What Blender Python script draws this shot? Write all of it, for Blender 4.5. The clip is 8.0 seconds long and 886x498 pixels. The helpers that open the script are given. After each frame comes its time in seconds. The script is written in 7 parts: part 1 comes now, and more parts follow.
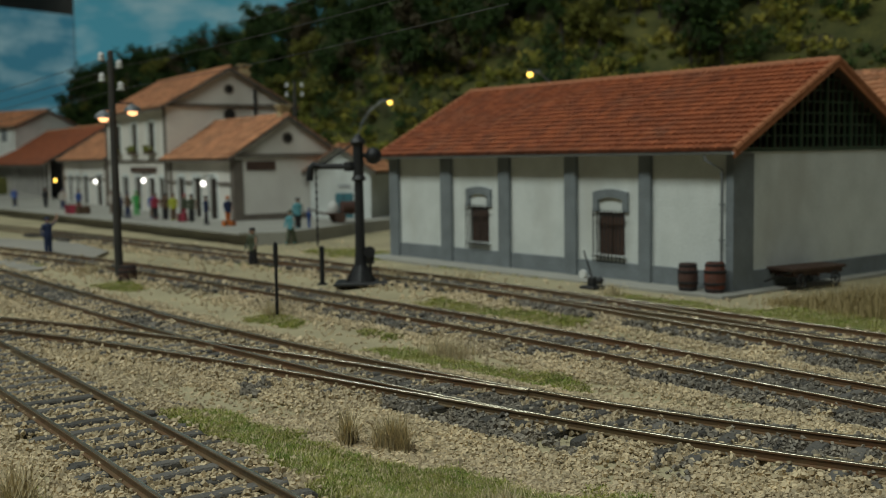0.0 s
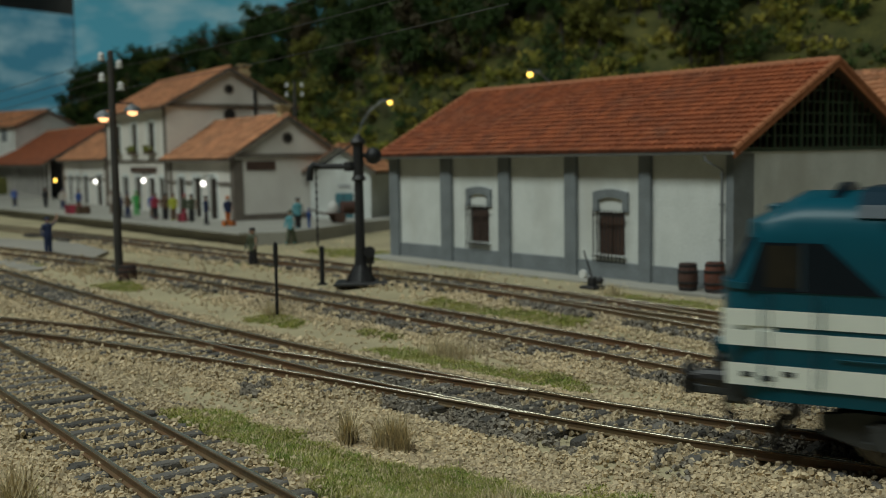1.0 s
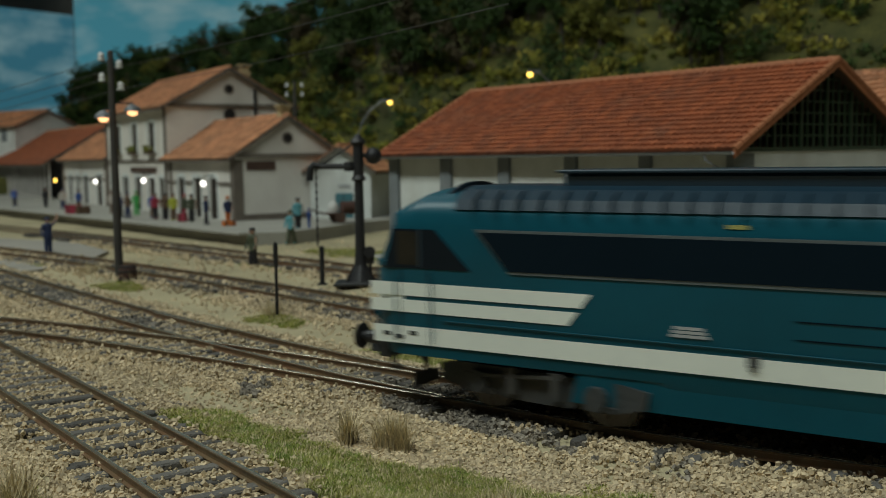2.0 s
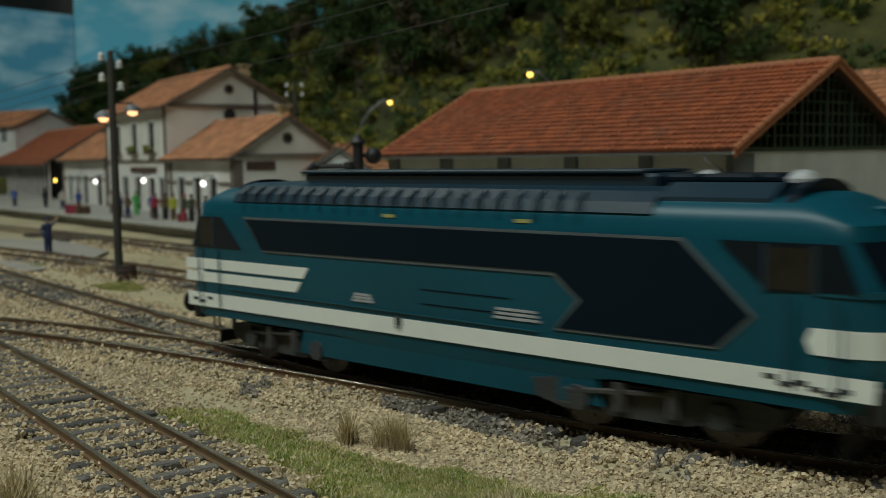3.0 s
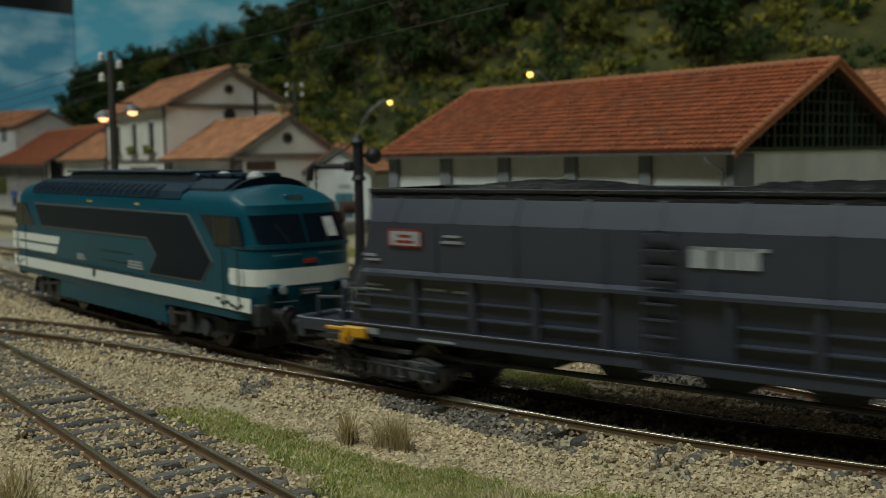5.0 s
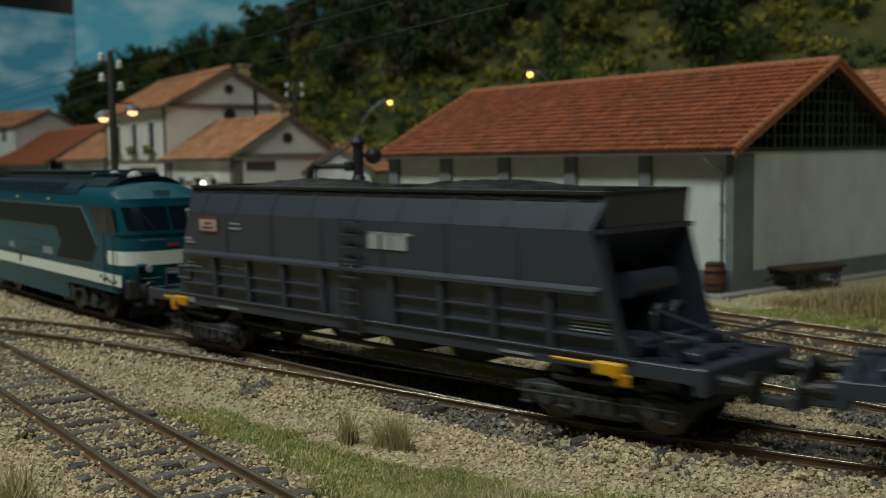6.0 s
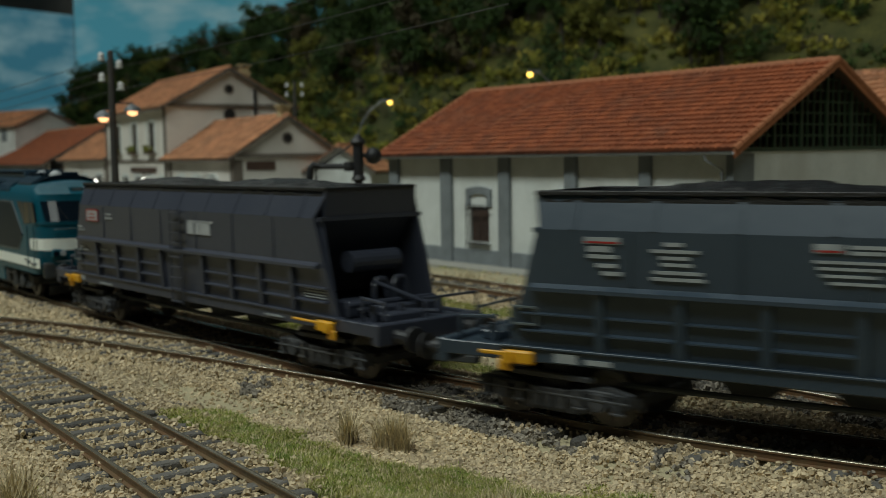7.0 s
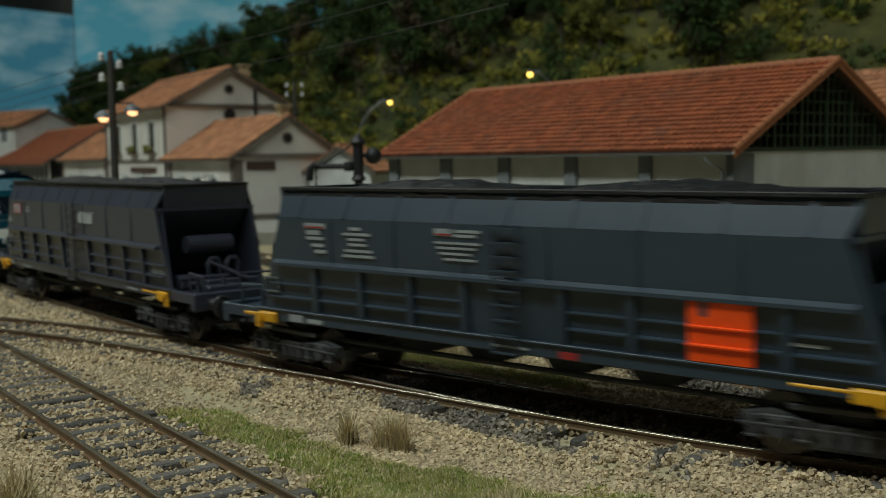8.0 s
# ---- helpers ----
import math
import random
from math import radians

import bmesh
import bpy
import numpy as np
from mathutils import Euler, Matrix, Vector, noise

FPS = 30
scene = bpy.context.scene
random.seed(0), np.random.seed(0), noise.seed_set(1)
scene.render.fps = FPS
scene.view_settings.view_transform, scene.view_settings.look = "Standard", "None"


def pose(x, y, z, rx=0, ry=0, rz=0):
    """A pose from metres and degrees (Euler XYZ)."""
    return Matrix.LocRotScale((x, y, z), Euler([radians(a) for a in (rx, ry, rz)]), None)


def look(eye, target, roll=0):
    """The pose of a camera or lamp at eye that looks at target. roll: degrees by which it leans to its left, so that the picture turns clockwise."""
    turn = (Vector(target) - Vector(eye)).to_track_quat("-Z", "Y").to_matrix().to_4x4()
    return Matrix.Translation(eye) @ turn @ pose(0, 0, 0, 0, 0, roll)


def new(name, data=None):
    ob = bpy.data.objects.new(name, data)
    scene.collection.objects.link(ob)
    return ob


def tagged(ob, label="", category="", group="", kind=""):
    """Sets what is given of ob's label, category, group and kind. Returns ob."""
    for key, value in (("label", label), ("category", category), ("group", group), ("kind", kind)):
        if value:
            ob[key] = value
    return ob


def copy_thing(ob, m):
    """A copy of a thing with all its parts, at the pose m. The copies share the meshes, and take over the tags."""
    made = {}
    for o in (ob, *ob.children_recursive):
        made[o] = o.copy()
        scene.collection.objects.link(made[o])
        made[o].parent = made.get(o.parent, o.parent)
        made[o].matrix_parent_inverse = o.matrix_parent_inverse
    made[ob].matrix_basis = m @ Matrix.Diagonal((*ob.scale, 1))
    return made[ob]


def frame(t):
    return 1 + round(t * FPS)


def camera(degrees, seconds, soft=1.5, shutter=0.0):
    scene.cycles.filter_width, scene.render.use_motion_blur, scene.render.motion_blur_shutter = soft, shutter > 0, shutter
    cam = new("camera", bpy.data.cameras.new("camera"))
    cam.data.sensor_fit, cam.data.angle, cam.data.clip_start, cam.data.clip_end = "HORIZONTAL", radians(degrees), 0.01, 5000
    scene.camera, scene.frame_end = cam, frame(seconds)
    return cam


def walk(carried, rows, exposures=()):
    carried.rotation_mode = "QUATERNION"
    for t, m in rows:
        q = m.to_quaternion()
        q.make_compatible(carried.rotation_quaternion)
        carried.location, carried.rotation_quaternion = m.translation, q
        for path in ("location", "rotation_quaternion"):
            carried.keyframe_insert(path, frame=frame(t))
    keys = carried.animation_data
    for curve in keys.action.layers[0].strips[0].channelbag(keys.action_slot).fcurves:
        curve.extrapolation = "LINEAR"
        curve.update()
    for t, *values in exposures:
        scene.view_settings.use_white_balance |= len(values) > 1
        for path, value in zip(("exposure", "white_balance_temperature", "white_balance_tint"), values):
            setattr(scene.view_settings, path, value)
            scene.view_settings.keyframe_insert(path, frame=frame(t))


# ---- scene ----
# A model railway in H0. Lengths below are the prototype's metres; K turns them into the model's own metres.
K = 1 / 87
cam = camera(44.86, 8.0, soft=0.7, shutter=0.8)
EYE = (0, 0, 4.377 * K)
AIM = (0, math.cos(0.0864), 4.377 * K - math.sin(0.0864))
walk(cam, [(0.0, look(EYE, AIM, -0.899)), (8.0, look(EYE, AIM, -0.899))])
# the lens is focused on the near tracks, the distance goes soft
cam.data.dof.use_dof = True
cam.data.dof.focus_distance = 16.2 * K
cam.data.dof.aperture_fstop = 45.0

# ---- world and light: a dim exhibition hall with lamp strips hung above the layout
world = bpy.data.worlds.new("hall_light")
world.use_nodes = True
scene.world = world
world.node_tree.nodes["Background"].inputs["Color"].default_value = (0.92, 0.96, 0.90, 1)
world.node_tree.nodes["Background"].inputs["Strength"].default_value = 0.022
scene.view_settings.exposure = 0.0


def area_lamp(name, eye, target, sx, sy, watts, color):
    lamp = bpy.data.lights.new(name, "AREA")
    lamp.shape, lamp.size, lamp.size_y, lamp.energy, lamp.color = "RECTANGLE", sx, sy, watts, color
    ob = new(name, lamp)
    ob.matrix_basis = look(eye, target)
    return ob


area_lamp("lamp_strip_front", (-0.59, 0.02, 1.25), (-0.12, 0.42, 0), 2.2, 0.25, 18.6, (0.91, 1.0, 0.92))
area_lamp("lamp_strip_back", (-0.64, 1.5, 1.25), (-0.50, 1.2, 0), 1.05, 0.2, 1.4, (0.95, 1.0, 0.88))


# ---- materials
def rgb(c, f=1.0):
    return (min(1, c[0] * f), min(1, c[1] * f), min(1, c[2] * f), 1)


def mat(name, c1, c2=None, size=1.0, fine=0.12, rough=0.7, metal=0.0, bump=0.25, dirt=None, dirt_amount=0.35, island=0.0, objrand=0.0, spec=0.5, streak=1.0):
    """Two scales of noise between two colours, dirt patches, and a fine relief. size and fine in prototype metres."""
    m = bpy.data.materials.new(name)
    m.use_nodes = True
    nt = m.node_tree
    n, link = nt.nodes, nt.links.new
    b = n["Principled BSDF"]
    c2 = c2 or tuple(v * 0.7 for v in c1)
    tc = n.new("ShaderNodeTexCoord")
    big = n.new("ShaderNodeTexNoise")
    big.inputs["Scale"].default_value, big.inputs["Detail"].default_value = 1 / (size * K), 4
    small = n.new("ShaderNodeTexNoise")
    small.inputs["Scale"].default_value, small.inputs["Detail"].default_value = 1 / (fine * K), 3
    link(tc.outputs["Object"], big.inputs["Vector"])
    link(tc.outputs["Object"], small.inputs["Vector"])
    add = n.new("ShaderNodeMath")
    add.operation = "MULTIPLY_ADD"
    link(small.outputs["Fac"], add.inputs[0])
    add.inputs[1].default_value = 0.6
    link(big.outputs["Fac"], add.inputs[2])
    ramp = n.new("ShaderNodeMapRange")
    ramp.inputs["From Min"].default_value, ramp.inputs["From Max"].default_value = 0.55, 1.05
    link(add.outputs[0], ramp.inputs["Value"])
    mix = n.new("ShaderNodeMix")
    mix.data_type = "RGBA"
    mix.inputs[6].default_value, mix.inputs[7].default_value = rgb(c1), rgb(c2)
    link(ramp.outputs[0], mix.inputs[0])
    out = mix.outputs[2]
    if dirt:
        d = n.new("ShaderNodeTexNoise")
        d.inputs["Scale"].default_value, d.inputs["Detail"].default_value = 0.45 / (size * K), 6
        mp = n.new("ShaderNodeMapping")
        mp.inputs["Scale"].default_value = (1, 1, 1 / streak)
        link(tc.outputs["Object"], mp.inputs["Vector"])
        link(mp.outputs["Vector"], d.inputs["Vector"])
        r = n.new("ShaderNodeMapRange")
        r.inputs["From Min"].default_value, r.inputs["From Max"].default_value = 0.5, 0.72
        r.inputs["To Max"].default_value = dirt_amount
        link(d.outputs["Fac"], r.inputs["Value"])
        mx = n.new("ShaderNodeMix")
        mx.data_type = "RGBA"
        mx.inputs[7].default_value = rgb(dirt)
        link(r.outputs[0], mx.inputs[0])
        link(out, mx.inputs[6])
        out = mx.outputs[2]
    if island or objrand:
        src = n.new("ShaderNodeNewGeometry").outputs["Random Per Island"] if island else n.new("ShaderNodeObjectInfo").outputs["Random"]
        amount = island or objrand
        r = n.new("ShaderNodeMapRange")
        r.inputs["To Min"].default_value, r.inputs["To Max"].default_value = 1 - amount, 1 + amount
        link(src, r.inputs["Value"])
        hs = n.new("ShaderNodeHueSaturation")
        link(r.outputs[0], hs.inputs["Value"])
        link(out, hs.inputs["Color"])
        out = hs.outputs["Color"]
    link(out, b.inputs["Base Color"])
    b.inputs["Roughness"].default_value, b.inputs["Metallic"].default_value = rough, metal
    b.inputs["Specular IOR Level"].default_value = spec
    if bump:
        bp = n.new("ShaderNodeBump")
        bp.inputs["Strength"].default_value, bp.inputs["Distance"].default_value = bump, 0.05 * K
        link(small.outputs["Fac"], bp.inputs["Height"])
        link(bp.outputs["Normal"], b.inputs["Normal"])
    return m


def glow(name, color, strength):
    m = bpy.data.materials.new(name)
    m.use_nodes = True
    b = m.node_tree.nodes["Principled BSDF"]
    b.inputs["Base Color"].default_value = rgb(color)
    b.inputs["Emission Color"].default_value = rgb(color)
    b.inputs["Emission Strength"].default_value = strength
    return m


def glass(name, color, rough=0.05):
    m = bpy.data.materials.new(name)
    m.use_nodes = True
    b = m.node_tree.nodes["Principled BSDF"]
    b.inputs["Base Color"].default_value = rgb(color)
    b.inputs["Roughness"].default_value = rough
    b.inputs["Transmission Weight"].default_value = 0.55
    b.inputs["IOR"].default_value = 1.45
    return m


RAIL_SIDE = mat("rusty_rail", (0.135, 0.102, 0.055), (0.145, 0.070, 0.034), 4.5, 0.15, 0.34, 0.0, 0.25, (0.105, 0.10, 0.062), 0.7)
RAIL_TOP = mat("polished_rail_head", (0.54, 0.51, 0.43), (0.30, 0.25, 0.16), 7.0, 0.5, 0.21, 0.75, 0.0, (0.20, 0.16, 0.09), 0.7)
SLEEPER = mat("weathered_sleeper", (0.082, 0.076, 0.068), (0.155, 0.143, 0.128), 0.7, 0.05, 0.85, 0, 0.9, (0.027, 0.025, 0.025), 0.85, objrand=0.45)
STONE = mat("ballast_stone", (0.60, 0.48, 0.305), (0.44, 0.355, 0.232), 1.5, 0.12, 0.85, 0, 0.3, (0.15, 0.14, 0.125), 0.3, island=0.33)
DARK_STONE = mat("oily_ballast", (0.14, 0.127, 0.108), (0.28, 0.24, 0.185), 1.5, 0.12, 0.7, 0, 0.3, island=0.5)
SOIL = mat("sandy_ground", (0.46, 0.395, 0.245), (0.34, 0.295, 0.188), 2.2, 0.06, 0.95, 0, 0.9, (0.20, 0.20, 0.11), 0.45)
GRASS = mat("short_grass", (0.165, 0.235, 0.030), (0.36, 0.33, 0.085), 0.5, 0.3, 0.8, 0, 0, island=0.45)
DRY_GRASS = mat("dry_grass", (0.62, 0.52, 0.32), (0.48, 0.39, 0.23), 1.0, 0.3, 0.8, 0, 0, island=0.4)
BUSH_GRASS = mat("dry_brown_bush", (0.42, 0.32, 0.15), (0.30, 0.24, 0.11), 1.0, 0.3, 0.8, 0, 0, island=0.45)
PLASTER = mat("white_plaster", (0.66, 0.69, 0.675), (0.54, 0.57, 0.555), 1.1, 0.10, 0.85, 0, 0.28, (0.44, 0.44, 0.41), 0.6, streak=1.8)
PLASTER_WARM = mat("cream_plaster", (0.72, 0.70, 0.65), (0.62, 0.59, 0.55), 2.0, 0.15, 0.85, 0, 0.3, (0.42, 0.38, 0.33), 0.6, streak=5.0)
GREY_STONE = mat("grey_stone_trim", (0.20, 0.225, 0.24), (0.14, 0.157, 0.168), 0.8, 0.08, 0.85, 0, 0.5)
BROWN_TRIM = mat("brown_stone_trim", (0.17, 0.145, 0.12), (0.12, 0.10, 0.085), 0.8, 0.1, 0.85, 0, 0.4)
CONCRETE = mat("concrete", (0.36, 0.35, 0.31), (0.28, 0.275, 0.25), 2.5, 0.15, 0.9, 0, 0.4, (0.20, 0.195, 0.18), 0.5)
TILE = mat("clay_roof_tile", (0.36, 0.104, 0.037), (0.235, 0.066, 0.030), 0.6, 0.06, 0.75, 0, 0.35, (0.22, 0.10, 0.06), 0.5, objrand=0.28)
TILES = mat("clay_roof_tiles", (0.36, 0.104, 0.037), (0.235, 0.066, 0.030), 0.6, 0.06, 0.75, 0, 0.35, (0.22, 0.10, 0.06), 0.5, island=0.28)
OLD_TILES = mat("pale_clay_tiles", (0.52, 0.25, 0.125), (0.40, 0.17, 0.085), 1.0, 0.1, 0.8, 0, 0.3, (0.22, 0.13, 0.08), 0.5, island=0.3)
VERGE = mat("verge_tiles", (0.42, 0.16, 0.07), (0.30, 0.11, 0.05), 0.8, 0.1, 0.75, 0, 0.3)
ZINC = mat("zinc_gutter", (0.30, 0.32, 0.34), (0.22, 0.235, 0.25), 1.5, 0.2, 0.45, 0.6, 0.1)
DARK_WOOD = mat("dark_brown_wood", (0.055, 0.03, 0.022), (0.085, 0.045, 0.03), 0.5, 0.05, 0.7, 0, 0.4)
GREEN_PAINT = mat("green_painted_lattice", (0.024, 0.052, 0.022), (0.016, 0.036, 0.015), 0.5, 0.1, 0.6, 0, 0.2)
BLACK_IRON = mat("black_painted_iron", (0.018, 0.019, 0.022), (0.032, 0.032, 0.034), 0.7, 0.1, 0.5, 0.2, 0.2)
POLE_WOOD = mat("tarred_pole", (0.035, 0.032, 0.03), (0.06, 0.055, 0.05), 1.0, 0.1, 0.8, 0, 0.4)
# near-black colour that puts the shade of open interiors and gaps into surfaces
DARK_VOID = mat("dark_interior", (0.012, 0.012, 0.013), (0.02, 0.018, 0.016), 1, 0.2, 0.9, 0, 0)
PORCELAIN = mat("white_porcelain", (0.75, 0.76, 0.76), (0.65, 0.66, 0.66), 0.3, 0.1, 0.2, 0, 0)
LOCO_BLUE = mat("petrol_blue_paint", (0.001, 0.074, 0.112), (0.001, 0.062, 0.094), 2.5, 0.3, 0.37, 0, 0.03, (0.002, 0.060, 0.086), 0.4, spec=0.35)
LOCO_ROOF = mat("slate_blue_roof", (0.010, 0.030, 0.050), (0.014, 0.037, 0.058), 2.0, 0.25, 0.34, 0, 0.06, (0.022, 0.034, 0.045), 0.5)
LOCO_BAND = mat("black_blue_band", (0.002, 0.009, 0.017), (0.003, 0.011, 0.020), 2.0, 0.2, 0.4, 0, 0.02, spec=0.12)
LOCO_WHITE = mat("off_white_stripe", (0.84, 0.88, 0.82), (0.77, 0.81, 0.76), 2.5, 0.3, 0.35, 0, 0.03)
SILVER = mat("dull_silver_trim", (0.125, 0.15, 0.16), (0.095, 0.115, 0.125), 0.8, 0.1, 0.5, 0.2, 0.05)
BOGIE = mat("dusty_bogie", (0.032, 0.038, 0.041), (0.052, 0.056, 0.057), 0.7, 0.1, 0.75, 0.1, 0.3, (0.075, 0.065, 0.05), 0.5)
BOGIE_DARK = mat("black_bogie", (0.036, 0.040, 0.046), (0.060, 0.062, 0.066), 0.5, 0.08, 0.7, 0.1, 0.35, (0.07, 0.062, 0.05), 0.45)
WHEEL_STEEL = mat("wheel_steel", (0.16, 0.15, 0.14), (0.10, 0.09, 0.085), 0.4, 0.1, 0.4, 0.8, 0.1)
RED_PAINT = mat("red_paint", (0.33, 0.025, 0.022), (0.27, 0.022, 0.02), 0.5, 0.1, 0.4, 0, 0.05)
RED_LAMP = glow("red_tail_lamp", (0.9, 0.05, 0.03), 0.4)
DOOR_PANE = mat("brownish_cab_pane", (0.016, 0.015, 0.012), (0.026, 0.022, 0.016), 0.5, 0.2, 0.15, 0, 0, spec=0.15)
CAB_GLASS = mat("cab_glass", (0.004, 0.009, 0.015), (0.006, 0.011, 0.018), 1.0, 0.2, 0.1, 0, 0, spec=0.12)
WAGON_VIOLET = mat("violet_grey_wagon_paint", (0.036, 0.042, 0.062), (0.044, 0.050, 0.070), 1.8, 0.2, 0.36, 0, 0.06, (0.052, 0.058, 0.082), 0.35)
WAGON_SLATE = mat("slate_grey_wagon_paint", (0.026, 0.042, 0.062), (0.033, 0.050, 0.071), 1.8, 0.2, 0.36, 0, 0.06, (0.041, 0.057, 0.078), 0.35)
COAL = mat("coal_load", (0.007, 0.007, 0.008), (0.015, 0.015, 0.017), 0.3, 0.06, 0.45, 0, 0.7)
PALE_YELLOW = mat("pale_yellow_paint", (0.42, 0.40, 0.13), (0.34, 0.32, 0.11), 0.5, 0.1, 0.5, 0, 0)
YELLOW = mat("yellow_paint", (0.72, 0.36, 0.012), (0.58, 0.28, 0.01), 0.6, 0.1, 0.45, 0, 0.08)
ORANGE = mat("bright_orange_paint", (0.95, 0.085, 0.004), (0.85, 0.07, 0.004), 0.8, 0.2, 0.45, 0, 0.04)
WAGON_LETTER = mat("faded_wagon_lettering", (0.33, 0.36, 0.37), (0.23, 0.25, 0.265), 0.25, 0.08, 0.5, 0, 0)
LETTER = mat("pale_lettering", (0.42, 0.44, 0.45), (0.32, 0.34, 0.36), 0.5, 0.1, 0.5, 0, 0)


# ---- mesh helpers
def part(name, bm, material, parent=None, label="", m=None, smooth=False):
    """Links a bmesh, in prototype metres, as one mesh object under parent."""
    me = bpy.data.meshes.new(name)
    bmesh.ops.scale(bm, vec=(K, K, K), verts=bm.verts)
    bmesh.ops.recalc_face_normals(bm, faces=bm.faces)
    bm.to_mesh(me)
    bm.free()
    for one in material if isinstance(material, (list, tuple)) else (material,):
        me.materials.append(one)
    if smooth:
        for p in me.polygons:
            p.use_smooth = True
    ob = new(name, me)
    if parent:
        ob.parent = parent
    if m:
        ob.matrix_basis = m
    if label:
        ob["label"] = label
    return ob


def spot(x, y, z, rz=0, rx=0, ry=0):
    return pose(x * K, y * K, z * K, rx, ry, rz)


def again(ob, m, parent=None):
    """Another part on the same mesh."""
    o = new(ob.name.split(".")[0], ob.data)
    o.parent = parent or ob.parent
    o.matrix_basis = m
    if "label" in ob:
        o["label"] = ob["label"]
    return o


def box(bm, x0, x1, y0, y1, z0, z1, bevel=0.0, mi=0):
    r = bmesh.ops.create_cube(bm, size=1.0)
    vs = r["verts"]
    for v in vs:
        v.co = Vector((x0 + (v.co.x + 0.5) * (x1 - x0), y0 + (v.co.y + 0.5) * (y1 - y0), z0 + (v.co.z + 0.5) * (z1 - z0)))
    es = list({e for v in vs for e in v.link_edges})
    fs = list({f for v in vs for f in v.link_faces})
    for f in fs:
        f.material_index = mi
    if bevel:
        bmesh.ops.bevel(bm, geom=es, offset=bevel, segments=1, affect="EDGES", profile=0.5)
    return bm


def rod(bm, a, b, r0, r1=None, n=8, mi=0, caps=True):
    a, b = Vector(a), Vector(b)
    r1 = r0 if r1 is None else r1
    m = Matrix.Translation((a + b) / 2) @ (b - a).to_track_quat("Z", "Y").to_matrix().to_4x4()
    r = bmesh.ops.create_cone(bm, cap_ends=caps, segments=n, radius1=r0, radius2=max(r1, 1e-4), depth=(b - a).length, matrix=m)
    for f in {f for v in r["verts"] for f in v.link_faces}:
        f.material_index = mi
    return bm


def ball(bm, c, r, n=10, squash=1.0):
    bmesh.ops.create_uvsphere(bm, u_segments=n, v_segments=max(5, n // 2 + 1), radius=r, matrix=Matrix.Translation(c) @ Matrix.Diagonal((1, 1, squash, 1)))
    return bm


def slab(bm, pts, y0, y1, mi=0):
    """A plate: the outline pts in x, z, from y0 to y1."""
    a = [bm.verts.new((x, y0, z)) for x, z in pts]
    b = [bm.verts.new((x, y1, z)) for x, z in pts]
    fs = [bm.faces.new(a), bm.faces.new(b[::-1])]
    for i in range(len(pts)):
        j = (i + 1) % len(pts)
        fs.append(bm.faces.new((a[j], a[i], b[i], b[j])))
    for f in fs:
        f.material_index = mi
    return bm


def slab_x(bm, pts, x0, x1, mi=0):
    """A plate: the outline pts in y, z, from x0 to x1."""
    a = [bm.verts.new((x0, y, z)) for y, z in pts]
    b = [bm.verts.new((x1, y, z)) for y, z in pts]
    fs = [bm.faces.new(a), bm.faces.new(b[::-1])]
    for i in range(len(pts)):
        j = (i + 1) % len(pts)
        fs.append(bm.faces.new((a[j], a[i], b[i], b[j])))
    for f in fs:
        f.material_index = mi
    return bm


def sweep(bm, pts, r, n=6):
    """One bent round tube along pts."""
    pts = [Vector(p) for p in pts]
    rings = []
    up = None
    for i, p in enumerate(pts):
        t = (pts[min(i + 1, len(pts) - 1)] - pts[max(i - 1, 0)]).normalized()
        if up is None:
            up = t.orthogonal().normalized()
        side = t.cross(up).normalized()
        up = side.cross(t).normalized()
        rings.append([bm.verts.new(p + (side * math.cos(2 * math.pi * k / n) + up * math.sin(2 * math.pi * k / n)) * r) for k in range(n)])
    for a, b in zip(rings[:-1], rings[1:]):
        for k in range(n):
            bm.faces.new((a[k], a[(k + 1) % n], b[(k + 1) % n], b[k]))
    bm.faces.new(rings[0][::-1])
    bm.faces.new(rings[-1])
    return bm


def ribbon(bm, line, z0, z1, thick):
    """A bent upright strip; line gives the outside (x, y) and the inside lies back by thick in (dx, dy)."""
    rings = [[bm.verts.new(v) for v in ((x, y, z0), (x, y, z1), (x - dx * thick, y - dy * thick, z1), (x - dx * thick, y - dy * thick, z0))] for x, y, dx, dy in line]
    for a, b in zip(rings[:-1], rings[1:]):
        for k in range(4):
            bm.faces.new((a[k], a[(k + 1) % 4], b[(k + 1) % 4], b[k]))
    bm.faces.new(rings[0])
    bm.faces.new(rings[-1][::-1])
    return bm


def turned(bm, profile, n=14, c=(0, 0, 0)):
    """A lathed solid from (radius, z) pairs."""
    rings = []
    for r, z in profile:
        rings.append([bm.verts.new((c[0] + r * math.cos(2 * math.pi * i / n), c[1] + r * math.sin(2 * math.pi * i / n), c[2] + z)) for i in range(n)])
    for a, b in zip(rings[:-1], rings[1:]):
        for i in range(n):
            j = (i + 1) % n
            bm.faces.new((a[i], a[j], b[j], b[i]))
    bm.faces.new(rings[0][::-1])
    bm.faces.new(rings[-1])
    return bm


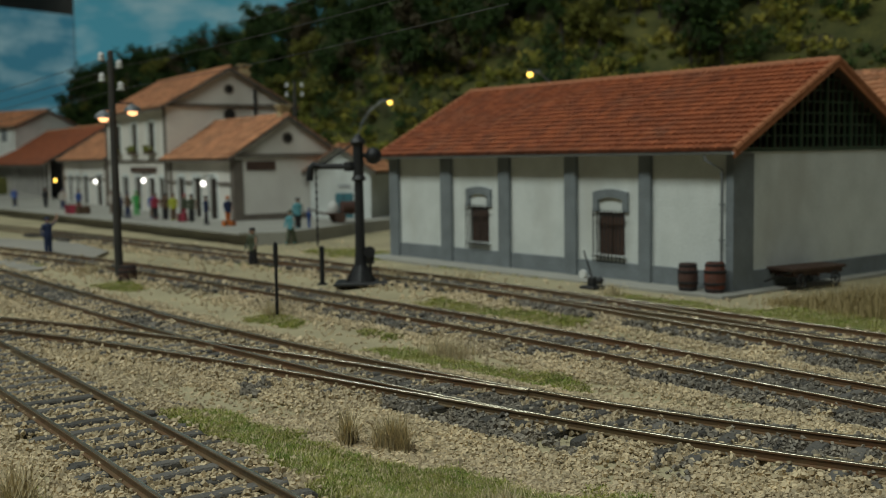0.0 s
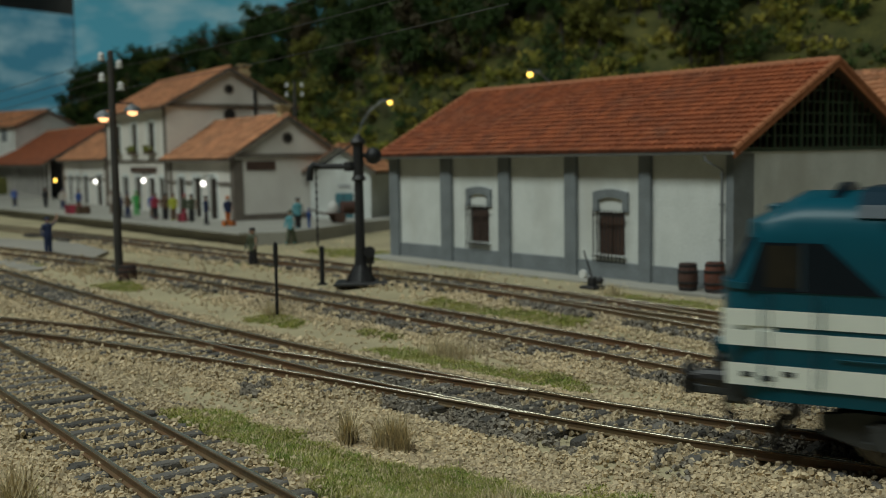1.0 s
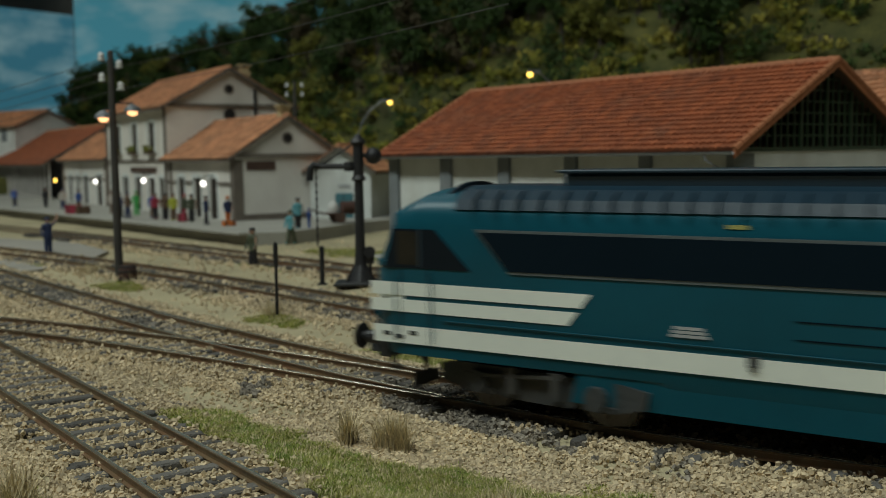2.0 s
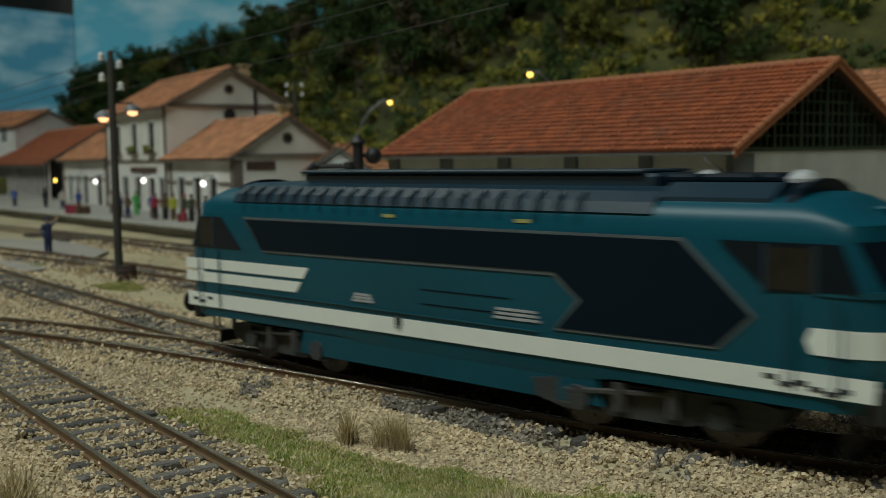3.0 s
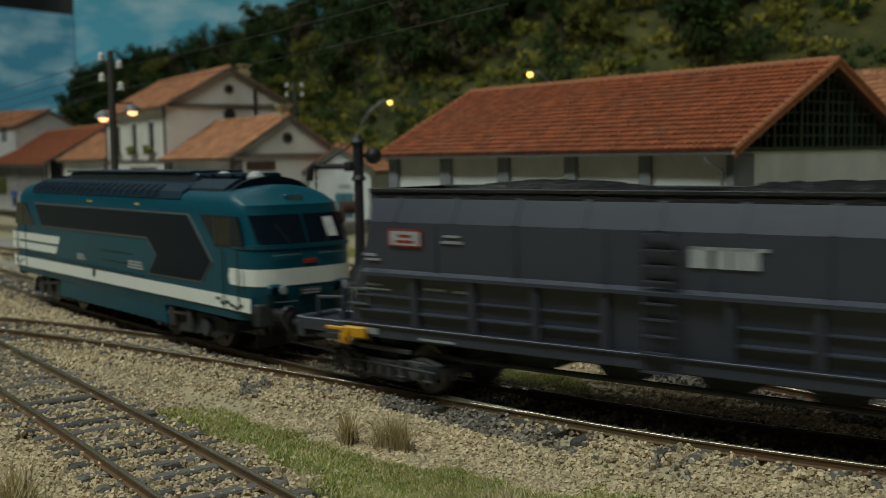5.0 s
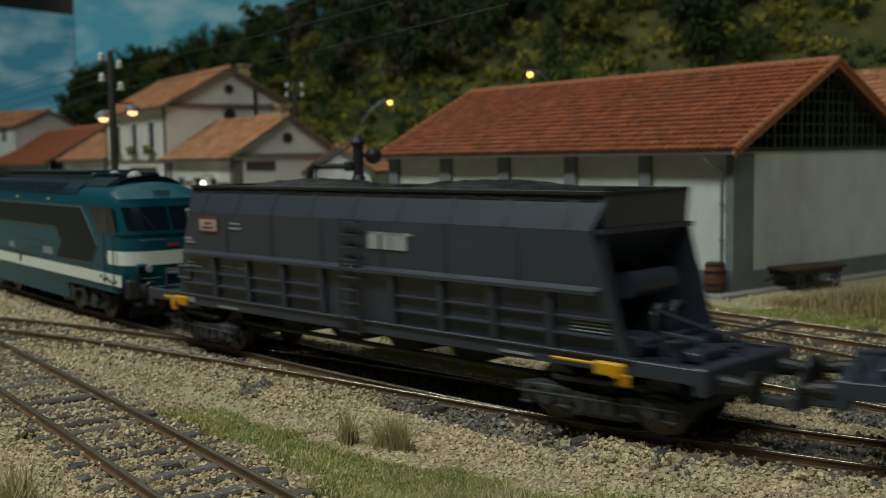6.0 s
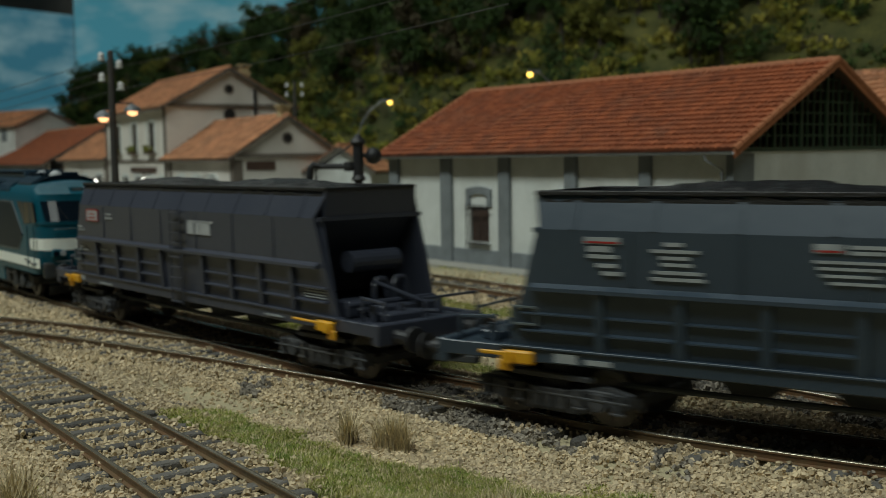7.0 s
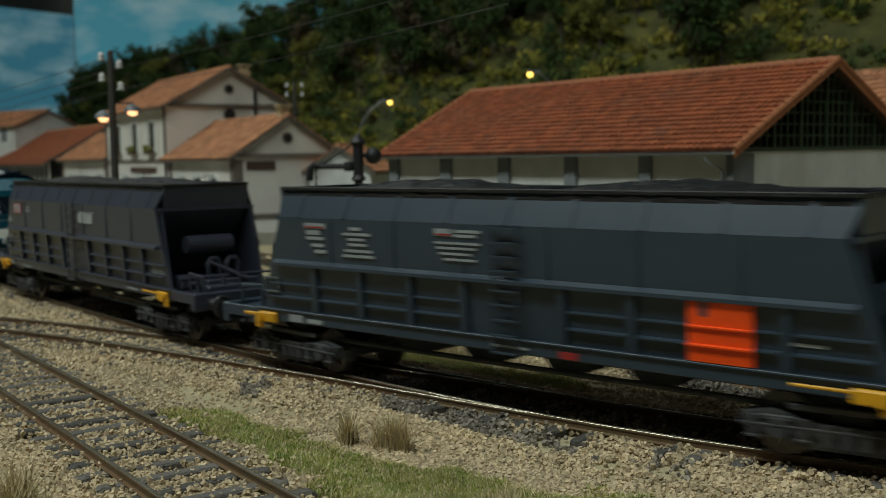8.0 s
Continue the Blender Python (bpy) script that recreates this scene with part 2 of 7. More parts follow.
def pierced(bm, x0, x1, z0, z1, y0, y1, holes=(), tops=None):
    """A wall in x, z from y0 to y1 with rectangular openings (xa, xb, za, zb) through it."""
    xs = sorted({x0, x1, *[h[0] for h in holes], *[h[1] for h in holes]})
    zs = sorted({z0, z1, *[h[2] for h in holes], *[h[3] for h in holes]})

    def solid(i, k):
        if not (0 <= i < len(xs) - 1 and 0 <= k < len(zs) - 1):
            return False
        cx, cz = (xs[i] + xs[i + 1]) / 2, (zs[k] + zs[k + 1]) / 2
        return not any(h[0] < cx < h[1] and h[2] < cz < h[3] for h in holes)

    def quad(*p):
        bm.faces.new([bm.verts.new(v) for v in p])

    for i in range(len(xs) - 1):
        for k in range(len(zs) - 1):
            if not solid(i, k):
                continue
            a, b, c, d = xs[i], xs[i + 1], zs[k], zs[k + 1]
            quad((a, y0, c), (b, y0, c), (b, y0, d), (a, y0, d))
            quad((a, y1, c), (a, y1, d), (b, y1, d), (b, y1, c))
            if not solid(i - 1, k):
                quad((a, y0, c), (a, y0, d), (a, y1, d), (a, y1, c))
            if not solid(i + 1, k):
                quad((b, y0, c), (b, y1, c), (b, y1, d), (b, y0, d))
            if not solid(i, k - 1):
                quad((a, y0, c), (a, y1, c), (b, y1, c), (b, y0, c))
            if not solid(i, k + 1):
                quad((a, y0, d), (b, y0, d), (b, y1, d), (a, y1, d))
    bmesh.ops.remove_doubles(bm, verts=bm.verts, dist=1e-5)
    return bm


def thing(name, label, category, x=0, y=0, z=0, rz=0, group="", kind=""):
    ob = new(name)
    ob.empty_display_size = 0.01
    ob.matrix_basis = spot(x, y, z, rz)
    return tagged(ob, label, category, group, kind)


def many(name, verts, faces, material, label, category, smooth=False, parent=None):
    """One mesh of a great many small pieces, from arrays in prototype metres."""
    me = bpy.data.meshes.new(name)
    verts, faces = np.asarray(verts, dtype=np.float32) * K, np.asarray(faces, dtype=np.int32)
    k = faces.shape[1]
    me.vertices.add(len(verts))
    me.vertices.foreach_set("co", verts.ravel())
    me.loops.add(faces.size)
    me.loops.foreach_set("vertex_index", faces.ravel())
    me.polygons.add(len(faces))
    me.polygons.foreach_set("loop_start", np.arange(0, faces.size, k, dtype=np.int32))
    me.update(calc_edges=True)
    me.validate()
    if not smooth:
        me.shade_flat()
    me.materials.append(material)
    ob = new(name, me)
    if parent:
        ob.parent = parent
    return tagged(ob, label, category, "", "stuff")


# ---- the lines of the tracks, seen from above
def line_main(x):
    c = min(max(x, -20.0), 5.0)
    y = ((3.27385e-4 * c + 1.83945e-2) * c - 1.02205) * c + 21.4578
    d = (3 * 3.27385e-4 * c + 2 * 1.83945e-2) * c - 1.02205
    # a second, gentle bend where the line runs out past the viewer
    b = min(max(x, 1.5), 9.0) - 1.5
    return y + d * (x - c) + 0.015 * b * b + 0.03 * b * max(0.0, x - 9.0)


def line_side(x):
    c = min(max(x, -22.0), 5.0)
    y = ((4.4413e-4 * c - 2.6962e-3) * c - 0.85005) * c + 20.228
    d = (3 * 4.4413e-4 * c - 2 * 2.6962e-3) * c - 0.85005
    return y + d * (x - c)


def line_second(x):
    return (-0.0065463 * x - 1.2719) * x + 29.229


def line_third(x):
    return (-0.0039359 * x - 1.2965) * x + 38.171


def line_third_branch(x):
    return line_third(x) - 0.028 * max(0, x) ** 2


def line_front(x):
    return (-0.0045389 * x - 1.4575) * x + 9.5862


def run(line, xa, xb, step=0.4, shift=0.0):
    """Points along a line, with the normal that points away from the viewer."""
    out, x = [], xa
    while x > xb:
        d = (line(x + 0.01) - line(x - 0.01)) / 0.02
        t = Vector((-1, -d)).normalized()
        n = Vector((-t.y, t.x))
        if n.y < 0:
            n = -n
        out.append((Vector((x, line(x))) + n * shift, t, n))
        x -= step / math.hypot(1, d)
    return out


MAIN = run(line_main, 95.0, -62.0, 0.25, -0.7175)
MAIN_S = [0.0]
for (p0, _, _), (p1, _, _) in zip(MAIN[:-1], MAIN[1:]):
    MAIN_S.append(MAIN_S[-1] + (p1 - p0).length)
MAIN_S = np.array(MAIN_S)
MAIN_P = np.array([p[:] for p, _, _ in MAIN])
# the length run at the bend's start, from which the train is timed
MAIN_0 = float(np.interp(-5.0, -MAIN_P[:, 0], MAIN_S))


def on_main(s):
    return Vector((float(np.interp(s, MAIN_S, MAIN_P[:, 0])), float(np.interp(s, MAIN_S, MAIN_P[:, 1]))))


# ---- ground
TRACK_LINES = [(line_main, -0.7175, -60, 60), (line_side, 0.0, -60, 3.0), (line_second, 0.0, -40, 22), (line_third, 0.0, -45, 22), (line_third_branch, 0.0, 0.5, 20), (line_front, 0.0, -30, 5)]
TRACK_XY = []
for fn, sh, xa, xb in TRACK_LINES:
    TRACK_XY.append(np.array([p[:] for p, _, _ in run(fn, xb, xa, 0.5, sh)]))
ALL_TRACK = np.concatenate(TRACK_XY)


def track_distance(pts):
    """The distance of each point from the nearest track's middle."""
    out = np.empty(len(pts))
    for i in range(0, len(pts), 4000):
        q = pts[i:i + 4000]
        out[i:i + 4000] = np.sqrt(((q[:, None, :] - ALL_TRACK[None]) ** 2).sum(2).min(1))
    return out


def lumps(x, y, f):
    return noise.noise(Vector((x * f, y * f, 3.7)))


def ground_z(x, y, d):
    """The ground's height: low between the tracks, a flat bed below the sleepers."""
    bed = min(1.0, max(0.0, (2.5 - d) / 0.9))
    return -0.40 + 0.13 * bed + 0.05 * lumps(x, y, 0.35) * (1 - bed) + 0.02 * lumps(x, y, 1.7)


def build_ground():
    xs = np.concatenate([np.linspace(-330, -42, 30), np.linspace(-40, 26, 221), np.linspace(28, 330, 30)])
    ys = np.concatenate([np.linspace(-330, 8, 26), np.linspace(9, 60, 205), np.linspace(61.5, 330, 60)])
    gx, gy = np.meshgrid(xs, ys)
    pts = np.stack([gx.ravel(), gy.ravel()], 1)
    d = track_distance(pts)
    z = np.array([ground_z(p[0], p[1], dd) for p, dd in zip(pts, d)])
    v = np.column_stack([pts, z])
    w, h = len(xs), len(ys)
    i = (np.arange(h - 1)[:, None] * w + np.arange(w - 1)[None]).ravel()
    f = np.stack([i, i + 1, i + w + 1, i + w], 1)
    ob = many("ground", v, f, SOIL, "sandy scenic ground of the railway layout", "ground", smooth=True)
    ob["kind"] = "structure"


build_ground()

ROCK_V = np.array([(x, y, z) for x in (-0.75, 0.75) for y in (-0.75, 0.75) for z in (-0.75, 0.75)])
ROCK_F = np.array([(0, 1, 3, 2), (4, 6, 7, 5), (0, 4, 5, 1), (2, 3, 7, 6), (0, 2, 6, 4), (1, 5, 7, 3)])
RNG = np.random.default_rng(7)


def stones(name, pts, z, size, material, label):
    """Angular stones at pts, half sunk into the ground."""
    n = len(pts)
    s = size * RNG.uniform(0.55, 1.35, (n, 1, 1)) * RNG.uniform(0.75, 1.2, (n, 1, 3))
    v = ROCK_V[None] * (1 + RNG.uniform(-0.27, 0.27, (n, len(ROCK_V), 3)))
    ax = RNG.normal(size=(n, 3))
    ax /= np.linalg.norm(ax, axis=1)[:, None]
    a = RNG.uniform(0, 6.28, n)
    c, si = np.cos(a)[:, None, None], np.sin(a)[:, None, None]
    v = v * s
    k = ax[:, None, :]
    v = v * c + np.cross(np.broadcast_to(k, v.shape), v) * si + k * (v * k).sum(2, keepdims=True) * (1 - c)
    v[:, :, 0] += pts[:, 0, None]
    v[:, :, 1] += pts[:, 1, None]
    v[:, :, 2] += z[:, None]
    f = ROCK_F[None] + (np.arange(n) * len(ROCK_V))[:, None, None]
    return many(name, v.reshape(-1, 3), f.reshape(-1, 4), material, label, "ballast")


def grass_patch(x, y):
    """How grassy a spot is, 0 to 1."""
    g = 0.0
    for cx, cy, dx, dy, r, w in GRASS_SPOTS:
        t = max(0.0, min(1.0, ((x - cx) * dx + (y - cy) * dy) / (dx * dx + dy * dy)))
        dist = math.hypot(x - cx - t * dx, y - cy - t * dy)
        g = max(g, (1 - dist / r) * w)
    return g + 0.5 * lumps(x, y, 0.8) + 0.3 * lumps(x, y, 2.3)


# middle, stretch and radius of each grassy strip
GRASS_SPOTS = [(-4.6, 19.0, 5.2, -5.2, 0.95, 1.1), (-0.6, 14.5, 3.6, -2.2, 1.65, 1.3), (-1.5, 25.6, 4.0, -4.0, 0.8, 0.85), (-5.5, 32.0, 1.2, -1.4, 0.6, 0.9), (-2.0, 28.6, 0.6, -0.8, 0.4, 0.6),
               (-0.5, 34.4, 4.2, -4.8, 0.8, 0.8), (6.0, 35.2, 3.2, -4.2, 0.7, 0.9), (10.5, 30.5, 4.0, -4.0, 2.2, 1.3), (-13.0, 41.0, 1.5, -1.5, 0.7, 0.8), (-19.0, 48.0, 1.0, -1.0, 0.9, 0.8),
               (-8.2, 47.0, 2.0, -2.5, 0.6, 0.6), (-6.0, 55.0, 4.5, -5.0, 1.7, 0.9), (0.2, 46.5, 6.5, -8.2, 0.7, 0.7), (-6.2, 14.2, 0.9, -1.1, 0.8, 1.3), (-13.0, 44.0, 2.5, -2.5, 0.6, 0.6)]


def build_ballast():
    # broad field of stones, thinner away from the tracks and where grass grows
    for name, xa, xb, ya, yb, count, size in (("ballast_near", -13, 11, 11.5, 24, 165000, 0.034), ("ballast_middle", -19, 13, 24, 36, 85000, 0.042), ("ballast_far", -30, 14, 36, 62, 36000, 0.062)):
        pts = np.column_stack([RNG.uniform(xa, xb, count), RNG.uniform(ya, yb, count)])
        # keep what lies in the wedge before the viewer
        pts = pts[np.abs(pts[:, 0]) < 0.47 * pts[:, 1] + 1.2]
        if name == "ballast_middle":
            pts = pts[pts[:, 1] > 24]
        if name == "ballast_far":
            pts = pts[pts[:, 1] > 36]
        d = track_distance(pts)
        keep, z, dark = [], [], []
        for i, (x, y) in enumerate(pts):
            g = grass_patch(x, y)
            p = 1.0 if d[i] < 1.9 else 1.0 - 0.85 * min(1, (d[i] - 1.9) / 0.8)
            if y < 19.5 and d[i] > 1.8:
                p = max(p, 0.75 - 0.25 * lumps(x, y, 0.6))
            if y > 19.5 and d[i] > 1.7:
                p *= 0.25 if d[i] > 2.0 else 0.7
            if g > 0.3:
                p *= 0.05
            if RNG.random() < p:
                keep.append(i)
                z.append(ground_z(x, y, d[i]) + (RNG.uniform(0.018, 0.085) + (0.0 if x < -2.05 + (17.55 - y) * 0.79 else 0.014 if d[i] < 0.7 else 0.024) + (0.05 if RNG.random() < 0.12 else -0.012) if d[i] < 1.4 else RNG.uniform(0.0, 0.06) if d[i] < 2.2 else 0.015))
                off = line_main(x) - y
                oily = -1.2 < x < 3.6 and 1.0 < off < 3.3 and d[i] < 2.0
                clean = off > 1.9 and not oily
                worn = 0.1 < off < 1.9 and x > -1.0
                dark.append(d[i] < 2.0 and lumps(x, y, 0.33) + 0.5 * lumps(x, y, 1.4) + 0.4 * lumps(x, y, 5.0) > (-0.3 if oily else -0.12 if worn else 0.8 if clean else 0.2 if d[i] < 1.5 else 9))
        pts, z, dark = pts[keep], np.array(z), np.array(dark)
        stones(name, pts[~dark], z[~dark], size, STONE, "pale ochre ballast stones loose along the tracks")
        stones(name + "_oily", pts[dark], z[dark], size, DARK_STONE, "oil-darkened ballast stones between the rails")


build_ballast()


def blades(name, spots, height, spread, material, label, per, wide=0.012):
    """Upright, bent grass blades; each a strip of three faces."""
    n = len(spots) * per
    base = np.repeat(np.asarray(spots, dtype=float), per, axis=0)
    base[:, :2] += RNG.normal(0, spread, (n, 2))
    a = RNG.uniform(0, 6.283, n)
    lean = RNG.uniform(0.1, 1.3, n) * height * (0.5 if height > 0.3 else 1.0)
    h = height * RNG.uniform(0.45, 1.15, n)
    px, py = np.cos(a + 1.57) * wide, np.sin(a + 1.57) * wide
    rows = []
    for t, w in ((0, 1.0), (0.5, 0.8), (1.0, 0.12)):
        cx, cy, cz = base[:, 0] + np.cos(a) * lean * t * t, base[:, 1] + np.sin(a) * lean * t * t, base[:, 2] + h * t
        rows += [np.stack([cx - px * w, cy - py * w, cz], 1), np.stack([cx + px * w, cy + py * w, cz], 1)]
    v = np.stack(rows, 1).reshape(-1, 3)
    o = (np.arange(n) * 6)[:, None]
    f = np.concatenate([o + np.array([[0, 1, 3, 2]]), o + np.array([[2, 3, 5, 4]])])
    return many(name, v, f, material, label, "grass")


def build_grass():
    spots, dry = [], []
    for cx, cy, dx, dy, r, w in GRASS_SPOTS:
        area = (math.hypot(dx, dy) + 2 * r) * 2 * r
        for _ in range(int(area * (650 if cy < 22 else 420 if cy < 30 else 220))):
            t, a, q = RNG.uniform(-0.1, 1.1), RNG.uniform(0, 6.283), r * math.sqrt(RNG.random()) * 1.15
            x, y = cx + t * dx + q * math.cos(a), cy + t * dy + q * math.sin(a)
            g = grass_patch(x, y)
            if g > 0.2:
                d = track_distance(np.array([[x, y]]))[0]
                if d > 1.35:
                    (dry if RNG.random() < 0.18 else spots).append((x, y, ground_z(x, y, d) - 0.01))
    blades("grass", spots, 0.085, 0.062, GRASS, "short green static grass between the tracks", 11, 0.009)
    blades("dry_grass", dry, 0.10, 0.07, DRY_GRASS, "short straw-coloured grass among the green", 9, 0.008)


build_grass()


def tuft(x, y, height, n, spread, dry=True):
    n = n * (6 if x > 10 else 3)
    height *= 0.75 if x > 10 else 1.0
    spots = [(0, 0, 0)]
    ob = blades("grass_tuft", spots, height, spread * 1.15, (BUSH_GRASS if x > 10 else DRY_GRASS) if dry else GRASS, "upright tuft of dry straw-coloured grass" if dry else "green grass tuft", n, 0.008)
    d = track_distance(np.array([[x, y]]))[0]
    ob.matrix_basis = spot(x, y, ground_z(x, y, d) - 0.02)
    tagged(ob, category="grass tuft", group="grass tufts", kind="thing")
    del ob["kind"]


for x, y, h, n, sp in ((-1.62, 17.5, 0.62, 70, 0.055), (-1.05, 17.25, 0.50, 60, 0.06), (-0.86, 17.15, 0.60, 60, 0.05), (-0.70, 17.05, 0.58, 60, 0.05), (-5.78, 14.05, 0.75, 90, 0.10), (-5.62, 13.75, 0.6, 80, 0.12),
                       (0.75, 14.0, 0.35, 60, 0.15), (-0.1, 25.4, 0.5, 70, 0.2), (0.35, 25.1, 0.4, 60, 0.2), (-5.2, 32.3, 0.5, 60, 0.2), (-2.0, 40.5, 0.6, 60, 0.25), (0.9, 39.2, 0.55, 60, 0.3),
                       (11.2, 32.4, 0.6, 90, 0.35), (11.9, 32.0, 0.85, 90, 0.4), (12.6, 31.6, 1.0, 90, 0.4), (11.7, 31.0, 0.6, 90, 0.4), (13.2, 32.4, 1.1, 90, 0.45), (10.6, 32.9, 0.4, 80, 0.3), (13.4, 31.2, 0.95, 90, 0.4), (12.4, 30.3, 0.7, 90, 0.4), (13.1, 30.0, 0.8, 90, 0.4), (-12.1, 41.5, 0.4, 60, 0.2),
                       (5.6, 35.4, 0.5, 60, 0.2), (-14.6, 44.5, 0.5, 60, 0.3)):
    tuft(x, y, h, n, sp)


# ---- tracks
def rail_strip(pts, side, z, name, parent):
    """A rail of real section along pts, one gauge half to the side."""
    prof = [(-0.07, -0.158), (0.07, -0.158), (0.07, -0.145), (0.018, -0.128), (0.018, -0.052), (0.036, -0.042), (0.036, -0.018), (0.028, -0.006), (0.014, 0.0), (-0.014, 0.0), (-0.028, -0.006), (-0.036, -0.018), (-0.036, -0.042), (-0.018, -0.052), (-0.018, -0.128), (-0.07, -0.145)]
    bm = bmesh.new()
    rings = []
    for p, t, n in pts:
        rings.append([bm.verts.new((p.x + n.x * (side + a), p.y + n.y * (side + a), z + b)) for a, b in prof])
    for r0, r1 in zip(rings[:-1], rings[1:]):
        for i in range(len(prof)):
            j = (i + 1) % len(prof)
            f = bm.faces.new((r0[i], r0[j], r1[j], r1[i]))
            f.material_index = 1 if 6 <= i <= 10 else 0
    bm.faces.new(rings[0])
    bm.faces.new(rings[-1][::-1])
    rail = part(name, bm, [RAIL_SIDE, RAIL_TOP], parent, smooth=True)
    rail.data.set_sharp_from_angle(angle=math.radians(40))
    return rail


def sleeper_mesh():
    """A worn wooden sleeper: uneven edges, split and chipped ends."""
    bm = bmesh.new()
    xs = [-1.25, -1.12, -0.85, -0.4, 0.1, 0.55, 0.9, 1.14, 1.25]
    rings = []
    for x in xs:
        end = abs(x) > 1.2
        w0, w1 = 0.125 + RNG.normal(0, 0.012), 0.125 + RNG.normal(0, 0.012)
        top = -0.146 + RNG.normal(0, 0.006) - (0.02 if end else 0)
        nudge = [RNG.normal(0, 0.07) if end else 0 for _ in range(6)]
        prof = [(-w0, -0.42), (-w0, top - 0.03), (-w0 + 0.03, top), (w1 - 0.03, top), (w1, top - 0.03), (w1, -0.42)]
        rings.append([bm.verts.new((x - abs(k) * (1 if x > 0 else -1), y, z)) for (y, z), k in zip(prof, nudge)])
    for a, b in zip(rings[:-1], rings[1:]):
        for i in range(5):
            bm.faces.new((a[i], a[i + 1], b[i + 1], b[i]))
    bm.faces.new(rings[0])
    bm.faces.new(rings[-1][::-1])
    ob = part("sleeper", bm, SLEEPER)
    mesh = ob.data
    bpy.data.objects.remove(ob)
    return mesh


SLEEPER_MESHES = [sleeper_mesh() for _ in range(6)]


def track(label, line, xa, xb, shift=0.0, z=0.0, far=True, near=True, sleepers=(-1e9, 1e9), far_from=None, pitch=0.62):
    top = thing("railway_track", label, "railway track", kind="structure")
    pts = run(line, xa, xb, 0.5, shift)
    if far:
        rail_strip(pts if far_from is None else [p for p in pts if p[0].x < far_from], 0.7175, z, "rail", top)
    if near:
        rail_strip(pts, -0.7175, z, "rail", top)
    for p, t, n in run(line, xa, xb, pitch, shift):
        if sleepers[0] < p.x < sleepers[1]:
            o = new("sleeper", SLEEPER_MESHES[int(RNG.integers(6))])
            o.parent = top
            ang = math.degrees(math.atan2(n.y, n.x)) + RNG.normal(0, 2.0)
            a, b = RNG.uniform(-0.1, 0.1), RNG.normal(0, 0.035)
            o.matrix_basis = spot(p.x + n.x * a + t.x * b, p.y + n.y * a + t.y * b, RNG.uniform(-0.014, 0.01), ang, RNG.normal(0, 1.5))
    return top


track("rusty main line track on dark sleepers", line_main, 48, -55, -0.7175, sleepers=(-32, 30))
track("rusty siding track leaving the main line at a turnout", line_side, 2.6, -40, 0.0, -0.012, sleepers=(-26, -1.5), far_from=1.2)
for fn, sh, side, xa, xb in ((line_main, -0.7175, 0.7175 - 0.11, -5.6, -8.4), (line_side, 0.0, -0.7175 + 0.11, -5.4, -8.2), (line_third, 0.0, 0.7175 - 0.11, 6.6, 4.4)):
    top = thing("check_rail", "short rusty check rail inside the turnout", "rail", group="check rails", kind="structure")
    rail_strip(run(fn, xa, xb, 0.4, sh), side, -0.008, "rail", top)
track("second track on oil-darkened ballast", line_second, 20, -36, sleepers=(-20, 13))
track("third track beside the goods shed", line_third, 20, -42, sleepers=(-26, 14))
track("siding track branching off beside the goods shed", line_third_branch, 16, 0.8, 0.0, -0.012, sleepers=(3.5, 14))
track("weathered front siding on grey sleepers", line_front, 3.5, -22, sleepers=(-16, 3), pitch=0.66)


# ---- goods shed
def tile_bm(w=0.30, l=0.46, h=0.062):
    """One barrel roof tile, long side in y, in its own slope."""
    bm = bmesh.new()
    ring0, ring1 = [], []
    for i in range(5):
        a = math.pi * i / 4
        ring0.append(bm.verts.new((-w / 2 * math.cos(a), 0, 0.085 + h * math.sin(a))))
        ring1.append(bm.verts.new((-w / 2 * 0.86 * math.cos(a), l, h * 0.85 * math.sin(a))))
    for i in range(4):
        bm.faces.new((ring0[i], ring0[i + 1], ring1[i + 1], ring1[i]))
    lip = [bm.verts.new((v.co.x, v.co.y, -0.01)) for v in (ring0[0], ring0[4])]
    bm.faces.new((lip[0], lip[1], ring0[4], ring0[3], ring0[2], ring0[1], ring0[0]))
    return bm


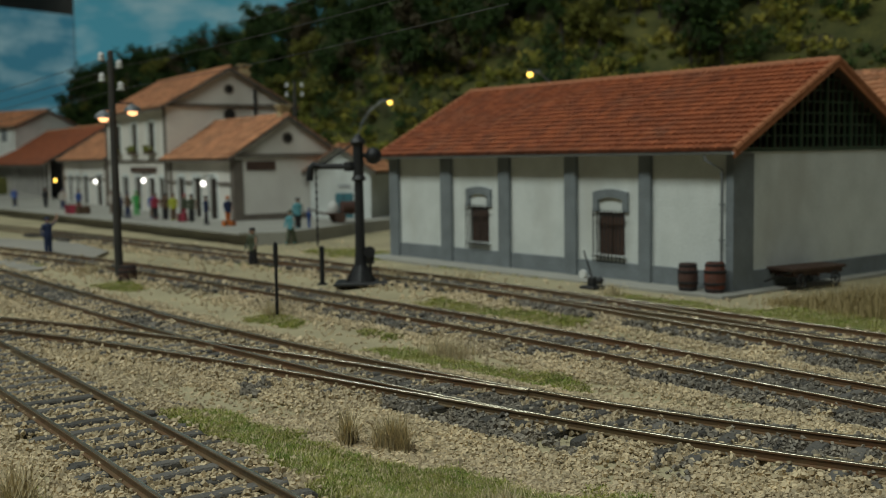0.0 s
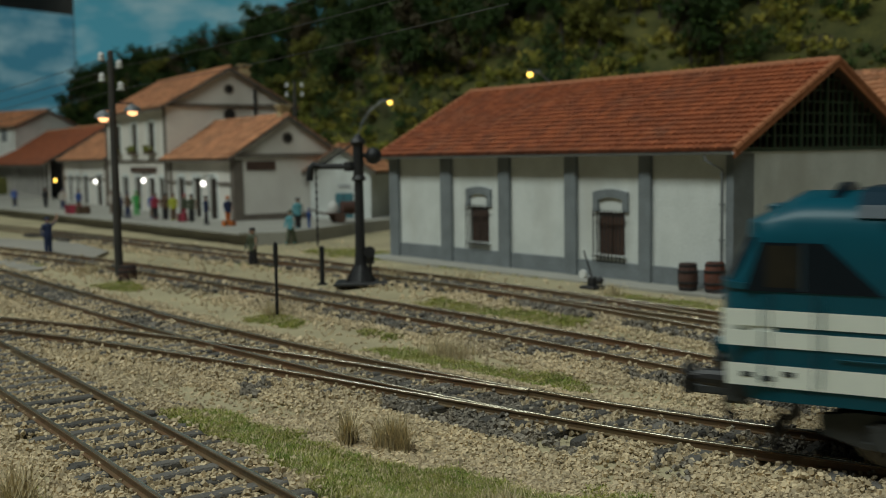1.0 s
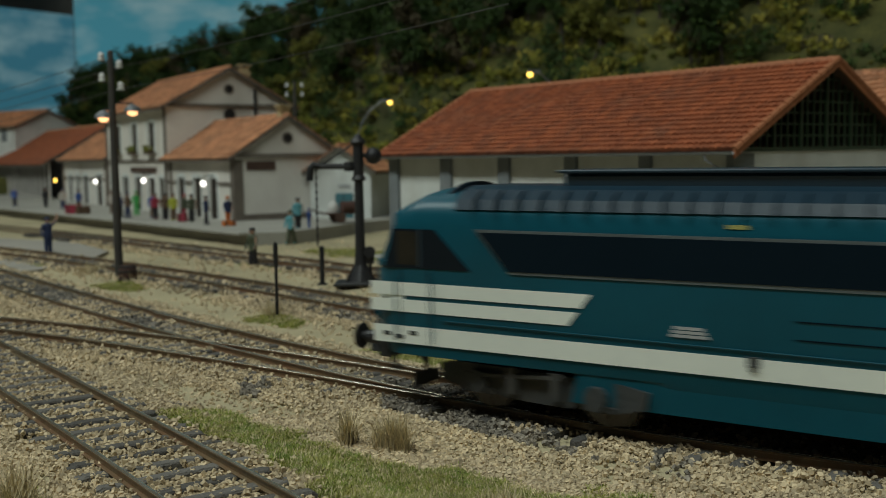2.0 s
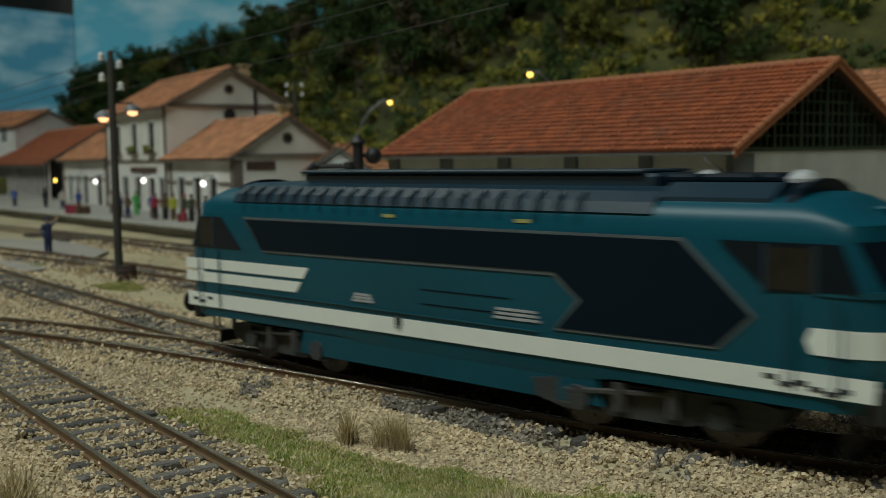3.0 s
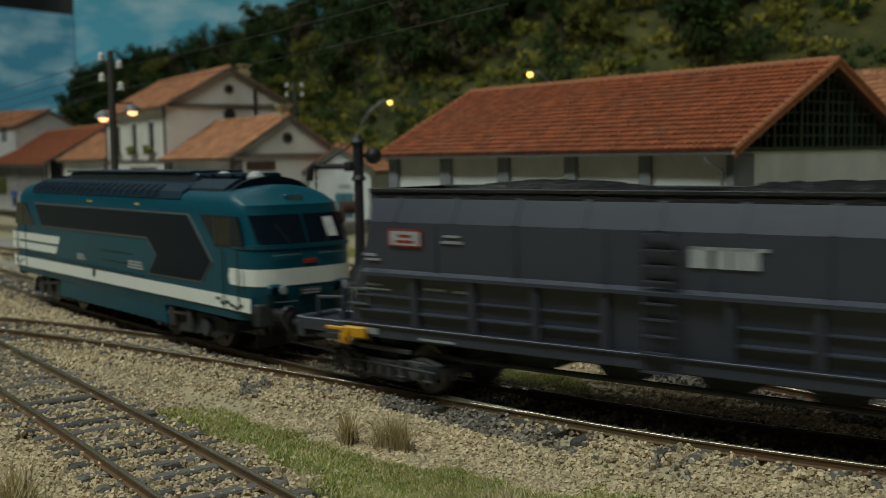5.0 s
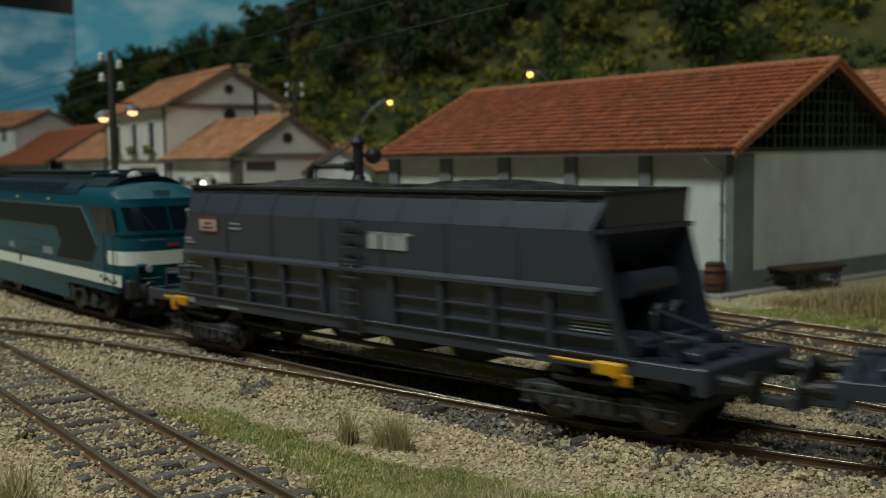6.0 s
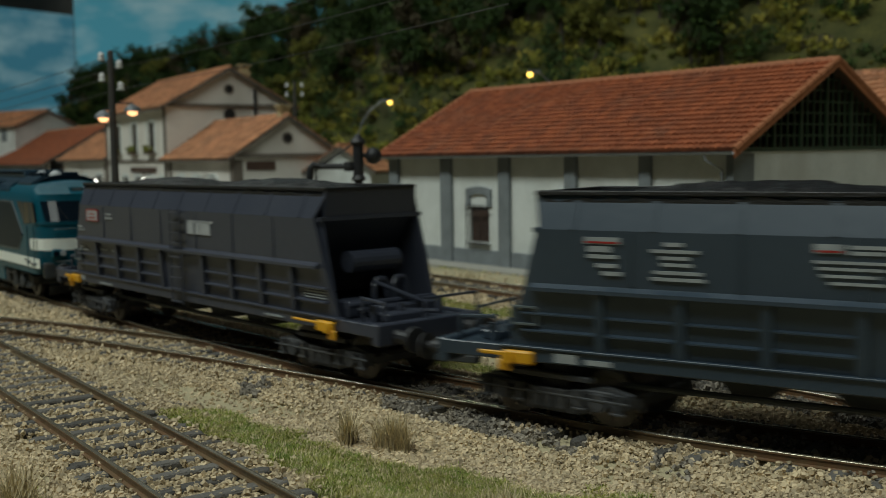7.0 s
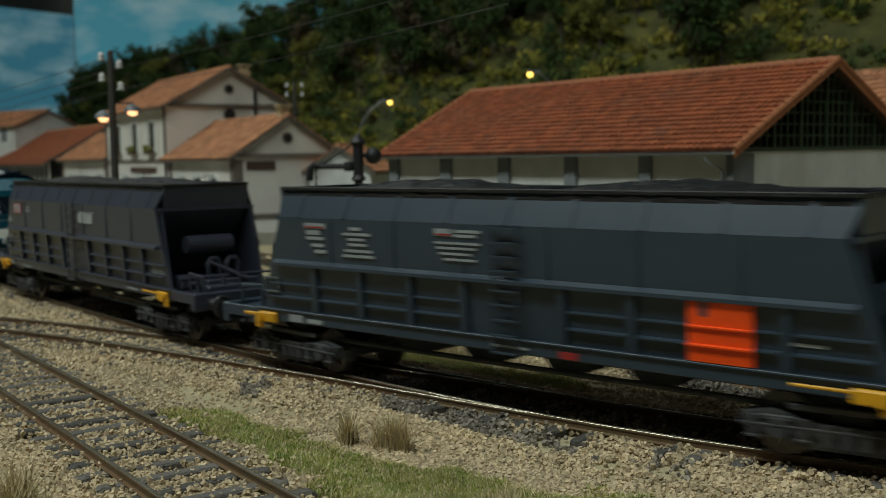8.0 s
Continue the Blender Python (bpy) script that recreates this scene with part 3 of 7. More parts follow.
def tiled_slope(parent, x0, x1, y_eave, z_eave, y_ridge, z_ridge, material, single_from=None, single_mat=None, col=0.30, row=0.37, name="roof_tiles", label="rows of clay roof tiles"):
    """Courses of tiles up a slope; those right of single_from are parts of their own."""
    rise, runy = z_ridge - z_eave, y_ridge - y_eave
    length = math.hypot(rise, runy)
    a = math.atan2(rise, abs(runy))
    sgn = 1 if runy > 0 else -1
    rot = Matrix.Rotation(a, 4, "X") if sgn > 0 else Matrix.Rotation(math.pi, 4, "Z") @ Matrix.Rotation(a, 4, "X")
    bm = tile_bm(col * 1.02, row * 1.28)
    tv = np.array([v.co[:] for v in bm.verts])
    bm.verts.index_update()
    tf = [[v.index for v in f.verts] for f in bm.faces]
    me_ob = part("roof_tile", bm, single_mat or material)
    mesh = me_ob.data
    bpy.data.objects.remove(me_ob)
    verts, faces = [], []
    rows, cols = int(length / row), int((x1 - x0) / col)
    made = 0
    for r in range(rows):
        for c in range(cols):
            x = x0 + (c + 0.5) * (x1 - x0) / cols
            y, z = y_eave + runy * r / rows, z_eave + rise * r / rows
            m = Matrix.Translation((x + RNG.uniform(-0.012, 0.012), y, z + RNG.uniform(-0.008, 0.012))) @ rot @ Matrix.Rotation(RNG.uniform(-0.03, 0.03), 4, "Z")
            if single_from is not None and x > single_from:
                o = new("roof_tile", mesh)
                o.parent = parent
                o.matrix_basis = Matrix.Translation(m.translation * K) @ m.to_3x3().to_4x4()
                made += 1
            else:
                mm = np.array(m)
                k = len(verts) * len(tv)
                verts.append(tv @ mm[:3, :3].T + mm[:3, 3])
                for f in tf:
                    faces.append([i + k for i in f])
    if verts:
        me = bpy.data.meshes.new(name)
        me.from_pydata((np.concatenate(verts) * K).tolist(), [], faces)
        me.materials.append(material)
        o = new(name, me)
        o.parent = parent
        tagged(o, label, "", "", "stuff")


def build_shed():
    top = thing("goods_shed", "white plastered goods shed with grey pilasters and red tiled roof", "building", 9.63, 35.50, 0, -52.2)
    L, W, zb, ze, zr = 19.72, 10.8, -0.42, 4.44, 7.58
    wins = [(-13.75, -12.5, 0.68, 2.2), (-6.15, -4.8, 0.60, 2.2)]
    bm = bmesh.new()
    pierced(bm, -L, 0, 0.36, ze, 0, 0.3, wins)
    part("front_wall", bm, PLASTER, top)
    bm = bmesh.new()
    box(bm, -0.3, 0, 0.303, W, 0.36, 4.36)
    part("end_wall", bm, PLASTER, top)
    bm = bmesh.new()
    box(bm, -L, -L + 0.3, 0.303, W, 0.36, ze)
    slab_x(bm, [(0.3, ze + 0.003), (W, ze + 0.003), (W / 2, zr - 0.25)], -L, -L + 0.3)
    part("end_wall", bm, PLASTER, top)
    bm = bmesh.new()
    box(bm, -L + 0.303, -0.303, W - 0.3, W, 0.36, ze)
    part("back_wall", bm, PLASTER, top)
    bm = bmesh.new()
    box(bm, -L - 0.03, 0.06, -0.06, W + 0.06, zb, 0.357, 0.02)
    part("plinth", bm, GREY_STONE, top, "grey stone plinth")
    # pilasters
    for x0, x1 in ((-19.62, -18.9), (-15.68, -14.9), (-11.76, -11.05), (-7.84, -7.19), (-4.04, -3.46)):
        bm = bmesh.new()
        box(bm, x0, x1, -0.16, -0.002, zb, ze - 0.15, 0.03)
        part("pilaster", bm, GREY_STONE, top, "grey stone pilaster")
    bm = bmesh.new()
    slab(bm, [(-0.22, 0), (0.08, 0), (0.08, 4.3), (-0.22, 4.3)], -0.1, -0.003)
    box(bm, 0.003, 0.08, 0.0, 1.0, 0, 4.3)
    for v in bm.verts:
        if v.co.z < 0.1:
            v.co.z = zb
    part("pilaster", bm, GREY_STONE, top, "grey stone corner pilaster")
    # windows: arched surround, apron panel, shutters, bars
    for (x0, x1, z0, z1) in wins:
        cx, hw = (x0 + x1) / 2, (x1 - x0) / 2
        win = bmesh.new()
        outer, inner = [], []
        for i in range(9):
            t = i / 8
            x = cx - (hw + 0.2) + t * 2 * (hw + 0.2)
            outer.append((x, z1 + 0.74 + 0.12 * (1 - (2 * t - 1) ** 2)))
            xi = cx - (hw - 0.06) + t * 2 * (hw - 0.06)
            inner.append((xi, z1 + 0.44 + 0.11 * (1 - (2 * t - 1) ** 2)))
        foot = z1 + 0.02
        slab(win, [(cx - hw - 0.2, foot)] + outer + [(cx + hw + 0.2, foot), (cx + hw - 0.06, foot)] + inner[::-1] + [(cx - hw + 0.06, foot)], -0.09, -0.002)
        w = part("window", win, GREY_STONE, top, "barred window with arched grey stone head")
        bm = bmesh.new()
        box(bm, x0 - 0.002, cx - 0.02, 0.12, 0.18, z0, z1)
        box(bm, x0 + 0.12, cx - 0.12, 0.10, 0.12, z0 + 0.12, z1 - 0.7)
        part("shutter", bm, DARK_WOOD, w, "dark brown wooden shutter")
        bm = bmesh.new()
        box(bm, cx + 0.02, x1 + 0.002, 0.12, 0.18, z0, z1)
        box(bm, cx + 0.12, x1 - 0.12, 0.10, 0.12, z0 + 0.12, z1 - 0.7)
        part("shutter", bm, DARK_WOOD, w, "dark brown wooden shutter")
        bm = bmesh.new()
        box(bm, x0 - 0.08, x1 + 0.08, -0.14, 0.1, z0 - 0.1, z0 - 0.002, 0.02)
        part("sill", bm, PLASTER, w)
        bar = None
        for i in range(9):
            x = x0 - 0.1 + (x1 - x0 + 0.2) * i / 8
            if bar is None:
                bm = bmesh.new()
                rod(bm, (0, 0, z0 - 0.28), (0, 0, z1 + 0.1), 0.022, 0.022, 6)
                bar = part("bar", bm, BLACK_IRON, w, "black iron bar", spot(x, -0.17, 0))
            else:
                again(bar, spot(x, -0.17, 0))
        for z in (z0 - 0.05, z1 - 0.1):
            bm = bmesh.new()
            box(bm, x0 - 0.14, x1 + 0.14, -0.195, -0.15, z - 0.02, z + 0.02)
            part("rail", bm, BLACK_IRON, w)
    # gable lattice over the end wall
    bm = bmesh.new()
    box(bm, -0.2, 0.05, 0.3, W - 0.1, 4.362, 4.5)
    lat = part("gable_lattice", bm, GREEN_PAINT, top, "green wooden gable lattice")
    for i in range(1, 26):
        y = 0.3 + (W - 0.6) * i / 26
        h = 4.5 + (zr - 4.72) * (1 - abs(y - W / 2) / (W / 2))
        wide = 0.06 if i % 4 == 1 else 0.03
        bm = bmesh.new()
        box(bm, -0.06 - wide, -0.06 + wide, y - wide, y + wide, 4.5, h)
        part("lattice_post", bm, GREEN_PAINT, lat)
    for k in range(1, 8):
        z = 4.5 + k * 0.4
        half = (W / 2) * (1 - (z - 4.45) / (zr - 4.5)) - 0.1
        if half > 0.2:
            bm = bmesh.new()
            box(bm, -0.12, -0.065, W / 2 - half, W / 2 + half, z - 0.03, z + 0.03)
            part("lattice_rail", bm, GREEN_PAINT, lat)
    # roof boards below the tiles
    oe, og = 0.40, 0.44
    slope = (zr - 0.1 - ze) / (W / 2)
    bm = bmesh.new()
    ys = -og
    z0 = ze - og * slope + 0.20
    slab_x(bm, [(-og, z0), (W / 2, zr - 0.08), (W + og, z0), (W + og, z0 - 0.1), (W / 2, zr - 0.2), (-og, z0 - 0.1)], -L - oe + 0.05, oe - 0.05)
    part("roof_deck", bm, DARK_WOOD, top, "dark boarded roof deck")
    tiled_slope(top, -L - oe, oe - 0.1, -og - 0.06, z0 + 0.02, W / 2, zr - 0.04, TILES, -3.3, TILE)
    tiled_slope(top, -L - oe, oe, W + og, z0, W / 2, zr - 0.04, TILES)
    # verge and ridge tiles
    for sx in (oe - 0.02, -L - oe + 0.02):
        for ya, za, yb, zb2 in ((-og - 0.05, z0 + 0.03, W / 2, zr + 0.0), (W + og, z0 + 0.03, W / 2, zr + 0.0)):
            n = 15
            bm = bmesh.new()
            rod(bm, (0, 0, 0.02), (0, (yb - ya) / n * 1.12, (zb2 - za) / n * 1.12 + 0.01), 0.13, 0.105, 8)
            vt = part("verge_tile", bm, VERGE, top, "", spot(sx, ya, za))
            for i in range(1, n):
                again(vt, spot(sx, ya + (yb - ya) * i / n, za + (zb2 - za) * i / n))
            bm = bmesh.new()
            slab_x(bm, [(ya, za - 0.26), (ya, za + 0.02), (yb, zb2 + 0.02), (yb, zb2 - 0.26)], sx - 0.03, sx + 0.05)
            part("barge_board", bm, VERGE, top, "orange-brown barge board")
    n = 48
    bm = bmesh.new()
    rod(bm, (0, 0, 0), ((L + 2 * oe) / n * 1.1, 0, 0), 0.15, 0.12, 8)
    rt = part("ridge_tile", bm, VERGE, top, "", spot(-L - oe, W / 2, zr))
    for i in range(1, n):
        again(rt, spot(-L - oe + (L + 2 * oe) * i / n, W / 2, zr))
    # gutter and downpipe
    bm = bmesh.new()
    n = 6
    gy, gz, gr = -og - 0.12, z0 - 0.02, 0.10
    pr = [(gy - gr * math.cos(math.pi * i / n), gz - gr * math.sin(math.pi * i / n)) for i in range(n + 1)]
    pr += [(gy + (gr - 0.02) * math.cos(math.pi * i / n), gz - (gr - 0.02) * math.sin(math.pi * i / n)) for i in range(n + 1)]
    slab_x(bm, pr, -L - oe, oe)
    part("gutter", bm, ZINC, top, "zinc half-round gutter")
    bm = bmesh.new()
    sweep(bm, [(-0.75, gy, gz - 0.1), (-0.75, gy, gz - 0.25), (-0.34, -0.16, gz - 0.6), (-0.34, -0.16, zb)], 0.05, 8)
    for z in (0.3, 1.4, 2.6, 3.6):
        box(bm, -0.41, -0.27, -0.22, -0.1, z, z + 0.06)
    part("downpipe", bm, ZINC, top, "grey downpipe")
    # loading apron round the shed
    bm = bmesh.new()
    box(bm, -L - 0.6, 0.55, -1.25, W + 1, -0.5, -0.27, 0.03)
    tagged(part("shed_apron", bm, CONCRETE, None, "", spot(9.63, 35.50, 0, -52.2)), "pale concrete apron under the goods shed", "pavement", "", "structure")


build_shed()


# ---- the diesel locomotive
def loco_ring(wf, t):
    """Half section of the body, bottom to top, for one station; t bends the cab's ends."""
    return [(1.36 * wf, 0.62), (1.42 * wf, 0.9), (1.44 * wf, 1.5), (1.44 * wf, 2.46), (1.40 * wf, 3.18), (1.36 * wf, 3.38), (1.28 * wf, 3.56), (1.02 * wf, 3.70), (0.5 * wf, 3.78), (0.0, 3.80)]


def loco_shift(z, w):
    s = 0.0
    if z > 2.46:
        s -= min(0.72, (z - 2.46)) * 0.62
    if z > 3.38:
        s -= (z - 3.38) * 1.6
    if z < 1.5:
        s -= (1.5 - z) * 0.35
    if 3.1 < z < 3.4:
        s += 0.10
    return s * w


def side_plate(name, pts, material, parent, y, label="", thick=0.03, both=True):
    for s in ((1, -1) if both else (1,)):
        bm = bmesh.new()
        slab(bm, pts, s * y, s * (y + thick))
        part(name, bm, material, parent, label)


def wheelset(parent, x, r, name="wheelset"):
    bm = bmesh.new()
    rod(bm, (0, -0.75, 0), (0, 0.75, 0), 0.09, 0.09, 10)
    for s in (-1, 1):
        rod(bm, (0, s * 0.65, 0), (0, s * 0.79, 0), r, r, 24)
        rod(bm, (0, s * 0.63, 0), (0, s * 0.66, 0), r + 0.04, r + 0.04, 24)
        for k in range(6):
            a = k * math.pi / 3
            rod(bm, (0.3 * r * math.cos(a), s * 0.79, 0.3 * r * math.sin(a)), (0.75 * r * math.cos(a), s * 0.80, 0.75 * r * math.sin(a)), 0.05, 0.04, 5)
    return part(name, bm, WHEEL_STEEL, parent, "steel wheelset", spot(x, 0, r - 0.0))


def buffer_beam_bits(parent, end, z, half, material):
    """Two buffers and a coupling hook at one end."""
    for s in (-1, 1):
        bm = bmesh.new()
        rod(bm, (end * (half - 0.62), s * 0.875, z), (end * (half - 0.2), s * 0.875, z), 0.15, 0.12, 12)
        rod(bm, (end * (half - 0.25), s * 0.875, z), (end * (half - 0.06), s * 0.875, z), 0.09, 0.09, 10)
        rod(bm, (end * (half - 0.06), s * 0.875, z), (end * half, s * 0.875, z), 0.25, 0.23, 16)
        part("buffer", bm, material, parent, "round steel buffer")
    bm = bmesh.new()
    box(bm, *sorted((end * (half - 0.6), end * (half + 0.25))), -0.09, 0.09, z - 0.42, z - 0.28, 0.02)
    box(bm, *sorted((end * (half + 0.1), end * (half + 0.28))), -0.22, 0.22, z - 0.42, z - 0.2, 0.03)
    part("coupler", bm, BOGIE, parent, "black model coupler")


def plan_x(y):
    """How far the cab front reaches, by the distance from the middle."""
    return float(np.interp(abs(y), [0, 0.576, 0.95, 1.18, 1.296, 1.375, 1.426, 1.44], [8.05, 8.04, 7.97, 7.86, 7.75, 7.6, 7.4, 7.0]))


def loco_front(loco, e):
    """One cab front, e = 1 at the leading end and -1 at the other."""
    def fx(z):
        return e * (8.05 + loco_shift(z, 1.0))
    # windscreens follow the raked front
    for s in (-1, 1):
        bm = bmesh.new()
        cols = (0.04, 0.4, 0.8, 1.05, 1.2, 1.3)
        rows = []
        for z in (2.55, 3.17):
            out = [bm.verts.new((e * (plan_x(y / 0.975) - (z - 2.46) * 0.48 + 0.03), s * y, z)) for y in cols]
            rows.append((out, [bm.verts.new(v.co - Vector((e * 0.06, 0, 0))) for v in out]))
        (fa, ba), (fb, bb) = rows
        for k in range(len(cols) - 1):
            bm.faces.new((fa[k], fa[k + 1], fb[k + 1], fb[k]))
            bm.faces.new((ba[k], bb[k], bb[k + 1], ba[k + 1]))
            bm.faces.new((fa[k], ba[k], ba[k + 1], fa[k + 1]))
            bm.faces.new((fb[k], fb[k + 1], bb[k + 1], bb[k]))
        bm.faces.new((fa[0], fb[0], bb[0], ba[0]))
        bm.faces.new((fa[-1], ba[-1], bb[-1], fb[-1]))
        w = part("windscreen", bm, CAB_GLASS, loco, "dark cab windscreen")
        bm = bmesh.new()
        rod(bm, (fx(2.56) + e * 0.06, s * 0.5, 2.56), (fx(2.98) + e * 0.05, s * 0.75, 2.98), 0.012, 0.012, 5)
        part("wiper", bm, BLACK_IRON, w)
    # sill bead below the windows, visor above
    arc = [1.435 * math.sin(math.pi / 2 * (2 * i / 28 - 1)) for i in range(29)]
    bm = bmesh.new()
    ribbon(bm, [(e * (plan_x(y) + 0.035), y * 1.012, e, 0) for y in arc], 2.45, 2.54, 0.12)
    part("front_bead", bm, LOCO_BLUE, loco)
    # white front band, wrapping round the corners
    bm = bmesh.new()
    ribbon(bm, [(e * (plan_x(y) + 0.014), y * 1.008, e, 0) for y in arc], 1.66, 2.02, 0.05)
    part("front_band", bm, LOCO_WHITE, loco, "white band round the cab front")
    if e < 0:
        side_plate("front_band", [(-7.5, 1.66), (-6.98, 1.66), (-6.90, 1.84), (-6.98, 2.02), (-7.5, 2.02)], LOCO_WHITE, loco, 1.43, "white band wrapping onto the cab side", 0.026)
        # white plate on the glass, painted in for the bright view through the cab
        bm = bmesh.new()
        gl = lambda y, z: -(plan_x(y / 0.975) - (z - 2.46) * 0.48 + 0.036)
        ring = [(-0.90, 2.66), (-0.56, 2.66), (-0.56, 3.08), (-0.86, 3.08)]
        fr = [bm.verts.new((gl(y, z), y, z)) for y, z in ring]
        bk = [bm.verts.new(v.co + Vector((0.004, 0, 0))) for v in fr]
        bm.faces.new(fr)
        bm.faces.new(bk[::-1])
        for k in range(4):
            bm.faces.new((fr[(k + 1) % 4], fr[k], bk[k], bk[(k + 1) % 4]))
        part("sun_blind", bm, PORCELAIN, loco, "white plate standing in for the view through the cab")
    # lamps
    for s in (-1, 1):
        bm = bmesh.new()
        box(bm, *sorted((e * 7.9, e * 8.06)), s * 0.86 - 0.26, s * 0.86 + 0.26, 1.44, 1.70, 0.06)
        lamp = part("headlight", bm, LOCO_BLUE, loco, "twin headlight housing")
        for k, mt in ((-0.11, LETTER), (0.12, CAB_GLASS)):
            bm = bmesh.new()
            rod(bm, (e * 8.05, s * 0.86 + k, 1.57), (e * 8.10, s * 0.86 + k, 1.57), 0.10, 0.09, 12)
            part("lens", bm, mt, lamp)
    bm = bmesh.new()
    box(bm, *sorted((e * 8.04, e * 8.09)), -0.17, 0.17, 2.11, 2.21, 0.01)
    part("plate", bm, RED_PAINT, loco, "small red builder's plate")
    bm = bmesh.new()
    box(bm, *sorted((e * 8.04, e * 8.09)), -0.30, 0.30, 1.42, 1.58, 0.01)
    part("number_plate", bm, BOGIE, loco, "dark front number plate")
    for r in range(2):
        bm = bmesh.new()
        box(bm, *sorted((e * 8.085, e * 8.10)), -0.24, 0.24, 1.455 + 0.06 * r, 1.485 + 0.06 * r)
        part("number_bar", bm, LETTER, loco, "pale number bar")
    bm = bmesh.new()
    box(bm, *sorted((e * 7.3, e * 7.5)), -0.24, 0.24, 3.40, 3.60, 0.03)
    p = part("roof_lamp_box", bm, LOCO_BLUE, loco, "small marker box over the windows")
    bm = bmesh.new()
    box(bm, *sorted((e * 7.5, e * 7.52)), -0.18, 0.18, 3.43, 3.57)
    part("marker", bm, SILVER, p)
    # buffer beam, hoses, plough
    bm = bmesh.new()
    box(bm, *sorted((e * 7.55, e * 7.85)), -1.3, 1.3, 0.78, 1.28, 0.04)
    part("buffer_beam", bm, BOGIE, loco, "dark buffer beam")
    buffer_beam_bits(loco, e, 1.05, 8.55, BLACK_IRON)
    bm = bmesh.new()
    for s in (-1, 1):
        slab_x(bm, [(s * 0.12, 0.24), (s * 1.0, 0.2), (s * 0.95, 0.5), (s * 0.12, 0.45)], e * 7.2, e * 7.25)
        box(bm, *sorted((e * 7.2, e * 7.26)), *sorted((s * 0.5, s * 0.6)), 0.4, 0.95)
    part("snow_plough", bm, BLACK_IRON, loco, "low black rail guard plate")
    for s in (-0.45, 0.4, 0.55):
        bm = bmesh.new()
        sweep(bm, [(e * 7.86, s, 1.0), (e * 8.05, s, 0.85), (e * 8.05, s, 0.5), (e * 7.92, s, 0.4)], 0.03, 6)
        part("brake_hose", bm, BLACK_IRON, loco)
    bm = bmesh.new()
    sweep(bm, [(e * 8.06, -1.0, 2.32), (e * 8.1, -0.9, 2.32), (e * 8.1, -0.25, 2.32)], 0.015, 5)
    sweep(bm, [(e * 8.06, 1.0, 2.32), (e * 8.1, 0.9, 2.32), (e * 8.1, 0.25, 2.32)], 0.015, 5)
    sweep(bm, [(e * 8.02, -0.95, 1.32), (e * 8.1, -0.9, 1.32), (e * 8.1, -0.4, 1.32)], 0.018, 5)
    sweep(bm, [(e * 8.02, 0.95, 1.32), (e * 8.1, 0.9, 1.32), (e * 8.1, 0.4, 1.32)], 0.018, 5)
    part("handrail", bm, SILVER, loco, "thin front grab rails")


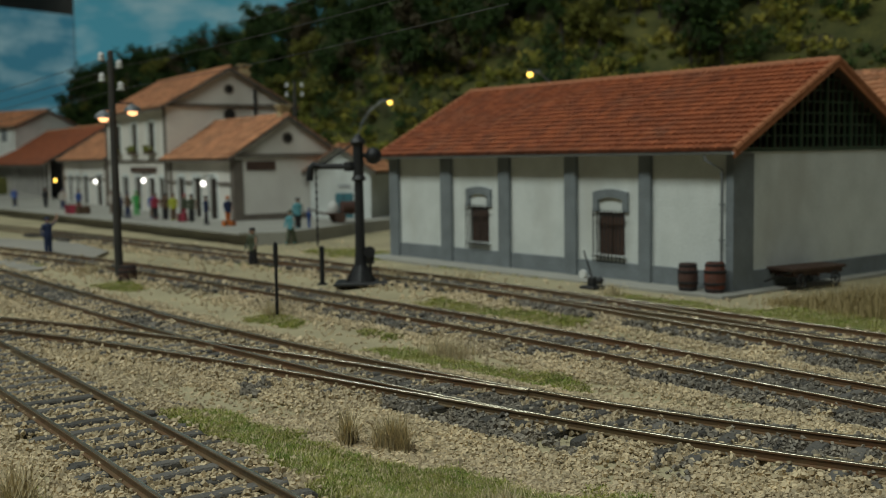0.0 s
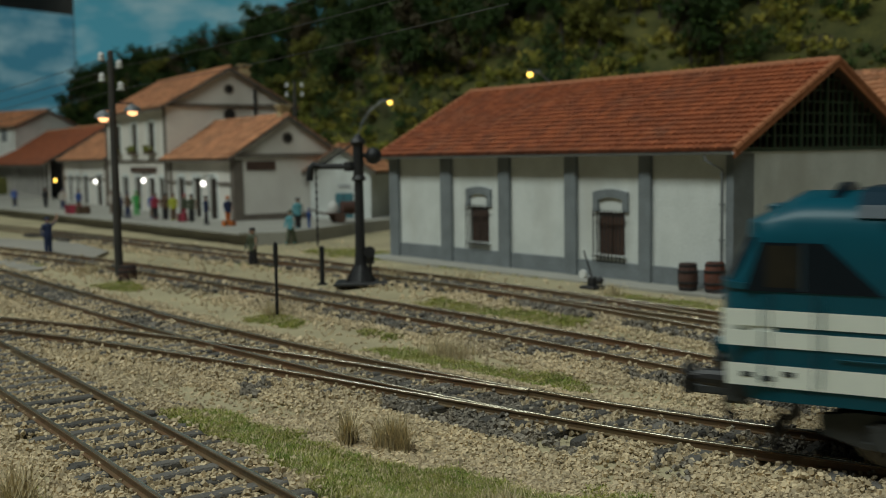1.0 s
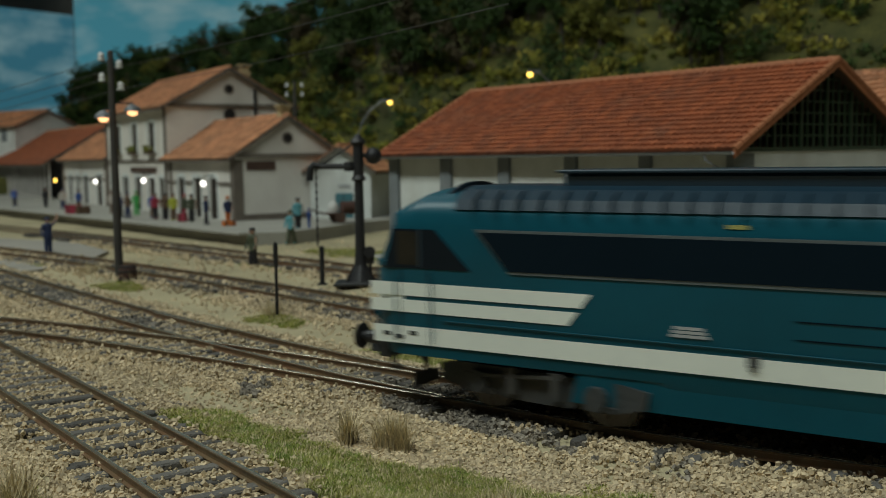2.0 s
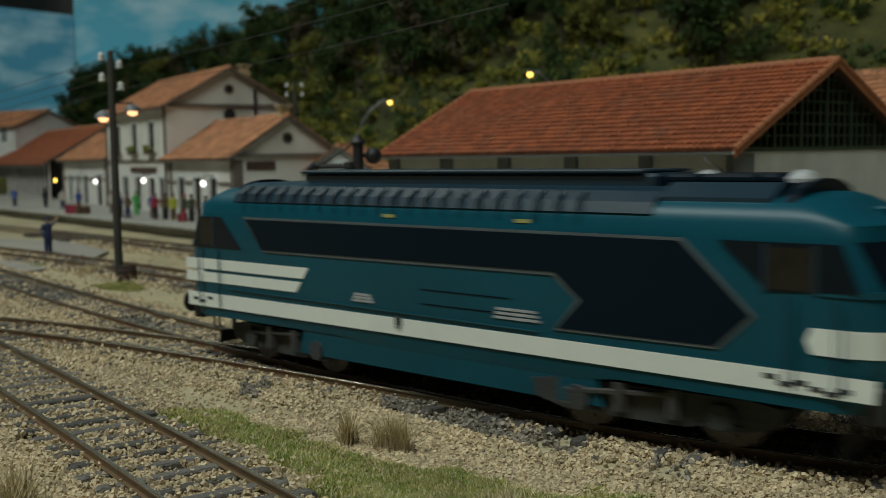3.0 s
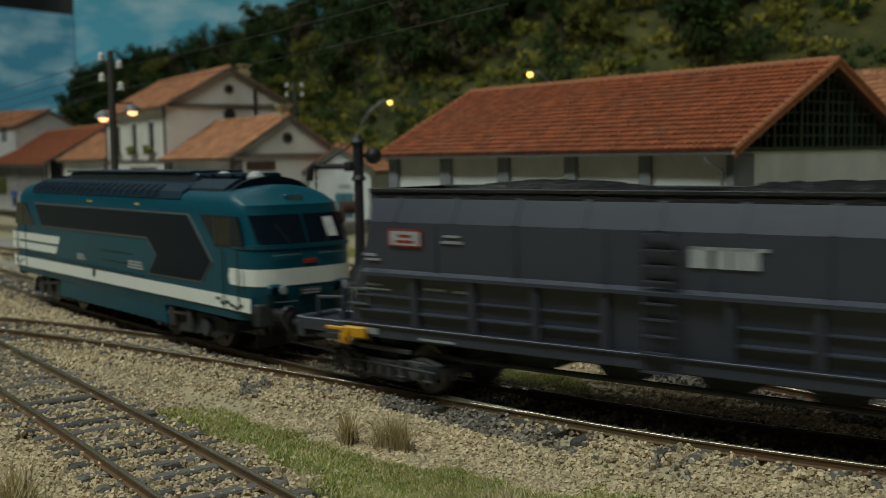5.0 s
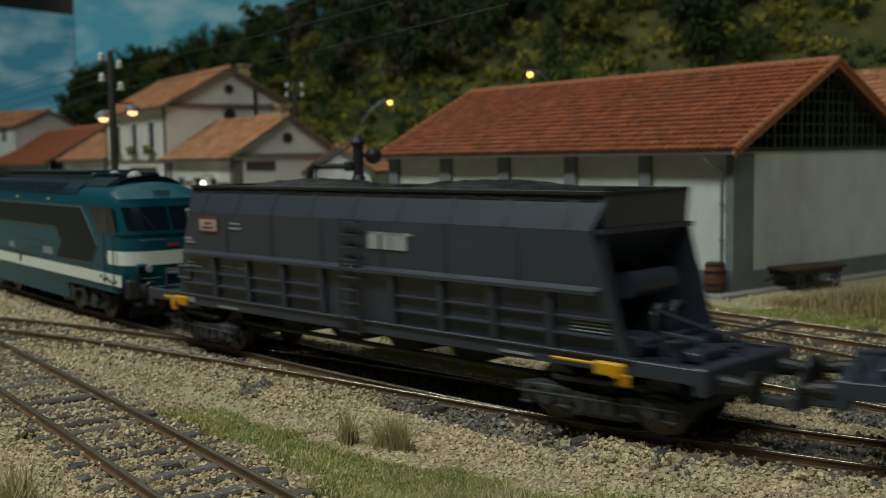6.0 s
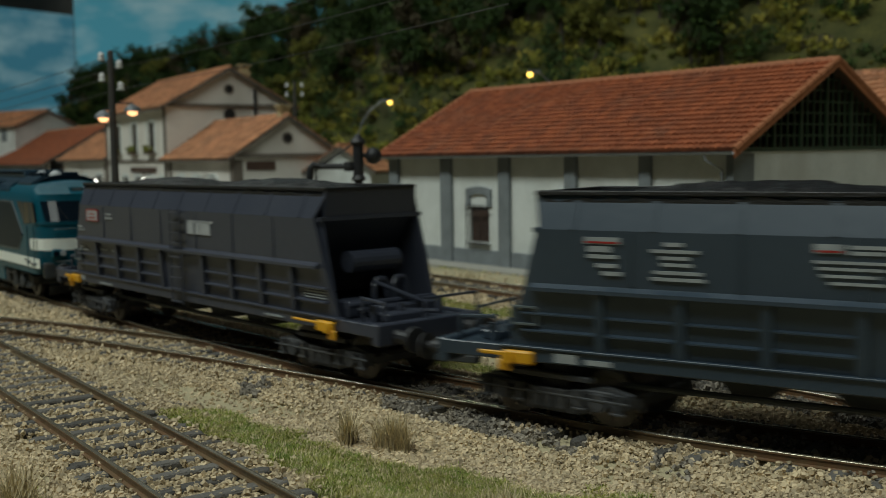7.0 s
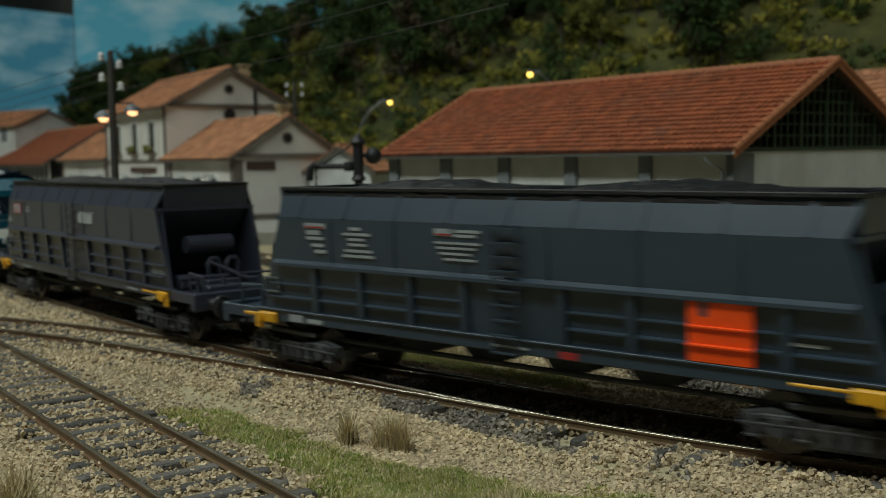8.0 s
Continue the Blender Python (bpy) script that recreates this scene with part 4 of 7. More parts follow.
def build_loco():
    loco = thing("diesel_locomotive", "petrol-blue diesel locomotive with white stripes hauling hopper wagons", "locomotive")
    bm = bmesh.new()
    ends = [(6.3, 1, 0), (7.0, 1.0, 0.45), (7.4, 0.99, 0.72), (7.6, 0.955, 0.86), (7.75, 0.90, 0.94), (7.86, 0.82, 0.98), (7.97, 0.66, 1), (8.04, 0.40, 1)]
    st = [(-x, w, t) for x, w, t in ends[::-1]] + [(x, 1, 0) for x in (-4, -2, 0, 2, 4)] + ends
    rings = []
    for x, wf, t in st:
        half = loco_ring(wf, t)
        sg = 1 if x > 0 else -1
        ring = [bm.verts.new((x + sg * loco_shift(z, t), y, z)) for y, z in half]
        ring += [bm.verts.new((x + sg * loco_shift(z, t), -y, z)) for y, z in half[-2::-1]]
        rings.append(ring)
    for a, b in zip(rings[:-1], rings[1:]):
        for i in range(len(a) - 1):
            bm.faces.new((a[i], a[i + 1], b[i + 1], b[i]))
        bm.faces.new((a[-1], a[0], b[0], b[-1]))
    for ring in (rings[0], rings[-1]):
        n = len(ring)
        for i in range(n // 2 - 1):
            bm.faces.new((ring[i], ring[i + 1], ring[n - 2 - i], ring[n - 1 - i]))
        bm.faces.new((ring[n // 2 - 1], ring[n // 2], ring[n // 2 + 1]))
    # the skirt is cut away over the bogies
    for v in bm.verts:
        if v.co.z < 0.7 and abs(v.co.x) > 3.9:
            v.co.z = 0.92
    body = part("body", bm, LOCO_BLUE, loco, "petrol-blue body shell", smooth=True)
    body.data.set_sharp_from_angle(angle=math.radians(38))
    Y = 1.445
    # lower white stripe and leading double stripe
    side_plate("stripe", [(-7.78, 1.10), (7.80, 1.10), (7.82, 1.41), (-7.80, 1.41)], LOCO_WHITE, loco, Y, "long white waist stripe", 0.012)
    for z0, z1, xa, xb in ((1.95, 2.18, 3.37, 3.55), (1.66, 1.88, 3.60, 3.78)):
        side_plate("stripe", [(7.86, z0), (7.86, z1), (xa if z0 > 1.9 else xa - 0.0, z1), (xb if z0 > 1.9 else xb, z0)], LOCO_WHITE, loco, Y, "short white cab stripe", 0.012)
    # dark window band with its silver frame, stepping down to a hexagon
    band = [(5.43, 3.10), (-5.15, 3.10), (-6.18, 2.10), (-5.68, 1.62), (-2.90, 1.60), (-3.38, 2.08), (-2.84, 2.50), (4.88, 2.47)]
    rim = [(5.52, 3.145), (-5.18, 3.145), (-6.25, 2.10), (-5.71, 1.575), (-2.82, 1.555), (-3.29, 2.08), (-2.80, 2.44), (4.85, 2.425)]
    side_plate("band_frame", rim, SILVER, loco, Y - 0.02, "dull silver frame strip", 0.034)
    side_plate("window_band", band, LOCO_BAND, loco, Y - 0.01, "blue-black window and grille band", 0.034)
    # cab side windows and doors
    side_plate("cab_window", [(7.32, 3.12), (6.42, 3.12), (5.62, 2.44), (7.55, 2.44)], CAB_GLASS, loco, Y - 0.035, "dark cab side window", 0.045)
    side_plate("cab_window", [(-5.72, 3.14), (-7.32, 3.14), (-7.55, 2.52), (-6.4, 2.46)], CAB_GLASS, loco, Y - 0.035, "dark cab side window", 0.045)
    for s in (1, -1):
        for x in (-6.36, -7.02, 6.72):
            bm = bmesh.new()
            slab(bm, [(x - 0.025, 2.46), (x + 0.025, 2.46), (x + 0.025, 3.12), (x - 0.025, 3.12)], s * (Y - 0.03), s * (Y + 0.018))
            part("window_pillar", bm, LOCO_ROOF, loco)
        for xa, xb in ((-6.98, -6.40), (6.76, 7.24)):
            bm = bmesh.new()
            slab(bm, [(xa, 2.50), (xb, 2.50), (xb, 3.08), (xa, 3.08)], s * (Y - 0.02), s * (Y + 0.013))
            part("door_pane", bm, DOOR_PANE, loco, "brownish pane of the cab door")
        for x in (6.55, -6.65):
            bm = bmesh.new()
            y = s * (Y + 0.012)
            for xx in (x, x + (0.62 if x > 0 else -0.62)):
                box(bm, xx - 0.008, xx + 0.008, *sorted((s * Y, s * (Y + 0.016))), 1.05, 2.42)
            part("cab_door", bm, LOCO_ROOF, loco, "cab door with dark joints")
            bm = bmesh.new()
            for xx in (x - 0.12, x + (0.74 if x > 0 else -0.74)):
                sweep(bm, [(xx, s * (Y + 0.05), 1.15), (xx, s * (Y + 0.05), 2.35)], 0.014, 5)
            part("handrail", bm, LOCO_BLUE, loco)
    # checks at the end of the stripe, number bars, yellow tabs, bead
    for s in (1, -1):
        for k, (x, z) in enumerate(((-6.45, 1.30), (-6.65, 1.22), (-6.85, 1.26), (-7.05, 1.2), (-7.25, 1.16), (-7.4, 1.22), (6.9, 1.3), (7.2, 1.22), (7.5, 1.26))):
            bm = bmesh.new()
            box(bm, x - 0.09, x + 0.09, *sorted((s * (Y + 0.012), s * (Y + 0.02))), z - 0.035, z + 0.035)
            part("mark", bm, BOGIE, loco)
        for x0, x1, z0, z1 in ((2.05, 1.45, 1.62, 1.80), (-1.55, -2.55, 1.62, 1.84)):
            for r in range(3):
                bm = bmesh.new()
                zc = z0 + (z1 - z0) * (r + 0.5) / 3
                box(bm, *sorted((x0 - 0.03 * r, x1 + 0.04 * r)), *sorted((s * Y, s * (Y + 0.014))), zc - 0.022, zc + 0.022)
                part("number_bar", bm, LETTER, loco, "pale bar of side lettering")
        for x in (1.05, -2.15):
            bm = bmesh.new()
            box(bm, x - 0.16, x + 0.16, *sorted((s * 1.375, s * 1.40)), 3.26, 3.32)
            part("tab", bm, PALE_YELLOW, loco, "small yellow tab")
        bm = bmesh.new()
        sweep(bm, [(6.2, s * (Y + 0.02), 1.56), (-2.5, s * (Y + 0.02), 1.50)], 0.013, 5)
        part("bead", bm, LOCO_BLUE, loco)
        bm = bmesh.new()
        box(bm, 0.69, 0.87, *sorted((s * Y, s * (Y + 0.03))), 1.28, 1.44, 0.01)
        box(bm, 0.73, 0.83, *sorted((s * Y, s * (Y + 0.05))), 1.22, 1.33, 0.01)
        part("filler_cap", bm, BOGIE, loco, "grey filler cap")
        for z in (1.98, 1.72):
            bm = bmesh.new()
            box(bm, -1.9, 0.2, *sorted((s * Y, s * (Y + 0.006))), z, z + 0.02)
            part("panel_joint", bm, LOCO_BAND, loco)
        bm = bmesh.new()
        slab(bm, [(3.6, 0.95), (-3.6, 0.95), (-3.75, 0.42), (3.75, 0.42)], s * 1.2, s * 1.40)
        part("fuel_tank", bm, LOCO_BLUE, loco, "blue tank between the bogies")
    # roof: dark cover, ribbed shoulders, raised walkway, domes, arch over the cab
    bm = bmesh.new()
    sec = [(-1.355, 3.47), (-1.26, 3.64), (-1.0, 3.80), (-0.72, 3.86), (0.72, 3.86), (1.0, 3.80), (1.26, 3.64), (1.355, 3.47), (1.25, 3.40), (-1.25, 3.40)]
    slab_x(bm, sec, 6.0, -4.6)
    slab_x(bm, [(-1.1, 3.72), (-0.72, 3.93), (0.72, 3.93), (1.1, 3.72), (1.1, 3.5), (-1.1, 3.5)], -4.602, -6.3)
    part("roof_cover", bm, LOCO_ROOF, loco, "dark slate-blue roof cover")
    bm = bmesh.new()
    box(bm, -4.3, 4.2, -0.7, 0.7, 3.80, 4.06, 0.05)
    box(bm, -4.1, 4.3, -0.78, 0.78, 4.062, 4.12, 0.02)
    part("roof_walkway", bm, LOCO_ROOF, loco, "raised roof walkway")
    bm = bmesh.new()
    box(bm, -6.2, -4.4, -0.6, 0.6, 3.9, 4.05, 0.05)
    for x in (-5.9, -5.0):
        rod(bm, (x, -0.66, 4.0), (x, 0.66, 4.0), 0.05, 0.05, 8)
    part("exhaust_box", bm, LOCO_BAND, loco, "black exhaust box")
    rib = None
    for s in (1, -1):
        for i in range(22):
            x = 5.6 - i * 0.42
            if rib is None:
                bm = bmesh.new()
                slab_x(bm, [(1.358, 3.473), (1.266, 3.645), (1.004, 3.805), (0.98, 3.79), (1.22, 3.63), (1.33, 3.47)], -0.035, 0.035)
                rib = part("roof_rib", bm, LOCO_ROOF, loco, "", spot(x, 0, 0))
            else:
                again(rib, spot(x, 0, 0, 0 if s > 0 else 180))
    for x in (-5.0, -6.4):
        bm = bmesh.new()
        turned(bm, [(0.02, 0.0), (0.21, 0.0), (0.21, 0.06), (0.15, 0.14), (0.07, 0.18), (0.01, 0.19)], 14, (x, 0.3, 3.92))
        part("dome", bm, LETTER, loco, "pale roof dome")
    bm = bmesh.new()
    n = 12
    pr = [(1.12 * math.cos(math.pi * i / n), 3.56 + 0.42 * math.sin(math.pi * i / n)) for i in range(n + 1)]
    pr2 = [(1.02 * math.cos(math.pi * i / n), 3.56 + 0.36 * math.sin(math.pi * i / n)) for i in range(n + 1)]
    slab_x(bm, pr, -6.62, -6.45)
    part("roof_arch", bm, LOCO_BAND, loco, "black arched roof hood")
    bm = bmesh.new()
    slab_x(bm, pr2, 6.3, 6.42)
    part("roof_arch", bm, LOCO_BAND, loco, "black arched roof hood")
    for e in (1, -1):
        loco_front(loco, e)
    # underframe and bogies
    bm = bmesh.new()
    box(bm, -7.5, 7.5, -0.6, 0.6, 0.75, 0.95)
    box(bm, -3.4, 3.4, -1.1, 1.1, 0.40, 0.9, 0.08)
    part("underframe", bm, BOGIE, loco)
    bogies = []
    for x in (4.35, -4.35):
        bm = bmesh.new()
        for s in (1, -1):
            pts = [(-2.1, 0.72), (-1.6, 0.80), (1.6, 0.80), (2.1, 0.72), (2.05, 0.45), (1.55, 0.32), (0.95, 0.36), (0.6, 0.28), (-0.6, 0.28), (-0.95, 0.36), (-1.55, 0.32), (-2.05, 0.45)]
            slab(bm, pts, s * 0.92, s * 1.12)
            for ax in (-1.2, 1.2):
                rod(bm, (ax, s * 1.1, 0.52), (ax, s * 1.24, 0.52), 0.22, 0.2, 12)
                box(bm, ax - 0.3, ax + 0.3, *sorted((s * 0.95, s * 1.16)), 0.30, 0.42, 0.02)
            for sx in (-0.45, 0.45):
                rod(bm, (sx, s * 1.17, 0.40), (sx, s * 1.17, 0.85), 0.12, 0.12, 10)
            rod(bm, (-0.6, s * 1.2, 0.78), (1.4, s * 1.2, 0.62), 0.05, 0.05, 6)
        box(bm, -0.3, 0.3, -0.9, 0.9, 0.35, 0.75)
        box(bm, -2.0, -1.9, -0.92, 0.92, 0.45, 0.7)
        box(bm, 1.9, 2.0, -0.92, 0.92, 0.45, 0.7)
        bg = part("bogie", bm, BOGIE, loco, "dusty grey two-axle bogie", spot(x, 0, 0))
        bogies.append((bg, x, [(wheelset(bg, ax, 0.56), ax, 0.56) for ax in (-1.2, 1.2)]))
    # the trailing cab is a little longer than the leading one
    for ob in loco.children_recursive:
        if ob.matrix_basis.translation.length < 1e-6 and ob.parent.matrix_basis.translation.length < 1e-6:
            for v in ob.data.vertices:
                v.co.x -= K * (0.24 * min(1.0, max(0.0, (-v.co.x / K - 5.2) / 2.5)) + 0.12 * min(1.0, max(0.0, (v.co.x / K - 5.6) / 2.0)))
                v.co.y *= 0.92
    return loco, bogies


# ---- coal hopper wagons
def build_wagon(second):
    if second:
        label = "anthracite bogie hopper wagon with coal and an orange panel"
    else:
        label = "anthracite bogie hopper wagon heaped with coal"
    wag = thing("hopper_wagon", label, "freight wagon", group="coal hopper wagons")
    HW = 1.34
    WAGON = WAGON_SLATE if second else WAGON_VIOLET

    def sheet(name, x0, z0, z1, y0, y1, taper0, taper1, s):
        bm = bmesh.new()
        vs = [bm.verts.new(v) for v in ((-x0 - taper0, s * y0, z0), (x0 + taper0, s * y0, z0), (x0 + taper1, s * y1, z1), (-x0 - taper1, s * y1, z1))]
        bk = [bm.verts.new(v.co - Vector((0, s * 0.06, 0.0))) for v in vs]
        bm.faces.new(vs)
        bm.faces.new(bk[::-1])
        for i in range(4):
            j = (i + 1) % 4
            bm.faces.new((vs[j], vs[i], bk[i], bk[j]))
        return part(name, bm, WAGON, wag)

    for s in (1, -1):
        sheet("lower_side", 5.95, 1.22, 2.25, HW - 0.10, HW - 0.02, 0.55, 0.2, s)
        sheet("upper_side", 5.95, 2.25, 3.19, HW - 0.02, HW, 0.2, -0.12, s)
        o = sheet("top_side", 5.95, 3.19, 3.74, HW, HW - 0.26, -0.12, 0.06, s)
        tagged(o, "lighter sloping top panel")
        bm = bmesh.new()
        slab_x(bm, [(s * (HW - 0.02), 2.32), (s * (HW + 0.10), 2.26), (s * (HW + 0.10), 2.20), (s * (HW - 0.04), 2.20)], -6.0, 6.0)
        part("ledge", bm, WAGON, wag, "pressed ledge along the side")
        bm = bmesh.new()
        box(bm, -6.0, 6.0, *sorted((s * (HW - 0.30), s * (HW - 0.18))), 3.72, 3.80, 0.015)
        part("top_rim", bm, COAL, wag, "black top rim")
        bm = bmesh.new()
        box(bm, -7.7, 7.7, *sorted((s * (HW - 0.14), s * (HW - 0.02))), 1.02, 1.26, 0.015)
        box(bm, -6.6, 6.6, *sorted((s * (HW - 0.2), s * (HW + 0.02))), 1.235, 1.275, 0.008)
        part("sill", bm, WAGON, wag, "long side sill")
        # upright ribs, horizontal ribs between them, seams above
        for i, x in enumerate((-5.0, -3.75, -2.5, -1.2, 0.9, 2.2, 3.5, 4.8)):
            bm = bmesh.new()
            slab_x(bm, [(s * (HW - 0.12), 1.27), (s * (HW - 0.01), 1.27), (s * (HW + 0.06), 2.2), (s * (HW - 0.05), 2.2)], x - 0.07, x + 0.07)
            part("rib", bm, WAGON, wag)
        for x0, x1 in ((-6.2, -5.1), (-4.9, -3.85), (-3.65, -2.6), (-2.4, -1.3), (1.0, 2.1), (2.3, 3.4), (3.6, 4.7), (4.9, 6.2)):
            for z in (1.52, 1.80):
                bm = bmesh.new()
                slab_x(bm, [(s * (HW - 0.1), z), (s * (HW + 0.01), z), (s * (HW + 0.01), z + 0.025), (s * (HW - 0.08), z + 0.05)], x0, x1)
                part("rail", bm, WAGON, wag)
        for x in (-4.3, -2.6, -0.9, 0.9, 2.6, 4.3):
            bm = bmesh.new()
            slab_x(bm, [(s * (HW - 0.03), 2.34), (s * (HW + 0.008), 2.34), (s * (HW + 0.012), 3.16), (s * (HW - 0.02), 3.16)], x - 0.03, x + 0.03)
            part("seam", bm, WAGON, wag)
        for i in range(9):
            x = -5.3 + i * 1.32
            bm = bmesh.new()
            slab_x(bm, [(s * (HW - 0.02), 3.20), (s * (HW + 0.012), 3.20), (s * (HW - 0.235), 3.72), (s * (HW - 0.28), 3.72)], x - 0.05, x + 0.05)
            part("top_rib", bm, WAGON, wag)
        # ladder
        lad = bmesh.new()
        for x in (-0.20, 0.34):
            sweep(lad, [(-x, s * (HW + 0.07), 0.95), (-x, s * (HW + 0.09), 3.22)], 0.02, 5)
        ladder = part("ladder", lad, WAGON, wag, "side ladder")
        for z in (1.02, 1.32, 1.58, 1.84, 2.08, 2.42, 2.66, 2.9, 3.14):
            bm = bmesh.new()
            box(bm, -0.34, 0.20, *sorted((s * (HW + 0.06), s * (HW + 0.13))), z - 0.015, z + 0.015)
            part("rung", bm, WAGON, ladder)
        # small inspection frames, markings
        bars = []
        if second:
            bars = [(5.05, 4.45, 2.98, 3.09, 2), (5.0, 4.6, 2.86, 2.95, 0), (5.0, 4.5, 2.76, 2.82, 0), (4.85, 4.5, 2.62, 2.68, 0), (4.75, 4.42, 2.50, 2.56, 0),
                    (3.75, 3.45, 2.98, 3.04, 0), (3.95, 3.2, 2.88, 2.93, 0), (3.8, 3.35, 2.78, 2.83, 0), (3.78, 3.3, 2.68, 2.73, 0), (3.9, 3.15, 2.56, 2.61, 0), (3.95, 3.1, 2.46, 2.51, 0),
                    (1.55, 1.15, 2.96, 3.09, 2), (1.08, 0.5, 3.03, 3.08, 0), (1.08, 0.6, 2.95, 3.0, 0), (1.55, 0.5, 2.82, 2.86, 0), (1.5, 0.6, 2.73, 2.77, 0), (1.45, 0.7, 2.63, 2.67, 0), (1.35, 0.6, 2.53, 2.57, 0),
                    (-4.9, -5.55, 1.66, 1.71, 0), (5.6, 5.2, 1.05, 1.2, 0), (5.05, 4.6, 1.06, 1.14, 0), (0.3, -0.5, 1.1, 1.14, 0)]
        else:
            bars = [(5.34, 4.64, 2.78, 3.05, 1), (4.1, 3.75, 2.95, 2.99, 0), (4.15, 3.7, 2.84, 2.89, 0), (6.0, 5.7, 2.55, 2.60, 0), (5.95, 5.6, 2.47, 2.51, 0), (5.95, 5.6, 2.0, 2.04, 0), (6.1, 5.4, 1.92, 1.95, 0),
                    (4.6, 4.1, 1.98, 2.03, 0), (3.95, 3.5, 1.97, 2.02, 0), (-0.55, -0.85, 2.66, 2.98, 3), (-0.95, -1.15, 2.66, 2.98, 3), (-1.2, -1.4, 2.66, 2.98, 3), (-1.42, -1.62, 2.66, 2.98, 3), (-0.55, -1.75, 2.93, 2.98, 3), (-5.4, -6.15, 1.78, 1.80, 0), (-5.4, -6.15, 1.72, 1.74, 0),
                    (-5.4, -6.15, 1.66, 1.68, 0), (4.7, 3.9, 1.06, 1.10, 0), (-3.9, -4.6, 1.08, 1.12, 0), (6.1, 5.7, 1.08, 1.2, 0), (-5.4, -6.15, 1.60, 1.62, 0)]
        for xa, xb, za, zb, kind in bars:
            y0 = HW - 0.11 + (za - 1.22) * 0.09 if za < 2.25 else HW - 0.015 + 0.01
            y0 = HW - 0.02 if za < 1.25 else y0
            bm = bmesh.new()
            box(bm, *sorted((xa, xb)), *sorted((s * (y0 - 0.02), s * (y0 + 0.022))), za, zb)
            o = part("marking", bm, LETTER if kind in (1, 3) else WAGON_LETTER, wag, "pale painted lettering bar")
            if kind == 1:
                for q, (u0, u1, v0, v1) in enumerate(((xb, xa, za - 0.025, za), (xb, xa, zb, zb + 0.025), (xb - 0.03, xb, za - 0.02, zb + 0.02), (xa, xa + 0.03, za - 0.02, zb + 0.02), (xb + 0.14, xa - 0.14, za + 0.05, za + 0.09), (xb + 0.2, xa - 0.2, za + 0.15, za + 0.19))):
                    bm = bmesh.new()
                    box(bm, u0, u1, *sorted((s * y0, s * (y0 + 0.03))), v0, v1)
                    part("red_line", bm, RED_PAINT, o, "red line of the panel")
            if kind == 2:
                bm = bmesh.new()
                box(bm, xb + 0.03, xa - 0.03, *sorted((s * y0, s * (y0 + 0.028))), za + 0.015, za + 0.045)
                part("red_line", bm, RED_PAINT, o, "red line of the panel")
        if second:
            bm = bmesh.new()
            slab_x(bm, [(s * (HW - 0.06), 1.29), (s * (HW + 0.02), 1.29), (s * (HW + 0.05), 2.19), (s * (HW - 0.03), 2.19)], -4.52, -3.5)
            for z in (1.52, 1.80):
                slab_x(bm, [(s * (HW), z), (s * (HW + 0.075), z), (s * (HW + 0.075), z + 0.025), (s * (HW), z + 0.05)], -4.52, -3.5)
            part("orange_panel", bm, ORANGE, wag, "bright orange repainted side panel")
            bm = bmesh.new()
            box(bm, -1.5, -1.15, *sorted((s * (HW - 0.02), s * (HW + 0.0))), 1.04, 1.16)
            part("red_mark", bm, RED_PAINT, wag, "small red mark")
        for e in (1, -1):
            # side frame of a small opening at the end, and the yellow valve handles
            bm = bmesh.new()
            box(bm, *sorted((e * 6.5, e * 5.95)), *sorted((s * (HW - 0.02), s * (HW + 0.10))), 0.98, 1.20, 0.03)
            box(bm, *sorted((e * 6.95, e * 6.3) if e > 0 else (e * 5.95, e * 5.1)), *sorted((s * (HW + 0.04), s * (HW + 0.09))), 1.10 if e > 0 else 1.12, 1.17, 0.015)
            box(bm, *sorted((e * 6.6, e * 6.35)), *sorted((s * (HW + 0.02), s * (HW + 0.1))), 0.85, 1.05, 0.03)
            rod(bm, (e * 6.4, s * (HW + 0.02), 1.08), (e * 6.4, s * (HW + 0.16), 1.08), 0.1, 0.1, 10)
            part("valve_handle", bm, YELLOW, wag, "yellow brake valve handle")
            if e < 0:
                continue
            bm = bmesh.new()
            xw = e * 6.25
            for a0, a1, b0, b1 in ((-0.24, 0.24, 1.9, 1.93), (-0.24, 0.24, 1.62, 1.65), (-0.24, -0.21, 1.65, 1.9), (0.21, 0.24, 1.65, 1.9)):
                box(bm, xw + a0 - e * 0.1, xw + a1 - e * 0.1, *sorted((s * (HW - 0.08), s * (HW + 0.0))), b0, b1)
            part("inspection_frame", bm, SILVER, wag, "small pale inspection frame")
    # hopper ends: sloping floor plate, top end panel
    for e in (1, -1):
        for nm, pts in (("top_end", [(5.95, 3.19), (6.0, 3.74), (5.92, 3.74), (5.87, 3.19)]), ("hopper_end", [(5.87, 3.19), (5.95, 3.19), (4.4, 1.5), (4.3, 1.5)])):
            bm = bmesh.new()
            slab(bm, [(e * x, z) for x, z in pts], -HW + 0.2, HW - 0.2)
            part(nm, bm, WAGON, wag, "sloping hopper end plate")
        bm = bmesh.new()
        slab(bm, [(e * 5.88, 3.13), (e * 5.99, 3.13), (e * 5.99, 3.21), (e * 5.88, 3.21)], -HW + 0.05, HW - 0.05)
        part("end_rib", bm, WAGON, wag)
        for s in (1, -1):
            bm = bmesh.new()
            slab(bm, [(e * 5.75, 3.19), (e * 5.95, 3.19), (e * 6.45, 1.27), (e * 4.3, 1.27)], s * (HW - 0.16), s * (HW - 0.11))
            part("end_gusset", bm, WAGON, wag, "triangular end plate")
        bm = bmesh.new()
